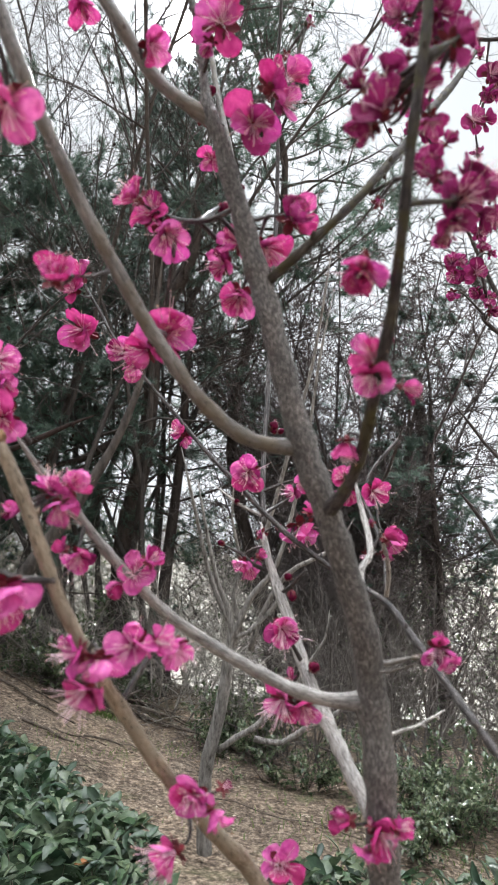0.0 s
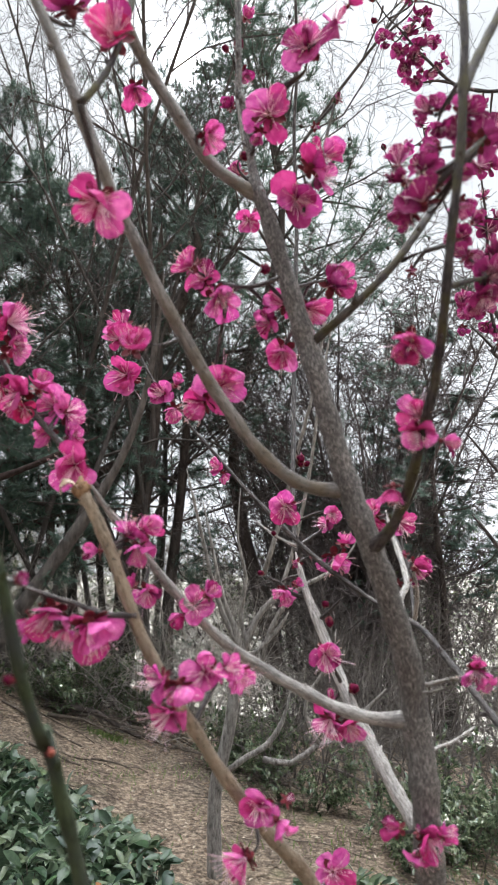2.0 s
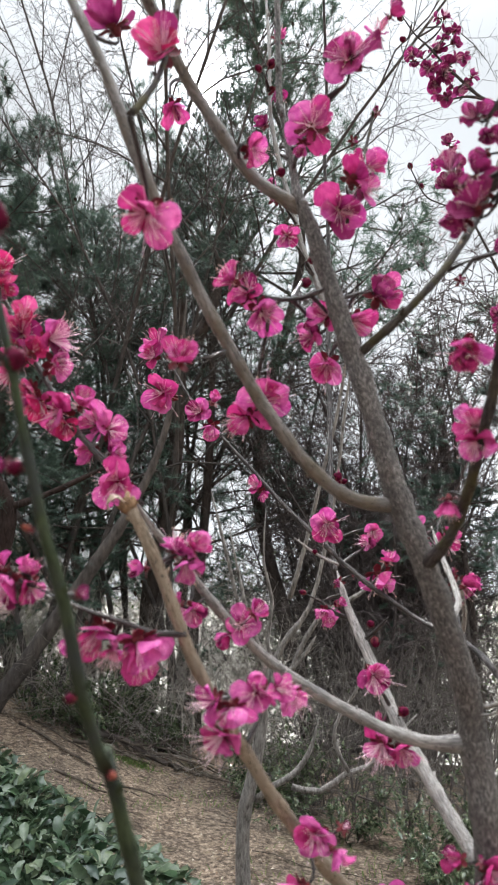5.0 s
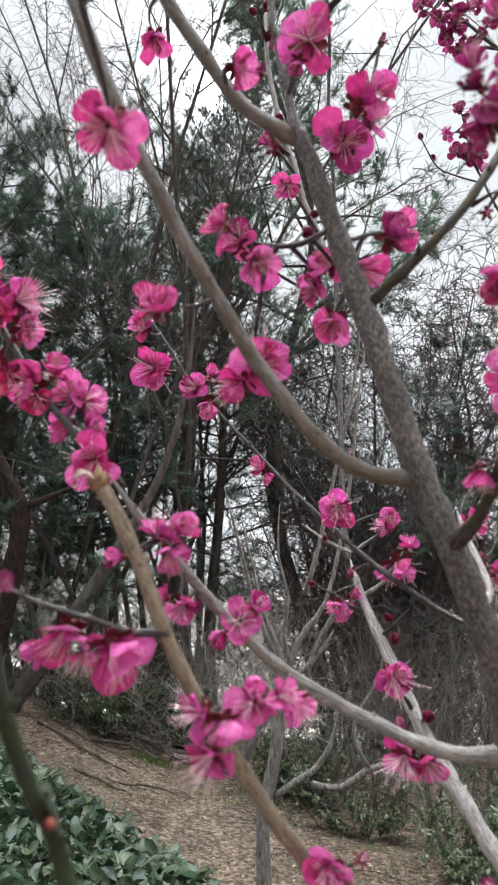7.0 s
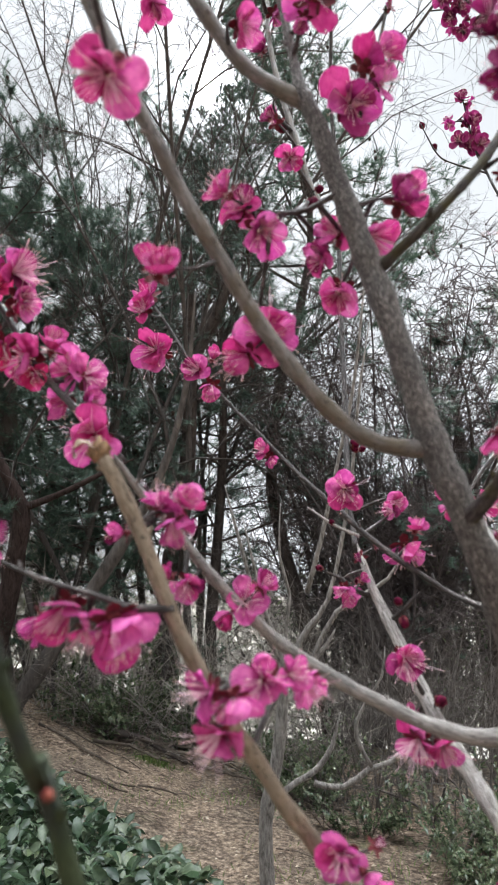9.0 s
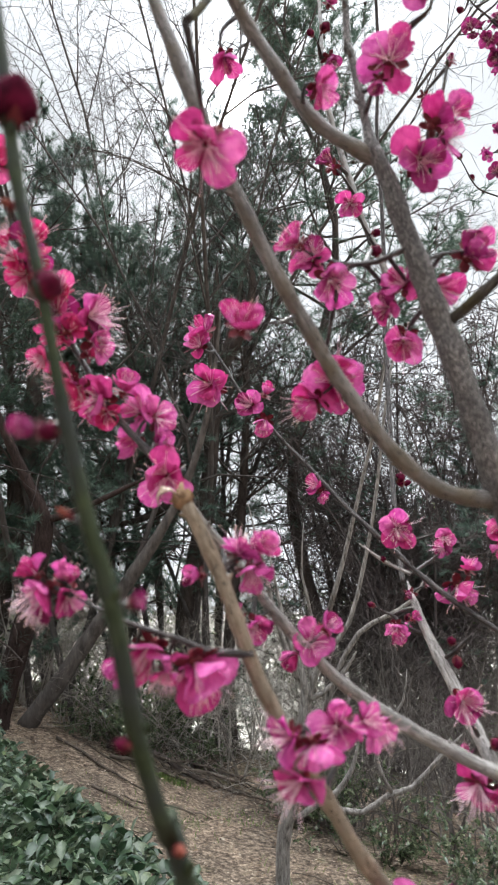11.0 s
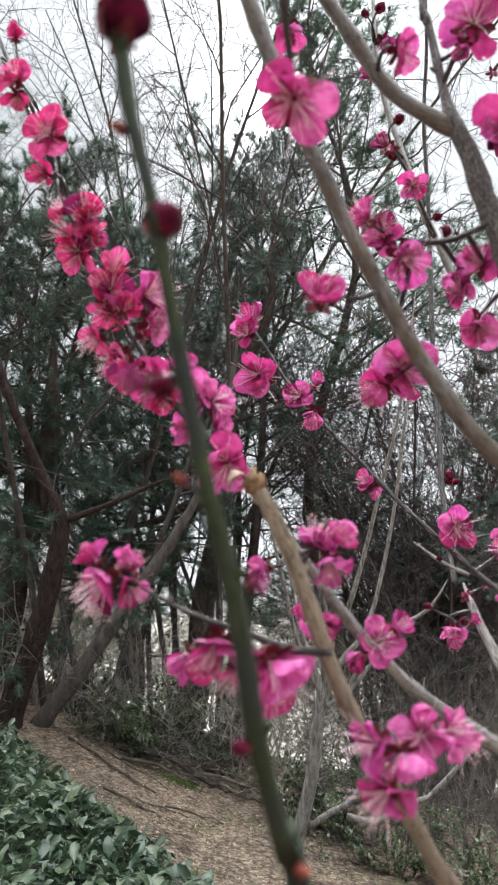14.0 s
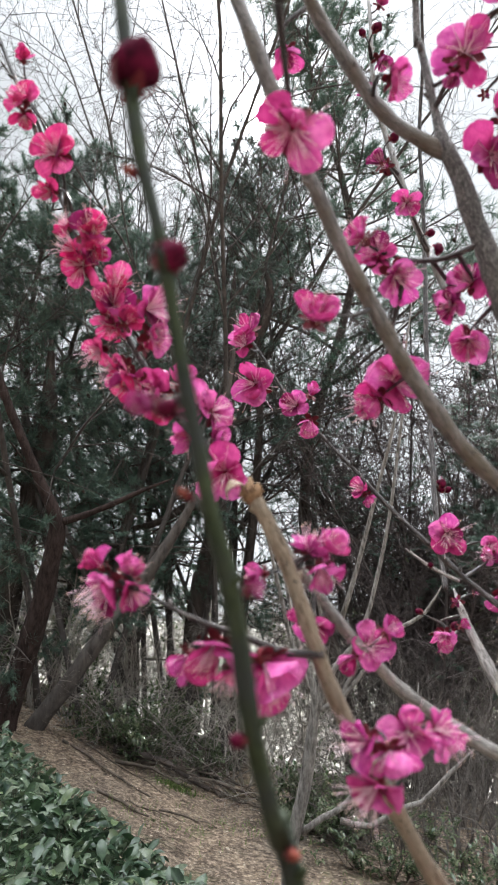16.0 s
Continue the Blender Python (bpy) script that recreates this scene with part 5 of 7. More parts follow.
bloom("cup", -0.1935, 0.3917, 1.6549, 0.72, -0.65, 0.24, 0.0152, "hot")
bloom("open", -0.1892, 0.3900, 1.6199, -0.17, -0.80, -0.57, 0.0249, "hot")
bloom("open", -0.1994, 0.3927, 1.6259, -0.70, -0.66, -0.27, 0.0180, "hot")
bloom("open", -0.2364, 0.3708, 1.7268, -0.45, -0.60, -0.66, 0.0146, "hot")
bloom("open", -0.2285, 0.3802, 1.7118, -0.49, -0.84, 0.25, 0.0148, "hot")
bloom("open", -0.2148, 0.3825, 1.7080, 0.42, -0.90, 0.13, 0.0247, "hot")
bloom("open", -0.2224, 0.3910, 1.6902, -0.24, -0.76, -0.61, 0.0225, "hot")
bloom("open", -0.2026, 0.3930, 1.6677, 0.20, -0.95, -0.22, 0.0272, "hot")
bloom("open", -0.2035, 0.3961, 1.6539, -0.19, -0.39, -0.90, 0.0185, "hot")
bloom("cup", -0.1840, 0.3956, 1.6425, 0.89, -0.44, 0.13, 0.0158, "hot")
bloom("open", -0.1963, 0.3968, 1.6320, -0.55, -0.73, -0.41, 0.0168, "hot")
bloom("open", -0.2462, 0.3492, 1.7714, -0.34, -0.94, 0.08, 0.0178, "hot")
bloom("cup", -0.2493, 0.3530, 1.7980, 0.03, -0.36, 0.93, 0.0110, "hot")
bloom("open", -0.1717, 0.3950, 1.6055, 0.29, -0.62, -0.73, 0.0148, "hot")
bloom("fringed", -0.1722, 0.3178, 1.5112, -0.66, -0.45, -0.58, 0.0190, "pink")
bloom("cup", -0.1775, 0.3168, 1.5160, -0.72, -0.25, 0.60, 0.0125, "pink")
bloom("cup", -0.1672, 0.3225, 1.5128, 0.35, -0.60, 0.45, 0.0150, "pink")
bloom("open", -0.1640, 0.3210, 1.5062, 0.70, -0.35, -0.60, 0.0160, "pink")
bloom("fringed", -0.1745, 0.3203, 1.5042, -0.50, -0.30, -0.82, 0.0132, "pink")
bloom("bud", -0.1288, 0.1638, 1.6204, 0.46, -0.74, 0.49, 0.0148, "hot")
bloom("bud", -0.1198, 0.1671, 1.5745, 0.69, -0.72, 0.08, 0.0101, "hot")
bloom("leafbud", -0.1292, 0.1657, 1.5945, -0.81, -0.49, 0.34, 0.0041, "hot")
bloom("cup", -0.1245, 0.1769, 1.5438, -0.75, -0.67, -0.02, 0.0079, "deep")
bloom("bud", -0.1213, 0.1754, 1.5427, -0.50, -0.85, -0.19, 0.0077, "hot")
bloom("leafbud", -0.1166, 0.1761, 1.5237, -0.72, -0.52, 0.46, 0.0037, "hot")
bloom("cup", -0.1040, 0.1881, 1.5043, 0.73, -0.66, 0.18, 0.0049, "deep")
bloom("bud", -0.1064, 0.1899, 1.4730, -0.84, -0.48, 0.24, 0.0048, "hot")
bloom("leafbud", -0.0952, 0.1998, 1.4484, 0.59, -0.80, 0.12, 0.0053, "hot")
bloom("spent", -0.0346, 0.4939, 1.8163, -0.35, -0.81, -0.47, 0.0184, "hot")
bloom("bud", -0.0283, 0.4897, 1.8375, 0.69, -0.72, 0.08, 0.0104, "hot")
bloom("spent", -0.0185, 0.5196, 1.8015, -0.22, -0.97, -0.06, 0.0183, "hot")
bloom("bud", -0.0058, 0.4895, 1.7588, 0.77, -0.62, -0.16, 0.0092, "hot")
bloom("bud", -0.0450, 0.5385, 1.9756, -0.61, -0.79, 0.11, 0.0102, "hot")
bloom("bud", -0.0320, 0.5387, 1.9802, 0.64, -0.63, 0.44, 0.0121, "hot")
bloom("open", 0.0842, 0.2804, 1.7324, 0.37, -0.93, 0.05, 0.0186, "deep")
bloom("open", 0.0818, 0.2863, 1.7261, -0.51, -0.61, -0.60, 0.0151, "deep")
bloom("open", 0.0880, 0.2819, 1.7213, 0.77, -0.59, -0.24, 0.0149, "deep")
bloom("open", 0.0836, 0.2877, 1.7161, 0.00, -0.26, -0.97, 0.0131, "deep")
bloom("open", 0.0946, 0.2926, 1.7170, 0.77, -0.31, -0.56, 0.0123, "deep")
bloom("open", 0.0706, 0.3079, 1.7522, -0.68, -0.71, 0.17, 0.0142, "deep")
bloom("open", 0.0779, 0.3076, 1.7540, 0.14, -0.89, 0.43, 0.0125, "deep")
bloom("open", 0.0768, 0.3049, 1.7375, 0.00, -0.51, -0.86, 0.0113, "deep")
bloom("cup", 0.0743, 0.3017, 1.7246, -0.98, -0.10, -0.14, 0.0106, "deep")
bloom("open", 0.0831, 0.2966, 1.6891, 0.15, -0.31, -0.94, 0.0144, "deep")
bloom("open", 0.0849, 0.3084, 1.6766, -0.44, -0.86, -0.27, 0.0153, "deep")
bloom("cup", 0.0951, 0.3166, 1.6901, 0.42, -0.66, 0.62, 0.0098, "deep")
bloom("open", 0.0991, 0.2904, 1.6610, 0.64, -0.51, 0.57, 0.0159, "deep")
bloom("open", 0.1061, 0.2915, 1.6536, 0.81, -0.44, -0.39, 0.0144, "deep")
bloom("open", 0.0880, 0.2913, 1.6549, -0.62, -0.68, 0.38, 0.0124, "deep")
bloom("cup", 0.0881, 0.2987, 1.6379, -0.21, -0.08, -0.97, 0.0106, "deep")
bloom("cup", 0.0466, 0.2750, 1.6987, -0.24, -0.36, 0.90, 0.0139, "deep")
bloom("spent", 0.0430, 0.2759, 1.6927, -0.91, -0.27, 0.31, 0.0106, "deep")
bloom("spent", 0.0486, 0.2832, 1.6766, -0.55, -0.22, -0.81, 0.0098, "deep")
bloom("open", 0.0633, 0.2808, 1.6935, 0.58, -0.65, 0.49, 0.0127, "deep")
bloom("spent", 0.0661, 0.3395, 1.6713, 0.00, -0.93, -0.38, 0.0115, "deep")
bloom("open", 0.2558, 0.7410, 1.9758, 0.14, -0.98, 0.14, 0.0269, "deep", behind)
bloom("open", 0.2302, 0.7635, 1.8158, -0.39, -0.92, 0.00, 0.0231, "deep", behind)
bloom("open", 0.2590, 0.7653, 1.8031, 0.24, -0.96, -0.14, 0.0244, "deep", behind)
bloom("open", 0.2379, 0.7660, 1.7980, -0.27, -0.72, -0.64, 0.0167, "deep", behind)
bloom("open", 0.2661, 0.7615, 1.8298, 0.42, -0.78, 0.46, 0.0180, "deep", behind)
bloom("open", 0.2623, 0.7590, 1.8476, 0.00, -0.91, -0.41, 0.0192, "deep", behind)
bloom("open", 0.2526, 0.7572, 1.8603, -0.41, -0.87, 0.29, 0.0180, "deep", behind)
bloom("open", 0.2302, 0.7686, 1.7790, -0.39, -0.55, -0.74, 0.0154, "deep", behind)
bloom("open", 0.2764, 0.7715, 1.7587, 0.43, -0.81, -0.40, 0.0167, "deep", behind)
bloom("open", 0.2764, 0.7338, 2.0266, 0.12, -0.96, -0.26, 0.0295, "deep", behind)
bloom("cup", 0.2623, 0.7312, 2.0457, -0.30, -0.82, 0.49, 0.0141, "deep", behind)
bloom("open", 0.2699, 0.7370, 2.0044, 0.00, -0.75, -0.67, 0.0218, "deep", behind)
bloom("bud", 0.1273, 0.7090, 2.1766, -0.66, -0.61, 0.44, 0.0091, "deep", behind)
bloom("bud", 0.1303, 0.7136, 2.1505, -0.78, -0.61, -0.10, 0.0105, "deep", behind)
bloom("open", 0.1405, 0.7168, 2.1324, -0.42, -0.73, -0.54, 0.0167, "deep", behind)
bloom("open", 0.1611, 0.7199, 2.1142, -0.35, -0.86, -0.38, 0.0209, "deep", behind)
bloom("open", 0.1784, 0.7211, 2.1071, 0.10, -0.98, -0.18, 0.0251, "deep", behind)
bloom("open", 0.1720, 0.7157, 2.1374, -0.41, -0.87, 0.27, 0.0195, "deep", behind)
bloom("open", 0.1841, 0.7123, 2.1564, 0.25, -0.84, 0.48, 0.0195, "deep", behind)
bloom("open", 0.1817, 0.7086, 2.1771, 0.13, -0.51, 0.85, 0.0167, "deep", behind)
bloom("open", 0.1930, 0.7143, 2.1446, 0.76, -0.65, 0.00, 0.0181, "deep", behind)
bloom("open", 0.1800, 0.7264, 2.0768, -0.26, -0.33, -0.91, 0.0195, "deep", behind)
bloom("open", 0.1969, 0.7248, 2.0855, 0.60, -0.52, -0.60, 0.0167, "deep", behind)
bloom("open", 0.2140, 0.7215, 2.1037, 0.43, -0.68, 0.59, 0.0167, "deep", behind)
bloom("open", 0.1678, 0.7235, 2.0935, -0.58, -0.59, -0.56, 0.0188, "deep", behind)
bloom("open", 0.1934, 0.7179, 2.1247, 0.76, -0.65, 0.00, 0.0181, "deep", behind)
bloom("open", 0.3046, 1.1612, 2.3127, 0.01, -0.76, 0.64, 0.0301, "deep", behind)
bloom("open", 0.3103, 1.1687, 2.2703, 0.12, -0.98, -0.18, 0.0301, "deep", behind)
bloom("open", 0.2782, 1.1677, 2.2771, -0.57, -0.67, 0.48, 0.0215, "deep", behind)
bloom("open", 0.3171, 1.1762, 2.2278, 0.23, -0.93, -0.29, 0.0344, "deep", behind)
bloom("open", 0.2947, 1.1744, 2.2388, -0.50, -0.85, -0.14, 0.0322, "deep", behind)
bloom("bud", 0.2330, 1.1693, 2.2695, -0.42, -0.68, 0.60, 0.0140, "deep", behind)
bloom("bud", 0.2527, 1.1760, 2.2310, -0.70, -0.63, 0.33, 0.0140, "deep", behind)
bloom("open", 0.3207, 1.1721, 2.2510, 0.80, -0.58, 0.16, 0.0258, "deep", behind)
bloom("open", 0.3352, 1.1784, 2.2148, 0.67, -0.62, -0.40, 0.0322, "deep", behind)
bloom("open", 0.2757, 0.7854, 1.9130, -0.01, -0.96, -0.28, 0.0274, "deep", behind)
bloom("open", 0.2637, 0.7830, 1.9274, -0.68, -0.72, 0.16, 0.0202, "deep", behind)
bloom("open", 0.2883, 0.7821, 1.9313, 0.65, -0.71, 0.26, 0.0188, "deep", behind)
bloom("open", 0.2788, 0.7905, 1.8845, 0.37, -0.67, -0.64, 0.0202, "deep", behind)
bloom("open", 0.2713, 0.7779, 1.9557, -0.26, -0.79, 0.56, 0.0173, "deep", behind)
bloom("open", 0.2859, 0.8079, 1.7864, 0.44, -0.88, -0.16, 0.0188, "deep", behind)
bloom("open", 0.2687, 0.8066, 1.7938, -0.66, -0.57, -0.49, 0.0159, "deep", behind)
bloom("open", 0.2728, 0.7487, 1.9802, 0.94, 0.01, 0.29, 0.0248, "deep", behind)
bloom("open", 0.2376, 0.7521, 1.8114, 0.36, -1.16, -0.31, 0.0147, "deep", behind)
bloom("open", 0.2290, 0.7595, 1.7966, -0.91, -0.87, -0.39, 0.0151, "deep", behind)
bloom("open", 0.2723, 0.7542, 1.8202, 0.63, -0.85, -0.52, 0.0119, "deep", behind)
bloom("open", 0.2696, 0.7574, 1.8551, 0.69, -0.52, 0.55, 0.0135, "purple", behind)
bloom("open", 0.2695, 0.7645, 1.7657, -0.40, -0.90, 0.42, 0.0109, "deep", behind)
bloom("open", 0.2772, 0.7323, 2.0043, 0.08, -0.45, -1.10, 0.0244, "purple", behind)
bloom("open", 0.2839, 0.7438, 2.0042, 0.90, 0.14, -0.28, 0.0146, "purple", behind)
bloom("open", 0.1437, 0.7212, 2.1234, 0.14, 0.12, -1.07, 0.0119, "deep", behind)
bloom("open", 0.1518, 0.7182, 2.1304, -0.64, -0.43, 0.71, 0.0134, "deep", behind)
bloom("open", 0.1848, 0.7217, 2.1225, 0.42, -0.35, 0.85, 0.0210, "deep", behind)
bloom("open", 0.1795, 0.7135, 2.1522, 0.29, -0.48, 0.99, 0.0145, "purple", behind)
bloom("open", 0.1949, 0.7157, 2.1622, 0.95, -0.07, 0.64, 0.0158, "deep", behind)
bloom("open", 0.1719, 0.7121, 2.1774, -0.89, 0.13, 0.37, 0.0146, "deep", behind)
bloom("open", 0.1709, 0.7286, 2.0830, -0.92, 0.07, 0.18, 0.0168, "purple", behind)
bloom("open", 0.1882, 0.7284, 2.0937, -0.45, 0.08, 0.42, 0.0115, "deep", behind)
bloom("open", 0.2070, 0.7207, 2.0935, -0.39, -0.34, -0.59, 0.0115, "deep", behind)
bloom("open", 0.1804, 0.7245, 2.1019, 0.60, -0.17, 0.33, 0.0141, "deep", behind)
bloom("open", 0.2049, 0.7193, 2.1252, 1.30, -0.14, 0.04, 0.0164, "deep", behind)
bloom("open", 0.3173, 1.1687, 2.3024, 0.71, 0.11, -0.31, 0.0240, "purple", behind)
bloom("open", 0.3174, 1.1526, 2.2628, 0.42, -1.24, -0.46, 0.0272, "deep", behind)
bloom("open", 0.2784, 1.1613, 2.2610, -0.22, -0.64, -0.74, 0.0190, "purple", behind)
bloom("open", 0.3286, 1.1557, 2.2173, 0.54, -1.17, -0.53, 0.0309, "deep", behind)
bloom("open", 0.3289, 1.1839, 2.2567, 0.85, 0.54, 0.43, 0.0242, "purple", behind)
bloom("open", 0.2496, 0.7849, 1.9170, -1.07, -0.18, -0.53, 0.0136, "deep", behind)
bloom("open", 0.3016, 0.7871, 1.9231, 1.07, 0.02, -0.39, 0.0164, "deep", behind)
bloom("open", 0.2915, 0.7832, 1.8735, 0.84, -0.66, -0.86, 0.0176, "deep", behind)
bloom("open", 0.2793, 0.8146, 1.7925, -0.41, 0.25, 0.48, 0.0149, "deep", behind)
bloom("open", 0.2757, 0.8117, 1.7953, 0.54, 0.34, -0.02, 0.0142, "deep", behind)


# ---- trees and shrubs behind ----
def far_limb(name, rows, mat, owner, label="", sides=9, seed=3):
    rng = random.Random(seed)
    pts = smooth_path(rows, 0.12)
    ms = Mesher()
    ms.tube([Vector(p[:3]) + Vector((rng.uniform(-1, 1), rng.uniform(-1, 1), 0)) * (0.06 * p[3]) for p in pts], [float(p[3]) * rng.uniform(0.93, 1.07) for p in pts], sides, 0, True, 0.06, rng)
    me = ms.mesh(name, [mat])
    me.transform(Matrix.Translation(-owner.location))
    return part(name, me, owner, label)


def grow(ms, rng, start, way, length, radius, level, shape, tips, finer=None, lift=0.05, least=0.0013):
    """A bare, softly bowed branch with its side branches. shape: per level (side branches, length ratio, angle, wander, sides of the tube).
    finer: where the side branches go, if not into ms. lift: how much the wood turns upwards. least: the thinnest twig."""
    kids, ratio, angle, wander, sides = shape[level]
    n = (7, 5, 4, 3)[min(level, 3)] if level < len(shape) - 1 else len(shape) - 2
    pts, p, d = [start], Vector(start), Vector(way).normalized()
    bow = Vector((rng.gauss(0, wander), rng.gauss(0, wander), rng.gauss(0, wander))) * 0.7
    for i in range(n):
        d = (d + bow + Vector((rng.gauss(0, wander), rng.gauss(0, wander), rng.gauss(0, wander))) * 0.75 + Vector((0, 0, lift))).normalized()
        p = p + d * (length / n)
        pts.append(p.copy())
    ms.tube(pts, [radius * (1 - 0.75 * i / n) for i in range(n + 1)], sides, 0, False)
    if level == len(shape) - 1:
        tips.append((pts[-1], d))
        tips.append((pts[1], d))
        return
    for k in range(kids):
        s = (0.22 + 0.78 * (k + rng.random()) / kids) * n
        i = min(int(s), n - 1)
        at = pts[i].lerp(pts[i + 1], s - i)
        axis = (pts[i + 1] - pts[i]).normalized()
        a = rng.uniform(0, 2 * math.pi)
        o = axis.orthogonal().normalized()
        side = o * math.cos(a) + axis.cross(o) * math.sin(a)
        t = radians(angle * rng.uniform(0.6, 1.4))
        grow(finer or ms, rng, at, axis * math.cos(t) + side * math.sin(t), length * ratio * rng.uniform(0.5, 1.25) * (1.1 - 0.4 * s / n), max(radius * (1 - 0.65 * s / n) * 0.6, least), level + 1, shape, tips, None, lift, least)


def shrub_meshes(seed, height, stems, shape, mat, spread=0.45):
    """Each stem of a shrub, its twigs in one mesh, and the twigs' tips."""
    rng, tips, wood, twigs = random.Random(seed), [], [], Mesher()
    for _ in range(stems):
        ms = Mesher()
        a, r = rng.uniform(0, 6.28), rng.uniform(0, 0.25)
        lean = rng.uniform(0.05, spread)
        grow(ms, rng, Vector((math.cos(a) * r, math.sin(a) * r, -0.05)), Vector((math.cos(a) * lean, math.sin(a) * lean, 1)), height * rng.uniform(0.6, 1.1), rng.uniform(0.008, 0.016), 0, shape, tips, twigs)
        wood.append(ms.mesh("stem", [mat]))
    return wood, twigs.mesh("twig_tangle", [mat]), tips


def set_woody(name, wood, twigs, m, label, category, group):
    ob = new(name)
    ob.matrix_basis = m
    for me in wood:
        part("stem", me, ob)
    tagged(part("twig_tangle", twigs, ob, "fine leafless twigs"), kind="stuff")
    return tagged(ob, label, category, group)


def needles(ms, rng, tip, way, count, length, width, mat=0):
    """A bottle-brush of short needles round the end of a twig."""
    for _ in range(count):
        d = (way * rng.uniform(0.1, 1.0) + Vector((rng.gauss(0, 0.6), rng.gauss(0, 0.6), rng.gauss(0, 0.5) + 0.12))).normalized()
        o = d.orthogonal().normalized() * width
        base = tip - way * rng.uniform(0, 0.15)
        ms.add([base - o, base + o, base + d * (length * rng.uniform(0.6, 1.2))], [(0, 1, 2)], mat)


def pine_crown(seed, height, low, reach, limbs, thick, lean=(0, 0), dense=1.0, rise=0.35, taper=0.7, bare=0.0):
    """Trunk, limbs with cones, and needle tufts of a pine, from the foot at the origin. rise: how steeply the upper limbs stand,
    taper: how much shorter they are at the top, bare: the share of twigs without needles."""
    rng = random.Random(seed)
    trunk, boughs, crown = Mesher(), Mesher(), Mesher()
    n = 14
    pts = [Vector((lean[0] * (i / n) ** 1.3 * height + 0.025 * height * math.sin(i * 0.8 + seed), lean[1] * (i / n) * height + 0.02 * height * math.cos(i * 0.6 + seed), height * i / n - 0.1)) for i in range(n + 1)]
    trunk.tube(pts, [thick * (1 - 0.9 * i / n) for i in range(n + 1)], 10, 0, True, 0.08, rng)
    for k in range(limbs):
        s = low + (1 - low) * ((k + rng.random()) / limbs) ** 0.9
        i = min(int(s * n), n - 1)
        at = pts[i].lerp(pts[i + 1], s * n - i)
        a = k * 2.4 + rng.uniform(-0.5, 0.5)
        q = (s - low) / (1 - low)
        ln = reach * (1.0 - taper * q) * rng.uniform(0.5, 1.2)
        tips = []
        grow(boughs, rng, at, Vector((math.cos(a), math.sin(a), rng.uniform(-0.1, 0.15) + rise * q)), ln, thick * 0.24 * (1.1 - 0.6 * q), 0, [(8, 0.40, 52, 0.13, 4), (5, 0.5, 48, 0.18, 3), (0, 0, 0, 0.16, 3)], tips, None, 0.04)
        for tip, d in rng.sample(tips, 2):
            ln, fat = rng.uniform(0.04, 0.06), rng.uniform(0.016, 0.022)
            hang = Vector((rng.gauss(0, 0.3), rng.gauss(0, 0.3), -1)).normalized()
            boughs.tube([tip, tip + hang * ln * 0.25, tip + hang * ln * 0.6, tip + hang * ln], [fat * 0.5, fat, fat * 0.85, fat * 0.2], 6, 1, True, 0.12, rng)
        for tip, d in tips:
            if rng.random() >= bare:
                needles(crown, rng, tip, d, int(23 * dense + rng.random()), 0.12, 0.0036)
    return trunk.mesh("trunk", [PINE_BARK]), boughs.mesh("limb_wood", [PINE_BARK, CONE]), crown.mesh("needle_crown", [NEEDLES], False)


def stand(azimuth, away, top=None, height=1.0):
    """The foot of a tree that many degrees to the right of straight ahead, at that distance, and the scale that lifts its top that many degrees above the eye."""
    x, y = math.sin(radians(azimuth)) * away, math.cos(radians(azimuth)) * away
    z = ground_z(x, y)
    return x, y, z, (1.5 + away * math.tan(radians(top)) - z) / height if top is not None else 1.0


def crest(meshes):
    """How high the meshes reach, but for their few highest twigs."""
    heights = sorted(v.co.z for me in meshes for v in me.vertices)
    return heights[int(0.985 * (len(heights) - 1))]


def set_pine(meshes, azimuth, away, top, turn, label):
    tree = new("pine_tree")
    x, y, z, scale = stand(azimuth, away, top, crest(meshes))
    tree.matrix_basis = pose(x, y, z - 0.05, 0, 0, turn) @ Matrix.Scale(scale, 4)
    tagged(tree, label, "tree", "pines behind the bank")
    for name, me in zip(("trunk", "limb_wood", "needle_crown"), meshes):
        ob = part(name, me, tree, {"needle_crown": "dark green needles", "limb_wood": "crooked limbs with small dark cones"}.get(name, ""))
        if name != "trunk":
            tagged(ob, kind="stuff")
    return tree


OPEN_PINE, DENSE_PINE, LAYERED_PINE, TALL_PINE = (pine_crown(11, 8.0, 0.22, 2.6, 44, 0.085, (0.05, 0), 1.25, 0.8, 0.55, 0.2), pine_crown(51, 7.0, 0.14, 2.5, 46, 0.09, (0.03, -0.02), 1.25, 0.4, 0.6),
                                                  pine_crown(37, 8.0, 0.24, 2.7, 20, 0.08, (0.03, 0.02), 3.2, 0.05, 0.6), pine_crown(23, 9.5, 0.42, 2.0, 44, 0.085, (-0.03, 0.02), 0.8, 0.9, 0.6, 0.25))
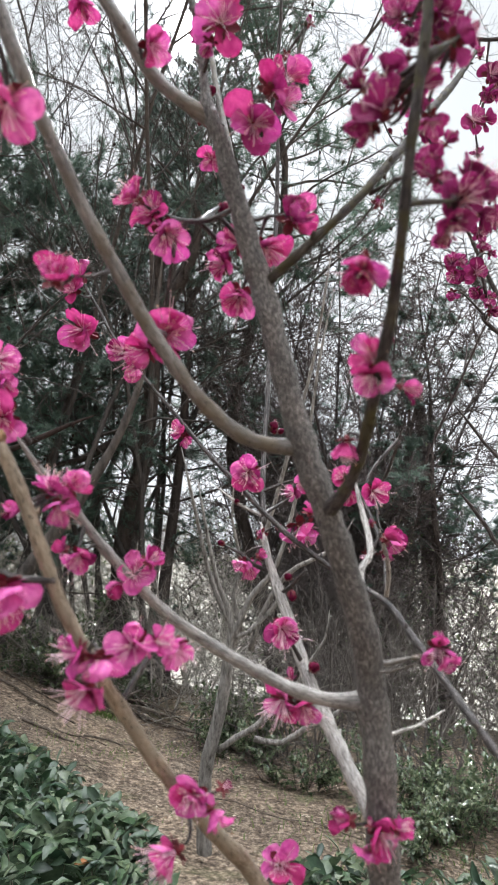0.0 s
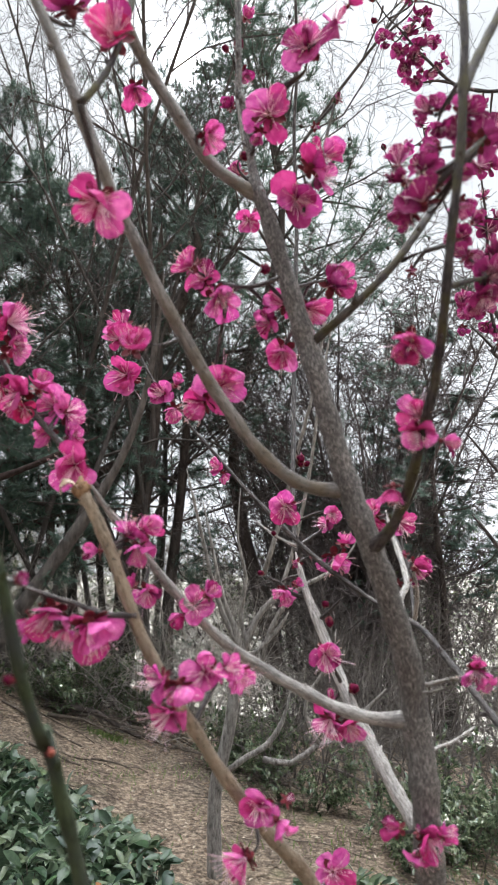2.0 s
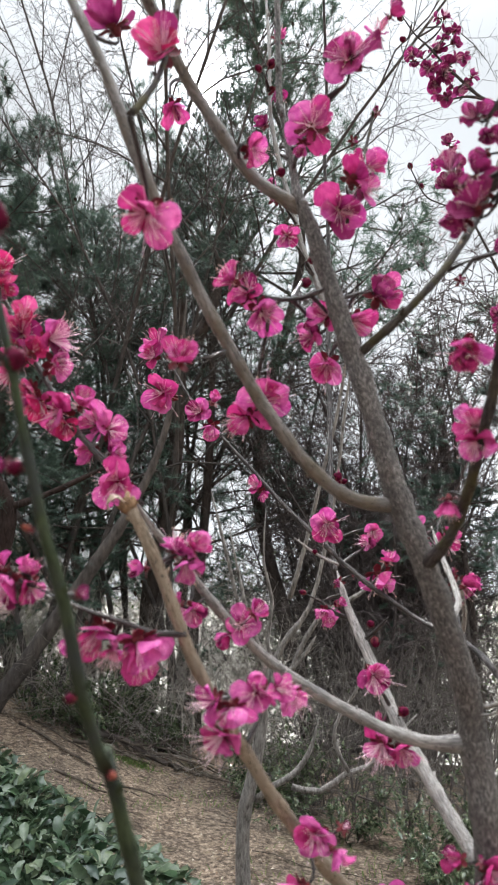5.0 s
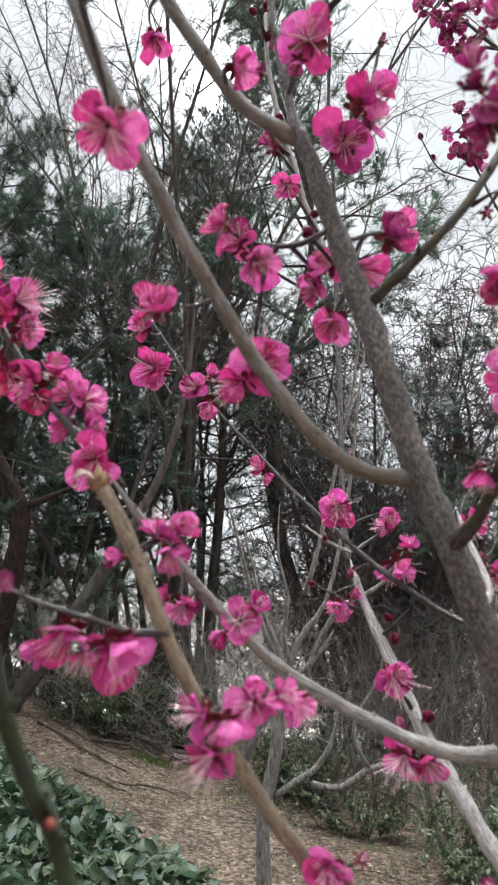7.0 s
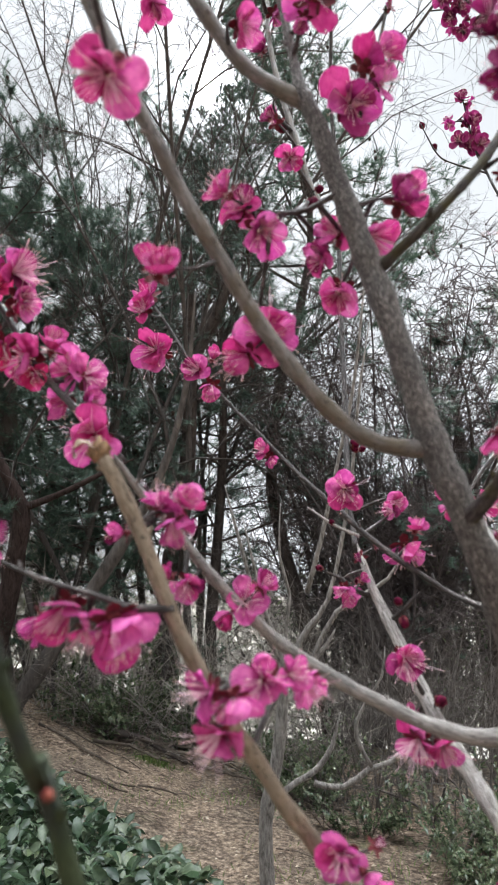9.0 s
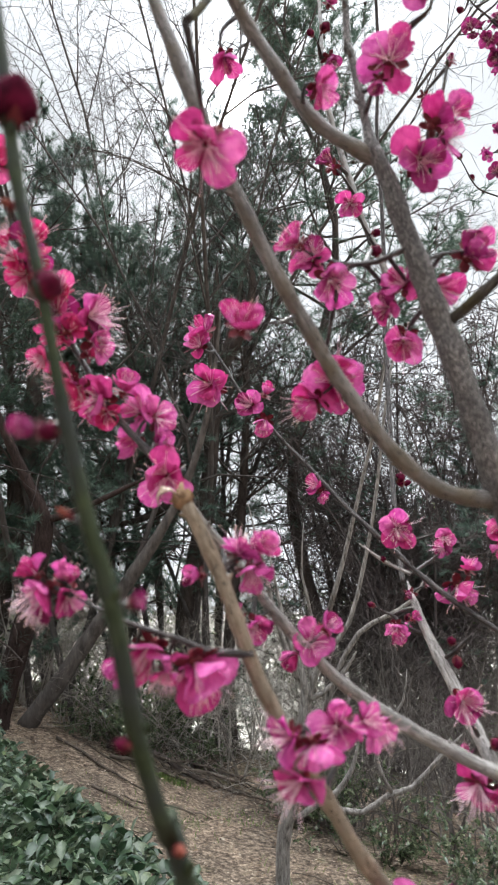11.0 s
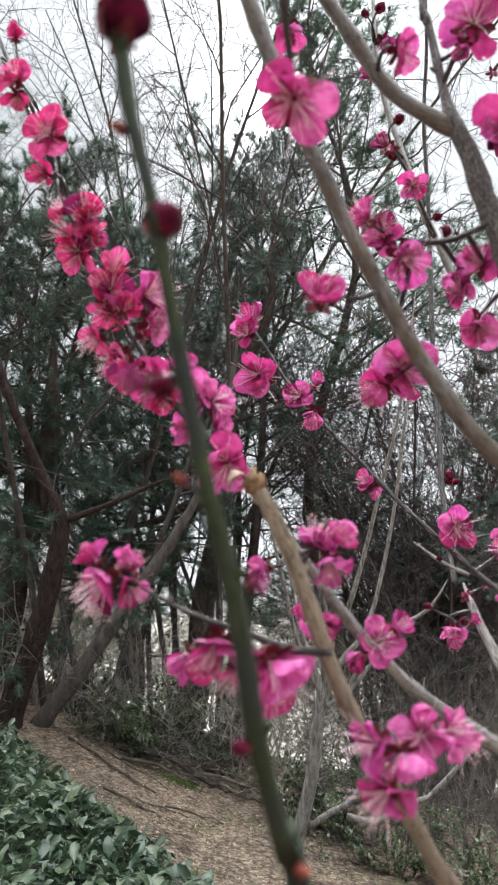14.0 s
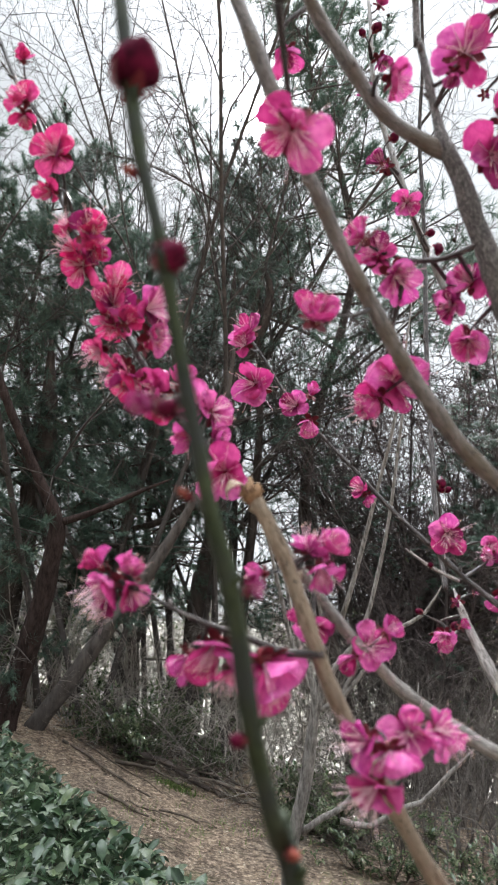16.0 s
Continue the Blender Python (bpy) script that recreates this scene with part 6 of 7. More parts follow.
for meshes, azimuth, away, top, turn, label in (
        (DENSE_PINE, -24.5, 8.6, 34, 100, "dense dark green pine tree beside bare trees"), (DENSE_PINE, -30.0, 8.0, 32, 330, "dense dark green pine tree beside bare trees"),
        (DENSE_PINE, -19.5, 9.4, 30, 200, "dense dark green pine tree beside bare trees"), (DENSE_PINE, -15.5, 8.7, 27.5, 20, "dense dark green pine tree in the thicket"),
        (OPEN_PINE, -6.0, 8.8, 38, 75, "broad open pine tree with crooked limbs"), (TALL_PINE, 0.6, 9.6, 46, 140, "tall thin pine tree against the white sky"), (OPEN_PINE, -10.5, 10.6, 37, 20, "broad open pine tree with crooked limbs"),
        (LAYERED_PINE, 14.6, 9.4, 22.0, 40, "pine tree with flat layered dark boughs"), (LAYERED_PINE, 26.0, 10.5, 16.0, 160, "low pine tree with flat layered dark boughs")):
    set_pine(meshes, azimuth, away, top, turn, label)

BARE = []
for seed, height, stems, shape, mat in ((5, 6.5, 3, [(13, 0.29, 42, 0.08, 5), (9, 0.50, 52, 0.19, 3), (7, 0.5, 56, 0.25, 3), (0, 0, 0, 0.28, 3)], BARE_BARK), (14, 7.0, 3, [(13, 0.30, 48, 0.09, 5), (9, 0.50, 54, 0.2, 3), (7, 0.5, 56, 0.25, 3), (0, 0, 0, 0.28, 3)], BARE_BARK),
                                        (9, 4.5, 6, [(13, 0.33, 46, 0.09, 5), (9, 0.45, 50, 0.2, 3), (6, 0.5, 56, 0.24, 3), (0, 0, 0, 0.2, 3)], BROWN_BARK)):
    rng, wood, twigs, tips = random.Random(seed), [], Mesher(), []
    for k in range(stems):
        ms = Mesher()
        a = 6.28 * k / stems + rng.uniform(-0.5, 0.5)
        grow(ms, rng, Vector((rng.uniform(-0.15, 0.15), rng.uniform(-0.15, 0.15), -0.1)), Vector((0.28 * math.cos(a), 0.28 * math.sin(a), 1)), height * rng.uniform(0.75, 1.0), 0.023, 0, shape, tips, twigs, 0.025, 0.0048 if mat is BROWN_BARK else 0.0018)
        wood.append(ms.mesh("stem", [mat]))
    BARE.append((wood, twigs.mesh("twig_tangle", [mat])))
for k, azimuth, away, top, turn, label in (
        (0, -20.5, 8.2, 49, 10, "leafless deciduous tree with fine curved twigs"), (0, -17.0, 7.9, 48, 190, "leafless deciduous tree with fine curved twigs"), (0, -12.5, 8.5, 46, 330, "leafless deciduous tree with fine curved twigs"), (1, -15.0, 9.6, 47, 80, "leafless deciduous tree with fine curved twigs"), (1, -7.5, 8.3, 42, 250, "leafless deciduous tree with fine curved twigs"), (1, -11.0, 9.4, 46, 140, "leafless deciduous tree with fine curved twigs"),
        (0, -26.0, 9.6, 45, 220, "leafless deciduous tree with fine curved twigs"), (1, -8.0, 10.6, 41, 300, "leafless deciduous tree with fine curved twigs"), (0, 4.0, 12.5, 26, 60, "leafless deciduous tree with fine curved twigs"),
        (2, 3.0, 10.0, 15, 15, "bushy leafless tree with dense brown twigs"), (2, 6.0, 10.4, 22.0, 120, "bushy leafless tree with dense brown twigs"), (2, 7.5, 8.9, 17.0, 70, "bushy leafless tree with dense brown twigs"), (2, 9.5, 11.0, 22.0, 200, "bushy leafless tree with dense brown twigs"),
        (2, 8.2, 10.2, 21.0, 310, "bushy leafless tree with dense brown twigs"),
        (2, 10.6, 10.2, 18.5, 45, "bushy leafless tree with dense brown twigs")):
    x, y, z, scale = stand(azimuth, away, top, crest(BARE[k][0] + [BARE[k][1]]))
    set_woody("bare_tree", *BARE[k], pose(x, y, z, 0, 0, turn) @ Matrix.Scale(scale, 4), label, "tree", "bare trees behind the bank")

# the first two carry the bark lightened as if sunlit, for the left side
SHRUBS = [shrub_meshes(seed, 1.6, 9, [(7, 0.6, 50, 0.16, 4), (5, 0.6, 52, 0.2, 3), (2, 0.65, 55, 0.24, 3), (0, 0, 0, 0.24, 3)], bark, 1.1)[:2] for seed, bark in ((41, LIT_TWIG_BARK), (42, LIT_TWIG_BARK), (43, TWIG_BARK), (44, TWIG_BARK))]
rng = random.Random(77)
for k, (azimuth, away, scale) in enumerate((
        (-27, 7.4, 0.9), (-22, 8.2, 1.0), (-18.5, 7.9, 0.75), (-15, 7.6, 0.75), (-12, 7.9, 0.85), (-9, 7.6, 0.8), (-6, 7.3, 0.8), (-3.5, 7.6, 0.95), (-16, 8.8, 1.0), (-5, 8.8, 1.0),
        (-1, 6.9, 0.8), (2, 6.5, 0.85), (5, 6.3, 0.85), (8, 6.2, 0.9), (11, 6.1, 0.9), (14, 6.0, 0.9), (17, 6.0, 0.65), (20.5, 6.2, 0.5), (4, 7.8, 1.1), (10, 7.8, 1.2), (15, 8.0, 1.2), (20.5, 8.4, 0.55))):
    x, y, z, _ = stand(azimuth, away)
    set_woody("bare_shrub", *SHRUBS[k % 2 + (2 if azimuth > 1 else 0)], pose(x, y, z, 0, 0, rng.uniform(0, 360)) @ Matrix.Scale(scale * rng.uniform(0.9, 1.1), 4), "tangled leafless shrub with thin dark brown twigs" if azimuth > 1 else "tangled leafless shrub with thin pale grey twigs", "shrub", "thicket above the bank")


def leaf(ms, rng, at, way, up, length, width, mat=0, rows=((0.0, 0.05, 0), (0.3, 0.85, 0.02), (0.62, 0.9, 0.0), (0.86, 0.5, -0.04), (1.0, 0.03, -0.1))):
    """A pointed oval leaf, folded along its midrib."""
    way = way.normalized()
    side = way.cross(up)
    if side.length < 1e-3:
        side = way.orthogonal()
    side.normalize()
    nrm = side.cross(way)
    fold = rng.uniform(0.1, 0.3) * width
    vs = []
    for s, w, b in rows:
        c = at + way * (length * s) + nrm * (b * length)
        vs += [c - side * (width * 0.5 * w) + nrm * fold * w, c, c + side * (width * 0.5 * w) + nrm * fold * w]
    ms.add(vs, [(3 * i + j, 3 * i + 1 + j, 3 * i + 4 + j, 3 * i + 3 + j) for i in range(len(rows) - 1) for j in range(2)], mat)


EVERGREEN = []
for seed in (61, 62):
    wood, twigs, tips = shrub_meshes(seed, 0.9, 8, [(6, 0.55, 40, 0.12, 4), (4, 0.55, 45, 0.15, 3), (0, 0, 0, 0.15, 3)], DEAD_WOOD)
    lm, rng = Mesher(), random.Random(seed)
    for tip, d in tips:
        for _ in range(5):
            w = (d + Vector((rng.gauss(0, 0.7), rng.gauss(0, 0.7), rng.gauss(0, 0.5)))).normalized()
            leaf(lm, rng, tip - d * rng.uniform(0, 0.12), w, Vector((0, 0, 1)), rng.uniform(0.05, 0.08), rng.uniform(0.022, 0.035), 0, ((0.0, 0.08, 0), (0.45, 1.0, 0.02), (1.0, 0.04, -0.06)))
    EVERGREEN.append((wood, twigs, lm.mesh("foliage", [SHRUB_LEAF])))
for k, x, y, turn, scale in ((0, -3.52, 7.96, 10, 1.10), (1, -2.89, 8.43, 90, 0.80), (0, -2.06, 8.41, 170, 0.80), (1, -1.16, 8.19, 250, 0.90), (1, 1.12, 5.45, 20, 0.70), (0, 1.00, 4.72, 75, 0.60), (1, 1.27, 4.82, 190, 0.70), (0, 1.48, 5.35, 60, 0.80), (1, 1.75, 5.25, 130, 0.90), (0, -0.13, 6.85, 30, 0.70), (1, -1.28, 7.35, 80, 0.50), (0, -1.64, 7.11, 10, 0.55), (1, -2.08, 7.17, 40, 0.50), (0, 0.35, 5.65, 140, 0.62), (1, -0.06, 6.46, 200, 0.70), (0, 0.27, 6.48, 40, 0.80), (1, -1.90, 7.47, 10, 1.10)):
    ob = set_woody("evergreen_shrub", *EVERGREEN[k][:2], pose(x, y, ground_z(x, y) - 0.26 * scale, 0, 0, turn) @ Matrix.Scale(scale, 4), "low evergreen shrub with small glossy dark leaves", "shrub", "evergreens on the bank")
    tagged(part("foliage", EVERGREEN[k][2], ob, "glossy dark green leaves"), kind="stuff")

def build_brushwood():
    """The low wood behind: a wide belt of thin bowed stems with a few dark leaves, reaching unevenly up to the trees' crowns."""
    rng, wood, green = random.Random(91), Mesher(), Mesher()
    for k in range(6600):
        azimuth, away = rng.uniform(-31, 26) if k < 5200 else rng.uniform(4, 13), rng.uniform(9.6, 13.5)
        if -17 < azimuth < -5 and rng.random() < 0.2:
            continue
        x, y, z, _ = stand(azimuth, away)
        high = 1.5 + away * math.tan(radians(4.5 + 4.0 * min(max((azimuth - 5) / 3, 0.0), 1.0) - 1.5 * math.exp(-(((azimuth - 2) / 2.5) ** 2)) + 5.0 * noise.noise(Vector((azimuth * 0.22, away * 0.3, 3.0))) - 4.0 * math.exp(-(((azimuth + 10.5) / 2.0) ** 2)) - 0.9 * max(0.0, azimuth - 12) - 2.5 * max(0.0, azimuth - 16))) - z
        if high < 0.3:
            continue
        p = Vector((x, y, z + rng.uniform(0.0, 0.75) * high))
        d = Vector((rng.gauss(0, 0.7), rng.gauss(0, 0.5), rng.uniform(0.2, 1.0))).normalized()
        ln, bow = rng.uniform(0.5, 1.5), Vector((rng.gauss(0, 0.12), rng.gauss(0, 0.12), rng.gauss(0.02, 0.12)))
        pts = [p]
        for k in range(4):
            d = (d + bow + Vector((rng.gauss(0, 0.12), rng.gauss(0, 0.12), rng.gauss(0, 0.12)))).normalized()
            pts.append(pts[-1] + d * ln / 4)
        # stems on the left take the bark that is coloured as sunlit
        r, hue = rng.choice((0.004, 0.006, 0.011)), 1 if azimuth + rng.uniform(-3, 3) < 0 else 0
        wood.tube(pts, [r * (1 - 0.2 * k) for k in range(5)], 3, hue, False)
        for k in range(1, 4):
            side = (d + Vector((rng.gauss(0, 0.8), rng.gauss(0, 0.8), rng.gauss(0, 0.6)))).normalized()
            wood.tube([pts[k], pts[k] + side * ln * 0.25 + bow * 0.2], [r * 0.5, r * 0.2], 3, hue, False)
        if noise.noise(Vector((x * 0.5, y * 0.5, 7.0))) > -0.05:
            for k in range(3):
                q = pts[rng.randrange(1, 5)]
                leaf(green, rng, q, Vector((rng.gauss(0, 1), rng.gauss(0, 1), rng.gauss(0, 0.6))), Vector((rng.gauss(0, 0.5), rng.gauss(0, 0.5), 1)), rng.uniform(0.06, 0.11), rng.uniform(0.03, 0.05), 0, ((0.0, 0.1, 0), (0.5, 1.0, 0.02), (1.0, 0.05, -0.05)))
    brush = new("brushwood")
    tagged(brush, "dense low woodland of thin brown stems behind the shrubs", "thicket")
    tagged(part("stem_tangle", wood.mesh("stem_tangle", [BROWN_BARK, LIT_TWIG_BARK]), brush), kind="stuff")
    tagged(part("foliage", green.mesh("foliage", [SHRUB_LEAF]), brush, "dark evergreen leaves"), kind="stuff")


build_brushwood()

leaning_pine = new("pine_tree")
leaning_pine.location = (-2.884, 6.504, ground_z(-2.884, 6.504))
tagged(leaning_pine, "reddish-brown crooked pine trunk at the foot of the thicket", "tree")
far_limb("trunk", [(-2.884, 6.504, -0.633, 0.1278), (-2.884, 6.504, 0.117, 0.1278), (-2.884, 6.504, 0.467, 0.1161), (-2.751, 6.426, 0.861, 0.1060), (-2.565, 6.319, 1.403, 0.1010), (-2.456, 6.227, 1.846, 0.0858), (-2.384, 6.149, 2.215, 0.0707), (-2.494, 6.075, 2.485, 0.0505), (-2.639, 5.981, 2.829, 0.0429), (-2.783, 5.887, 3.173, 0.0404), (-2.902, 5.795, 3.517, 0.0379), (-3.044, 5.667, 4.008, 0.0098)], RED_BARK, leaning_pine, "", seed=2)
far_limb("bough", [(-2.384, 6.149, 2.215, 0.0379), (-2.172, 6.155, 2.280, 0.0303), (-1.919, 6.158, 2.375, 0.0252), (-1.614, 6.156, 2.514, 0.0202), (-1.361, 6.159, 2.613, 0.0045)], RED_BARK, leaning_pine, "", seed=3)

grey_trunk = new("tree")
grey_trunk.location = (-2.783, 6.865, ground_z(-2.783, 6.865))
tagged(grey_trunk, "leaning grey tree trunk on the bank", "tree")
far_limb("trunk", [(-2.783, 6.865, -0.810, 0.1047), (-2.783, 6.865, -0.060, 0.1047), (-2.783, 6.865, 0.290, 0.0952), (-2.458, 6.795, 0.729, 0.0820), (-2.189, 6.738, 1.091, 0.0741), (-1.919, 6.681, 1.453, 0.0688), (-1.649, 6.624, 1.815, 0.0635), (-1.432, 6.574, 2.125, 0.0503), (-1.215, 6.512, 2.486, 0.0397), (-1.022, 6.424, 2.951, 0.0317), (-0.880, 6.306, 3.519, 0.0238), (-0.789, 6.172, 4.137, 0.0056)], GREY_BARK, grey_trunk, "", seed=2)

dark_trunk = new("pine_tree")
dark_trunk.location = (-3.922, 8.175, ground_z(-3.922, 8.175))
tagged(dark_trunk, "thick dark pine trunk deep in the thicket", "tree")
far_limb("trunk", [(-3.922, 8.175, -0.726, 0.2186), (-3.922, 8.175, 0.024, 0.2186), (-3.922, 8.175, 0.374, 0.1988), (-3.747, 8.004, 1.187, 0.1859), (-3.544, 7.879, 1.813, 0.1731), (-3.342, 7.769, 2.376, 0.1539), (-3.205, 7.667, 2.876, 0.1282), (-3.097, 7.518, 3.564, 0.1090), (-3.048, 7.320, 4.439, 0.0269)], PINE_BARK, dark_trunk, "", seed=2)

mid_trunk = new("pine_tree")
mid_trunk.location = (-1.679, 8.959, ground_z(-1.679, 8.959))
tagged(mid_trunk, "upright dark pine trunk behind the thicket", "tree")
far_limb("trunk", [(-1.679, 8.959, -1.363, 0.1777), (-1.679, 8.959, -0.613, 0.1777), (-1.679, 8.959, -0.263, 0.1616), (-1.575, 8.757, 0.656, 0.1515), (-1.478, 8.554, 1.575, 0.1347), (-1.295, 8.389, 2.363, 0.1145), (-1.181, 8.233, 3.085, 0.0943), (-1.098, 8.044, 3.938, 0.0741), (-1.048, 7.836, 4.857, 0.0505), (-1.003, 7.703, 5.447, 0.0081)], PINE_BARK, mid_trunk, "", seed=2)
far_limb("bough", [(-1.205, 8.361, 2.363, 0.0875), (-1.421, 8.314, 2.696, 0.0741), (-1.690, 8.324, 2.629, 0.0606), (-2.027, 8.347, 2.463, 0.0404), (-2.565, 8.361, 2.363, 0.0236), (-2.969, 8.357, 2.396, 0.0030)], PINE_BARK, mid_trunk, "", seed=3)
far_limb("bough", [(-1.050, 8.108, 4.163, 0.0741), (-0.815, 8.052, 4.563, 0.0673), (-0.646, 7.996, 4.963, 0.0606), (-0.613, 7.940, 5.363, 0.0404), (-0.815, 7.893, 5.696, 0.0269), (-1.050, 7.855, 5.963, 0.0135), (-1.219, 7.832, 6.129, 0.0020)], PINE_BARK, mid_trunk, "", seed=4)

sapling = new("sapling")
sapling.location = (-0.253, 4.225, ground_z(-0.253, 4.225))
tagged(sapling, "pale forked sapling on the bank", "tree")
far_limb("trunk", [(-0.253, 4.225, -0.920, 0.0423), (-0.253, 4.225, -0.170, 0.0423), (-0.253, 4.225, 0.180, 0.0385), (-0.202, 4.196, 0.387, 0.0369), (-0.147, 4.162, 0.625, 0.0369), (-0.125, 4.138, 0.800, 0.0321), (-0.099, 4.111, 0.990, 0.0240), (-0.119, 4.093, 1.117, 0.0176), (-0.180, 4.071, 1.276, 0.0128), (-0.234, 4.035, 1.530, 0.0096), (-0.292, 3.991, 1.847, 0.0024)], SAPLING_BARK, sapling, "", seed=2)
far_limb("stem", [(-0.119, 4.131, 0.847, 0.0192), (-0.035, 4.095, 1.101, 0.0192), (0.045, 4.078, 1.228, 0.0160), (0.157, 4.057, 1.371, 0.0128), (0.253, 4.013, 1.689, 0.0112), (0.333, 3.959, 2.069, 0.0096), (0.398, 3.897, 2.514, 0.0080), (0.478, 3.843, 2.895, 0.0019)], SAPLING_BARK, sapling, "", seed=3)
far_limb("stem", [(-0.180, 4.205, 0.323, 0.0192), (-0.067, 4.194, 0.403, 0.0176), (0.045, 4.185, 0.466, 0.0160), (0.141, 4.167, 0.593, 0.0128), (0.189, 4.142, 0.768, 0.0024)], SAPLING_BARK, sapling, "", seed=4)
far_limb("stem", [(-0.106, 4.115, 0.958, 0.0160), (-0.003, 4.111, 0.990, 0.0144), (0.125, 4.093, 1.117, 0.0128), (0.189, 4.080, 1.212, 0.0034)], SAPLING_BARK, sapling, "", seed=5)
far_limb("stem", [(0.029, 4.236, 0.382, 0.0176), (0.189, 4.241, 0.358, 0.0160), (0.334, 4.223, 0.450, 0.0160), (0.463, 4.214, 0.492, 0.0144), (0.610, 4.185, 0.641, 0.0128), (0.740, 4.160, 0.771, 0.0029)], SAPLING_BARK, sapling, "", seed=6)
far_limb("stem", [(0.351, 4.220, 0.462, 0.0128), (0.273, 4.188, 0.630, 0.0112), (0.311, 4.160, 0.771, 0.0096), (0.429, 4.127, 0.943, 0.0080), (0.457, 4.093, 1.115, 0.0019)], SAPLING_BARK, sapling, "", seed=7)
far_limb("stem", [(0.011, 4.138, 0.886, 0.0160), (0.072, 4.098, 1.090, 0.0144), (0.204, 4.056, 1.308, 0.0144), (0.350, 4.039, 1.394, 0.0128), (0.495, 4.023, 1.477, 0.0096), (0.594, 3.992, 1.633, 0.0019)], SAPLING_BARK, sapling, "", seed=8)
far_limb("stem", [(-0.042, 4.116, 0.997, 0.0128), (-0.087, 4.080, 1.187, 0.0112), (-0.051, 4.037, 1.407, 0.0096), (-0.096, 3.994, 1.628, 0.0080), (-0.075, 3.939, 1.911, 0.0019)], SAPLING_BARK, sapling, "", seed=9)
far_limb("stem", [(-0.105, 4.284, 1.007, 0.0176), (-0.182, 4.240, 1.163, 0.0144), (-0.242, 4.191, 1.350, 0.0128), (-0.316, 4.104, 1.693, 0.0112), (-0.389, 4.017, 2.037, 0.0024)], SAPLING_BARK, sapling, "", seed=10)
far_limb("stem", [(0.053, 4.413, 1.410, 0.0168), (0.159, 4.348, 1.738, 0.0135), (0.249, 4.280, 2.066, 0.0118), (0.375, 4.186, 2.526, 0.0101), (0.449, 4.103, 2.920, 0.0084), (0.507, 4.017, 3.314, 0.0020)], SAPLING_BARK, sapling, "", seed=11)

right_pine = new("pine_tree")
right_pine.location = (3.077, 11.563, ground_z(3.077, 11.563))
tagged(right_pine, "pine trunk in the thicket with bare lower limbs", "tree")
far_limb("trunk", [(3.077, 11.563, -2.836, 0.1940), (3.077, 11.563, -2.086, 0.1940), (3.077, 11.563, -1.736, 0.1763), (2.945, 11.342, -0.164, 0.1675), (2.830, 11.133, 1.320, 0.1499), (2.742, 10.937, 2.717, 0.1146), (2.654, 10.790, 3.765, 0.0705), (2.619, 10.716, 4.288, 0.0079)], PINE_BARK, right_pine, "", seed=2)



# ---- hedge in front of the bank ----
def hedge_edge(x):
    """How far back the hedge reaches at x."""
    if x < -0.48:
        return 3.15 + 1.25 * (-0.48 - x)
    if x < -0.1:
        return 3.15 - 2.2 * (x + 0.48)
    return min(2.31 + 2.0 * (x + 0.1), 2.9)


def hedge_top(x, y):
    z = 0.42 + 0.09 * max(0.0, -x - 0.5) - 0.10 * min(max(x + 0.3, 0.0), 1.2)
    return z + 0.07 * noise.noise(Vector((x * 2.3, y * 2.3, 2))) - 0.35 * max(0.0, 1 - (hedge_edge(x) - y) / 0.2) ** 2


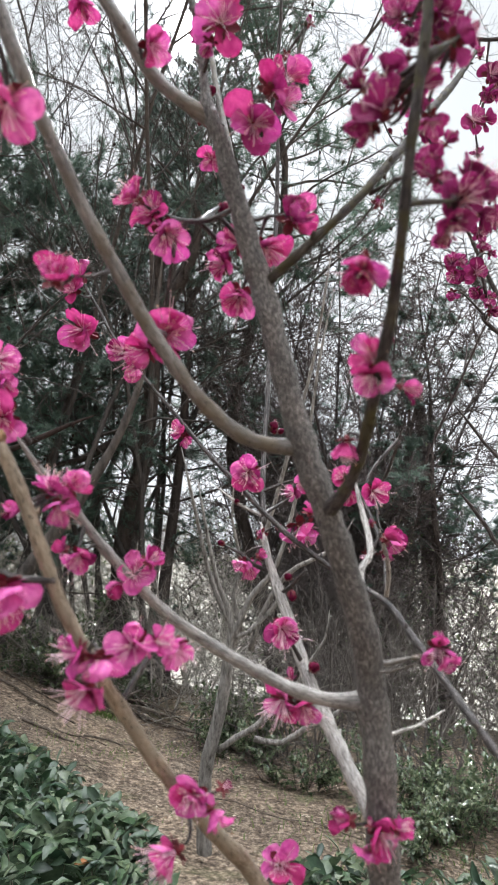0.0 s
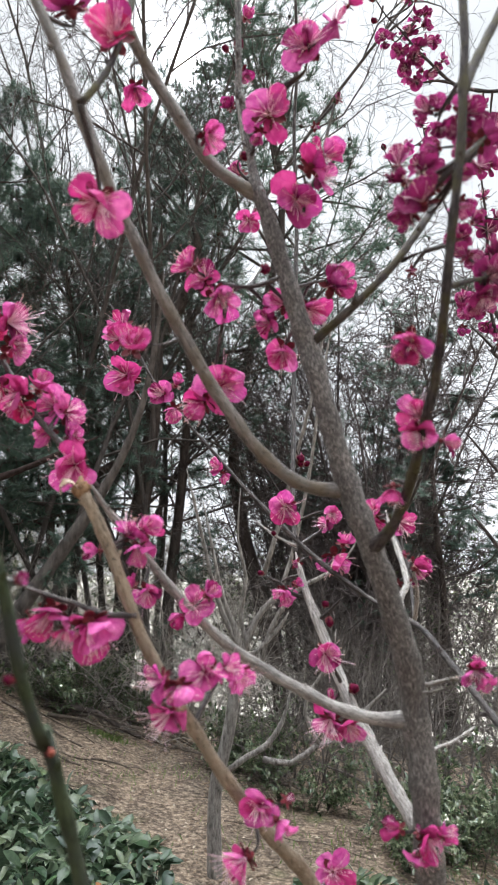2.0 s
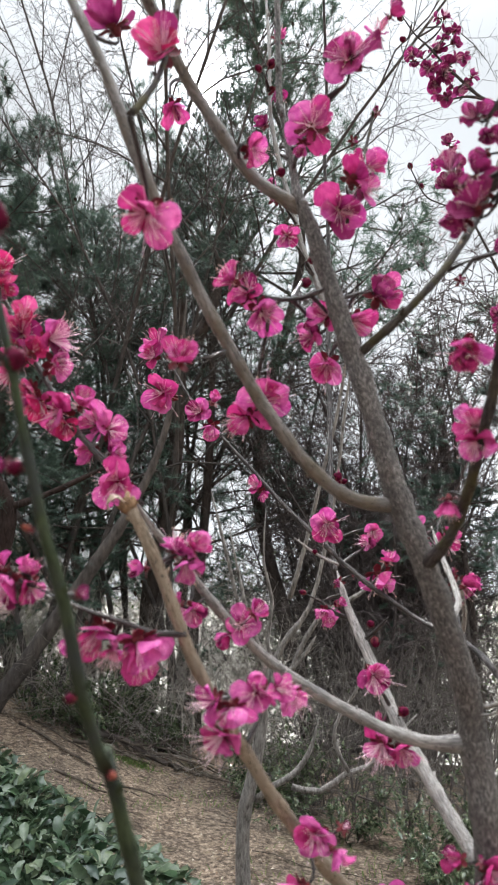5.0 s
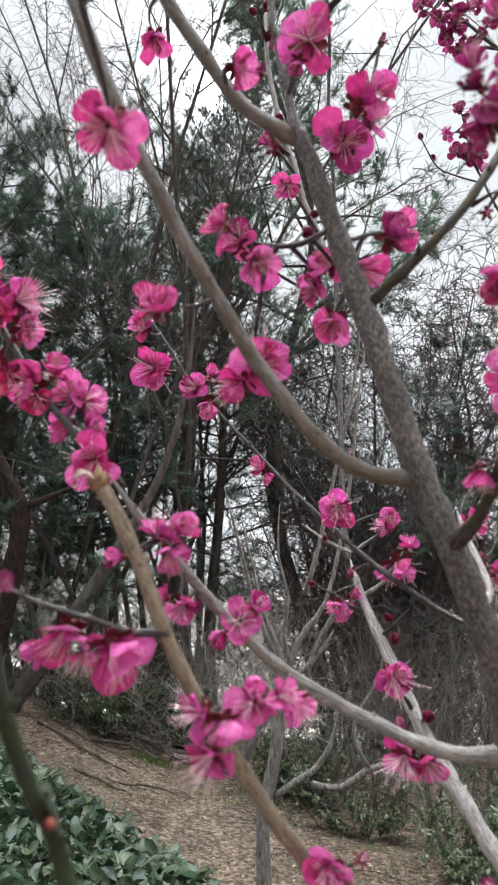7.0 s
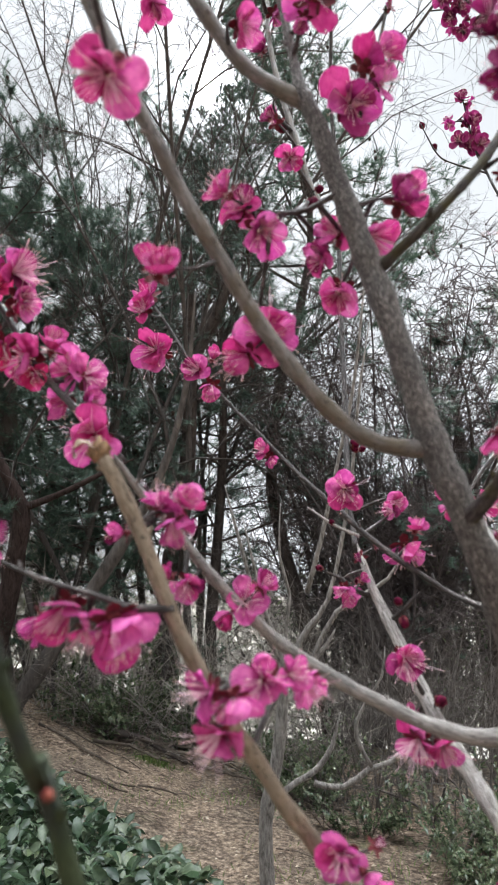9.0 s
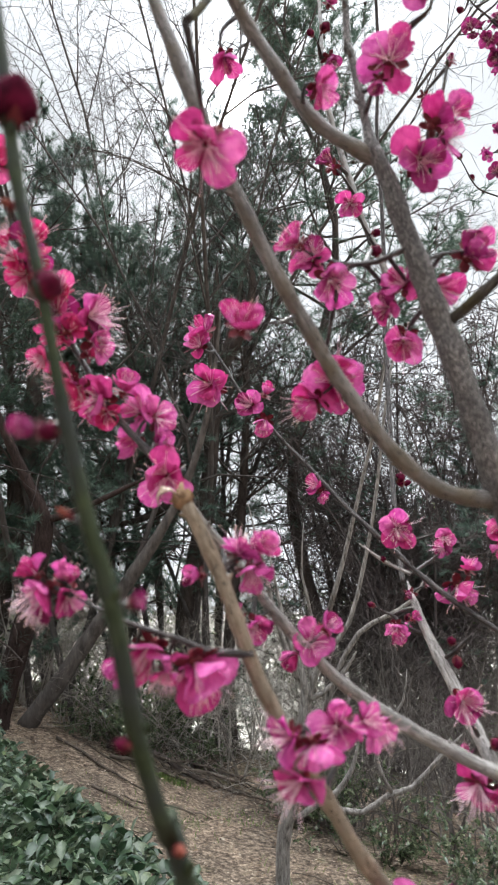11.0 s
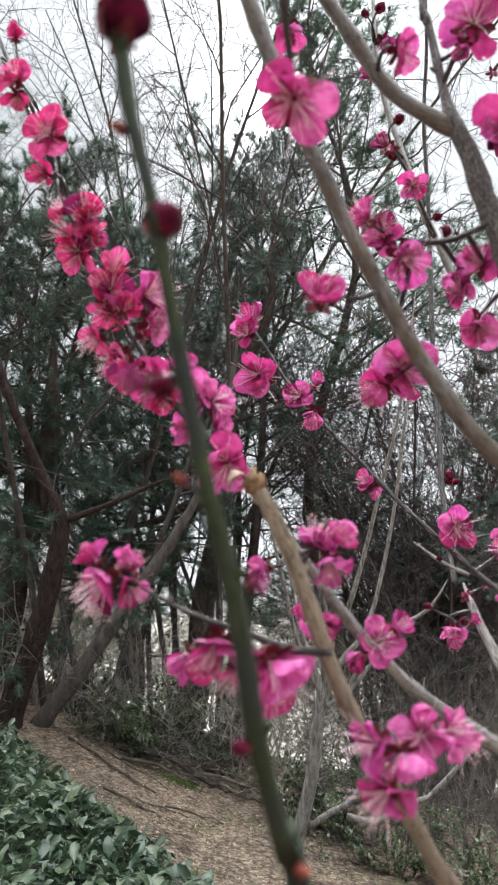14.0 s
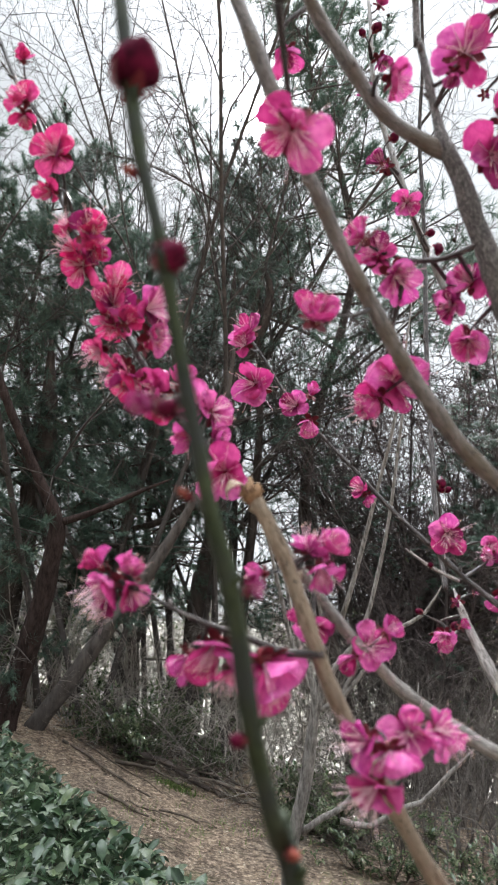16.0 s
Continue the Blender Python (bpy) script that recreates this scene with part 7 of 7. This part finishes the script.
def build_hedge():
    hedge = new("hedge")
    hedge.location = (-1.2, 2.4, ground_z(-1.2, 2.4))
    tagged(hedge, "dense low evergreen hedge with broad glossy leaves", "hedge")
    inner, lm, st, rng = Mesher(), Mesher(), Mesher(), random.Random(5)
    # a closed sheet under the leaves, coloured as the shade inside the hedge
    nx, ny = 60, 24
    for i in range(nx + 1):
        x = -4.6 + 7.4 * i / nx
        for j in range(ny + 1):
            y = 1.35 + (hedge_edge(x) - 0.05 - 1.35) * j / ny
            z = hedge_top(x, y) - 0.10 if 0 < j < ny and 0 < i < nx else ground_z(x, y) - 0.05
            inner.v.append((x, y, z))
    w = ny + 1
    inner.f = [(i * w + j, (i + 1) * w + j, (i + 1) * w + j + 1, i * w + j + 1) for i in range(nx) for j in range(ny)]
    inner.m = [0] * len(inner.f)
    for k in range(12500):
        x = rng.uniform(-2.9, 1.5) if k % 4 else rng.uniform(-4.4, 2.6)
        e = hedge_edge(x)
        y = e + 0.03 - (e - 1.5) * rng.random() ** 1.25
        if y < 1.4:
            continue
        top = hedge_top(x, y)
        at = Vector((x, y, top - abs(rng.gauss(0, 0.085)) + 0.02))
        if y > e - 0.12:
            at.z = rng.uniform(ground_z(x, y) + 0.02, top)
        a = rng.uniform(0, 6.28)
        w = Vector((math.cos(a), math.sin(a), rng.uniform(-0.6, 1.1)))
        ln = rng.uniform(0.04, 0.095)
        leaf(lm, rng, at, w, Vector((rng.gauss(0, 0.6), rng.gauss(0, 0.6), 1)), ln, ln * rng.uniform(0.34, 0.52), 0, ((0.0, 0.06, 0), (0.34, 0.8, 0.03), (0.72, 0.95, rng.uniform(-0.05, 0.05)), (1.0, 0.1, rng.uniform(-0.2, 0.05))))
        if rng.random() < 0.12:
            st.tube([at, at - Vector((w.x * 0.03, w.y * 0.03, 0.12))], [0.0015, 0.0025], 4, 0, False)
    # the near face and the two ends
    for k in range(3600):
        if k < 2800:
            x, y, face = rng.uniform(-4.6, 2.8), 1.33 + abs(rng.gauss(0, 0.02)), Vector((0, -1, 0.2))
        else:
            x = -4.62 if k % 2 else 2.82
            y, face = rng.uniform(1.4, hedge_edge(x)), Vector((-1 if k % 2 else 1, 0, 0.2))
        at = Vector((x, y, rng.uniform(ground_z(x, y) + 0.02, hedge_top(x, y))))
        w = face + Vector((rng.gauss(0, 0.7), rng.gauss(0, 0.7), rng.gauss(0, 0.6)))
        ln = rng.uniform(0.05, 0.10)
        leaf(lm, rng, at, w, face + Vector((rng.gauss(0, 0.4), rng.gauss(0, 0.4), 0.8)), ln, ln * 0.5, 0, ((0.0, 0.08, 0), (0.45, 1.0, 0.02), (1.0, 0.04, -0.06)))
    for name, ms, mats, label in (("hedge_core", inner, [HEDGE_SHADE], "near-black sheet for the shade between the leaves"), ("leaf_mass", lm, [HEDGE_LEAF], "glossy green leaves"), ("stem_tangle", st, [DEAD_WOOD], "")):
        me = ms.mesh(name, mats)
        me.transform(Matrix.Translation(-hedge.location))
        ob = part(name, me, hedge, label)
        if name != "hedge_core":
            tagged(ob, kind="stuff")


# near-black green: the hedge's inner shade put into the colour
HEDGE_SHADE = plain("hedge_inner_shade", (0.012, 0.02, 0.012), (0.04, 0.06, 0.03), 30, 0.9, 0.1)
build_hedge()


# ---- litter, fallen sticks and grass on the bank ----
def build_litter():
    ms, rng = Mesher(), random.Random(8)
    for _ in range(17000):
        x, y = rng.uniform(-4.5, 3.5), rng.uniform(2.3, 8.2)
        if y < hedge_edge(x):
            continue
        a = rng.uniform(0, 6.28)
        at = Vector((x, y, ground_z(x, y) + rng.uniform(0.004, 0.02)))
        ln = rng.uniform(0.012, 0.042)
        leaf(ms, rng, at, Vector((math.cos(a), math.sin(a), rng.uniform(-0.2, 0.35))), Vector((rng.gauss(0, 0.3), rng.gauss(0, 0.3), 1)), ln, ln * rng.uniform(0.3, 0.6), 0, ((0.0, 0.1, 0), (0.5, 1.0, 0.06), (1.0, 0.05, 0)))
    tagged(new("leaf_litter", ms.mesh("leaf_litter", [LITTER])), "dry brown fallen leaves scattered over the soil", "leaf litter", kind="stuff")
    gm = Mesher()
    for cx, cy, n, sp in ((-1.34, 6.67, 320, 0.10), (-1.35, 5.6, 90, 0.28), (0.6, 4.9, 260, 0.5), (1.6, 4.6, 260, 0.45), (-0.6, 6.1, 120, 0.3)):
        for _ in range(n):
            x, y = rng.gauss(cx, sp), rng.gauss(cy, sp * 0.6)
            b = Vector((x, y, ground_z(x, y)))
            lean = Vector((rng.gauss(0, 0.5), rng.gauss(0, 0.5), 1)).normalized()
            h = rng.uniform(0.03, 0.08)
            o = Vector((rng.uniform(-1, 1), rng.uniform(-1, 1), 0)).normalized() * 0.003
            gm.add([b - o, b + o, b + lean * h * 0.6 + o * 0.7, b + lean * h * 0.6 - o * 0.7, b + lean * h + Vector((lean.x, lean.y, -0.1)) * 0.03], [(0, 1, 2, 3), (3, 2, 4)])
    tagged(new("grass", gm.mesh("grass", [GRASS], False)), "sparse short green grass on the soil", "grass", kind="stuff")
    for i in range(13):
        x, y = rng.uniform(-3.4, 2.4), rng.uniform(4.0, 7.4)
        if i < 6:
            x, y = rng.uniform(-2.3, -0.6), rng.uniform(5.6, 6.9)
        if y < hedge_edge(x) + 0.2:
            continue
        a, ln, r = rng.uniform(-0.9, 0.5), rng.uniform(0.3, 1.2), rng.uniform(0.004, 0.014)
        pts = []
        for k in range(7):
            u = x + math.cos(a) * ln * (k / 6 - 0.5) + rng.uniform(-0.02, 0.02)
            v = y + math.sin(a) * ln * (k / 6 - 0.5) + rng.uniform(-0.02, 0.02)
            pts.append((u, v, ground_z(u, v) + r * 0.6 + rng.uniform(0, 0.02)))
        sm = Mesher()
        sm.tube(pts, [r * (1 - 0.08 * k) for k in range(7)], 7, 0, True, 0.05, rng)
        tagged(new("fallen_stick", sm.mesh("fallen_stick", [DEAD_WOOD])), "dead fallen stick lying on the soil", "stick", "fallen sticks")

    # a heap of cut brush at the foot of the thicket
    for i in range(18):
        x, y = rng.gauss(-1.36, 0.42), rng.gauss(7.00, 0.22)
        a, ln, r = rng.uniform(-1.2, 1.0) + (math.pi if rng.random() < 0.5 else 0), rng.uniform(0.4, 1.1), rng.uniform(0.005, 0.020)
        lift = abs(rng.gauss(0, 0.10))
        pts = []
        for k in range(9):
            u, v = x + math.cos(a) * ln * (k / 8 - 0.5), y + math.sin(a) * ln * (k / 8 - 0.5)
            bow = 0.10 * ln * math.sin(math.pi * k / 8) * (i % 3) * 0.5
            pts.append(Vector((u + rng.uniform(-0.02, 0.02), v + rng.uniform(-0.02, 0.02), ground_z(u, v) + r * 0.5 + bow + lift * k / 8 + rng.uniform(0, 0.015))))
        sm = Mesher()
        sm.tube(pts, [r * (1 - 0.09 * k) for k in range(9)], 7, 0, True, 0.08, rng)
        for k in range(3):
            j = rng.randrange(2, 8)
            d = Vector((rng.gauss(0, 1), rng.gauss(0, 0.6), abs(rng.gauss(0, 0.6)))).normalized()
            sm.tube([pts[j], pts[j] + d * 0.12, pts[j] + d * rng.uniform(0.18, 0.35) + Vector((0, 0, -0.03))], [r * 0.4, r * 0.3, r * 0.12], 4, 0, False)
        tagged(new("fallen_branch", sm.mesh("fallen_branch", [DEAD_WOOD])), "dead fallen branch in a heap of cut brush", "branch", "brush heap")

    # a dark bowed log half in the brush
    pts = []
    for k in range(12):
        u, v = -2.0 + 0.085 * k, 6.98 - 0.012 * k + 0.02 * math.sin(k * 1.3)
        pts.append((u, v, ground_z(u, v) + 0.03 + 0.07 * math.sin(math.pi * k / 11)))
    sm = Mesher()
    sm.tube(pts, [0.034 - 0.0012 * k for k in range(12)], 10, 0, True, 0.08, rng)
    tagged(new("log", sm.mesh("log", [PINE_BARK])), "dark bowed fallen log beside the brush heap", "log")

    # one dead orange leaf on top of the hedge
    om = Mesher()
    leaf(om, rng, Vector((-0.576, 2.490, hedge_top(-0.576, 2.490) + 0.015)), Vector((1, 0.2, 0.1)), Vector((0.1, -0.5, 1)), 0.048, 0.026)
    tagged(new("fallen_leaf", om.mesh("fallen_leaf", [DEAD_LEAF])), "dead orange leaf lying on the hedge", "leaf")


DEAD_LEAF = leafy("dead_orange_leaf", [(0.30, 0.10, 0.035), (0.40, 0.16, 0.05)], 0.6, 0.3, 0.3)
build_litter()


# ---- single leaves on the near top of the hedge ----
def near_leaves():
    rng = random.Random(21)
    hedge = bpy.data.objects["hedge"]
    shapes = []
    for k in range(6):
        ms = Mesher()
        leaf(ms, rng, Vector((0, 0, 0)), Vector((1, 0, 0)), Vector((0, 0, 1)), 1.0, rng.uniform(0.42, 0.6), 0, ((0.0, 0.06, 0), (0.25, 0.7, 0.03), (0.55, 1.0, rng.uniform(0.0, 0.06)), (0.82, 0.72, rng.uniform(-0.06, 0.04)), (1.0, 0.08, rng.uniform(-0.22, 0.0))))
        shapes.append(ms.mesh("leaf", [NEAR_LEAF]))
    for _ in range(300):
        x = rng.uniform(-1.45, -0.3)
        y = hedge_edge(x) - rng.uniform(0.02, 0.85)
        way = Vector((rng.gauss(0, 1), rng.gauss(0, 1), rng.uniform(-0.3, 0.9))).normalized()
        turn = way.to_track_quat("X", "Z").to_matrix().to_4x4() @ Matrix.Rotation(rng.gauss(0, 0.5), 4, "X")
        at = Vector((x, y, hedge_top(x, y) + rng.uniform(-0.03, 0.02))) - hedge.location
        part("leaf", shapes[rng.randrange(6)], hedge, "", Matrix.Translation(at) @ turn @ Matrix.Scale(rng.uniform(0.06, 0.105), 4))


near_leaves()
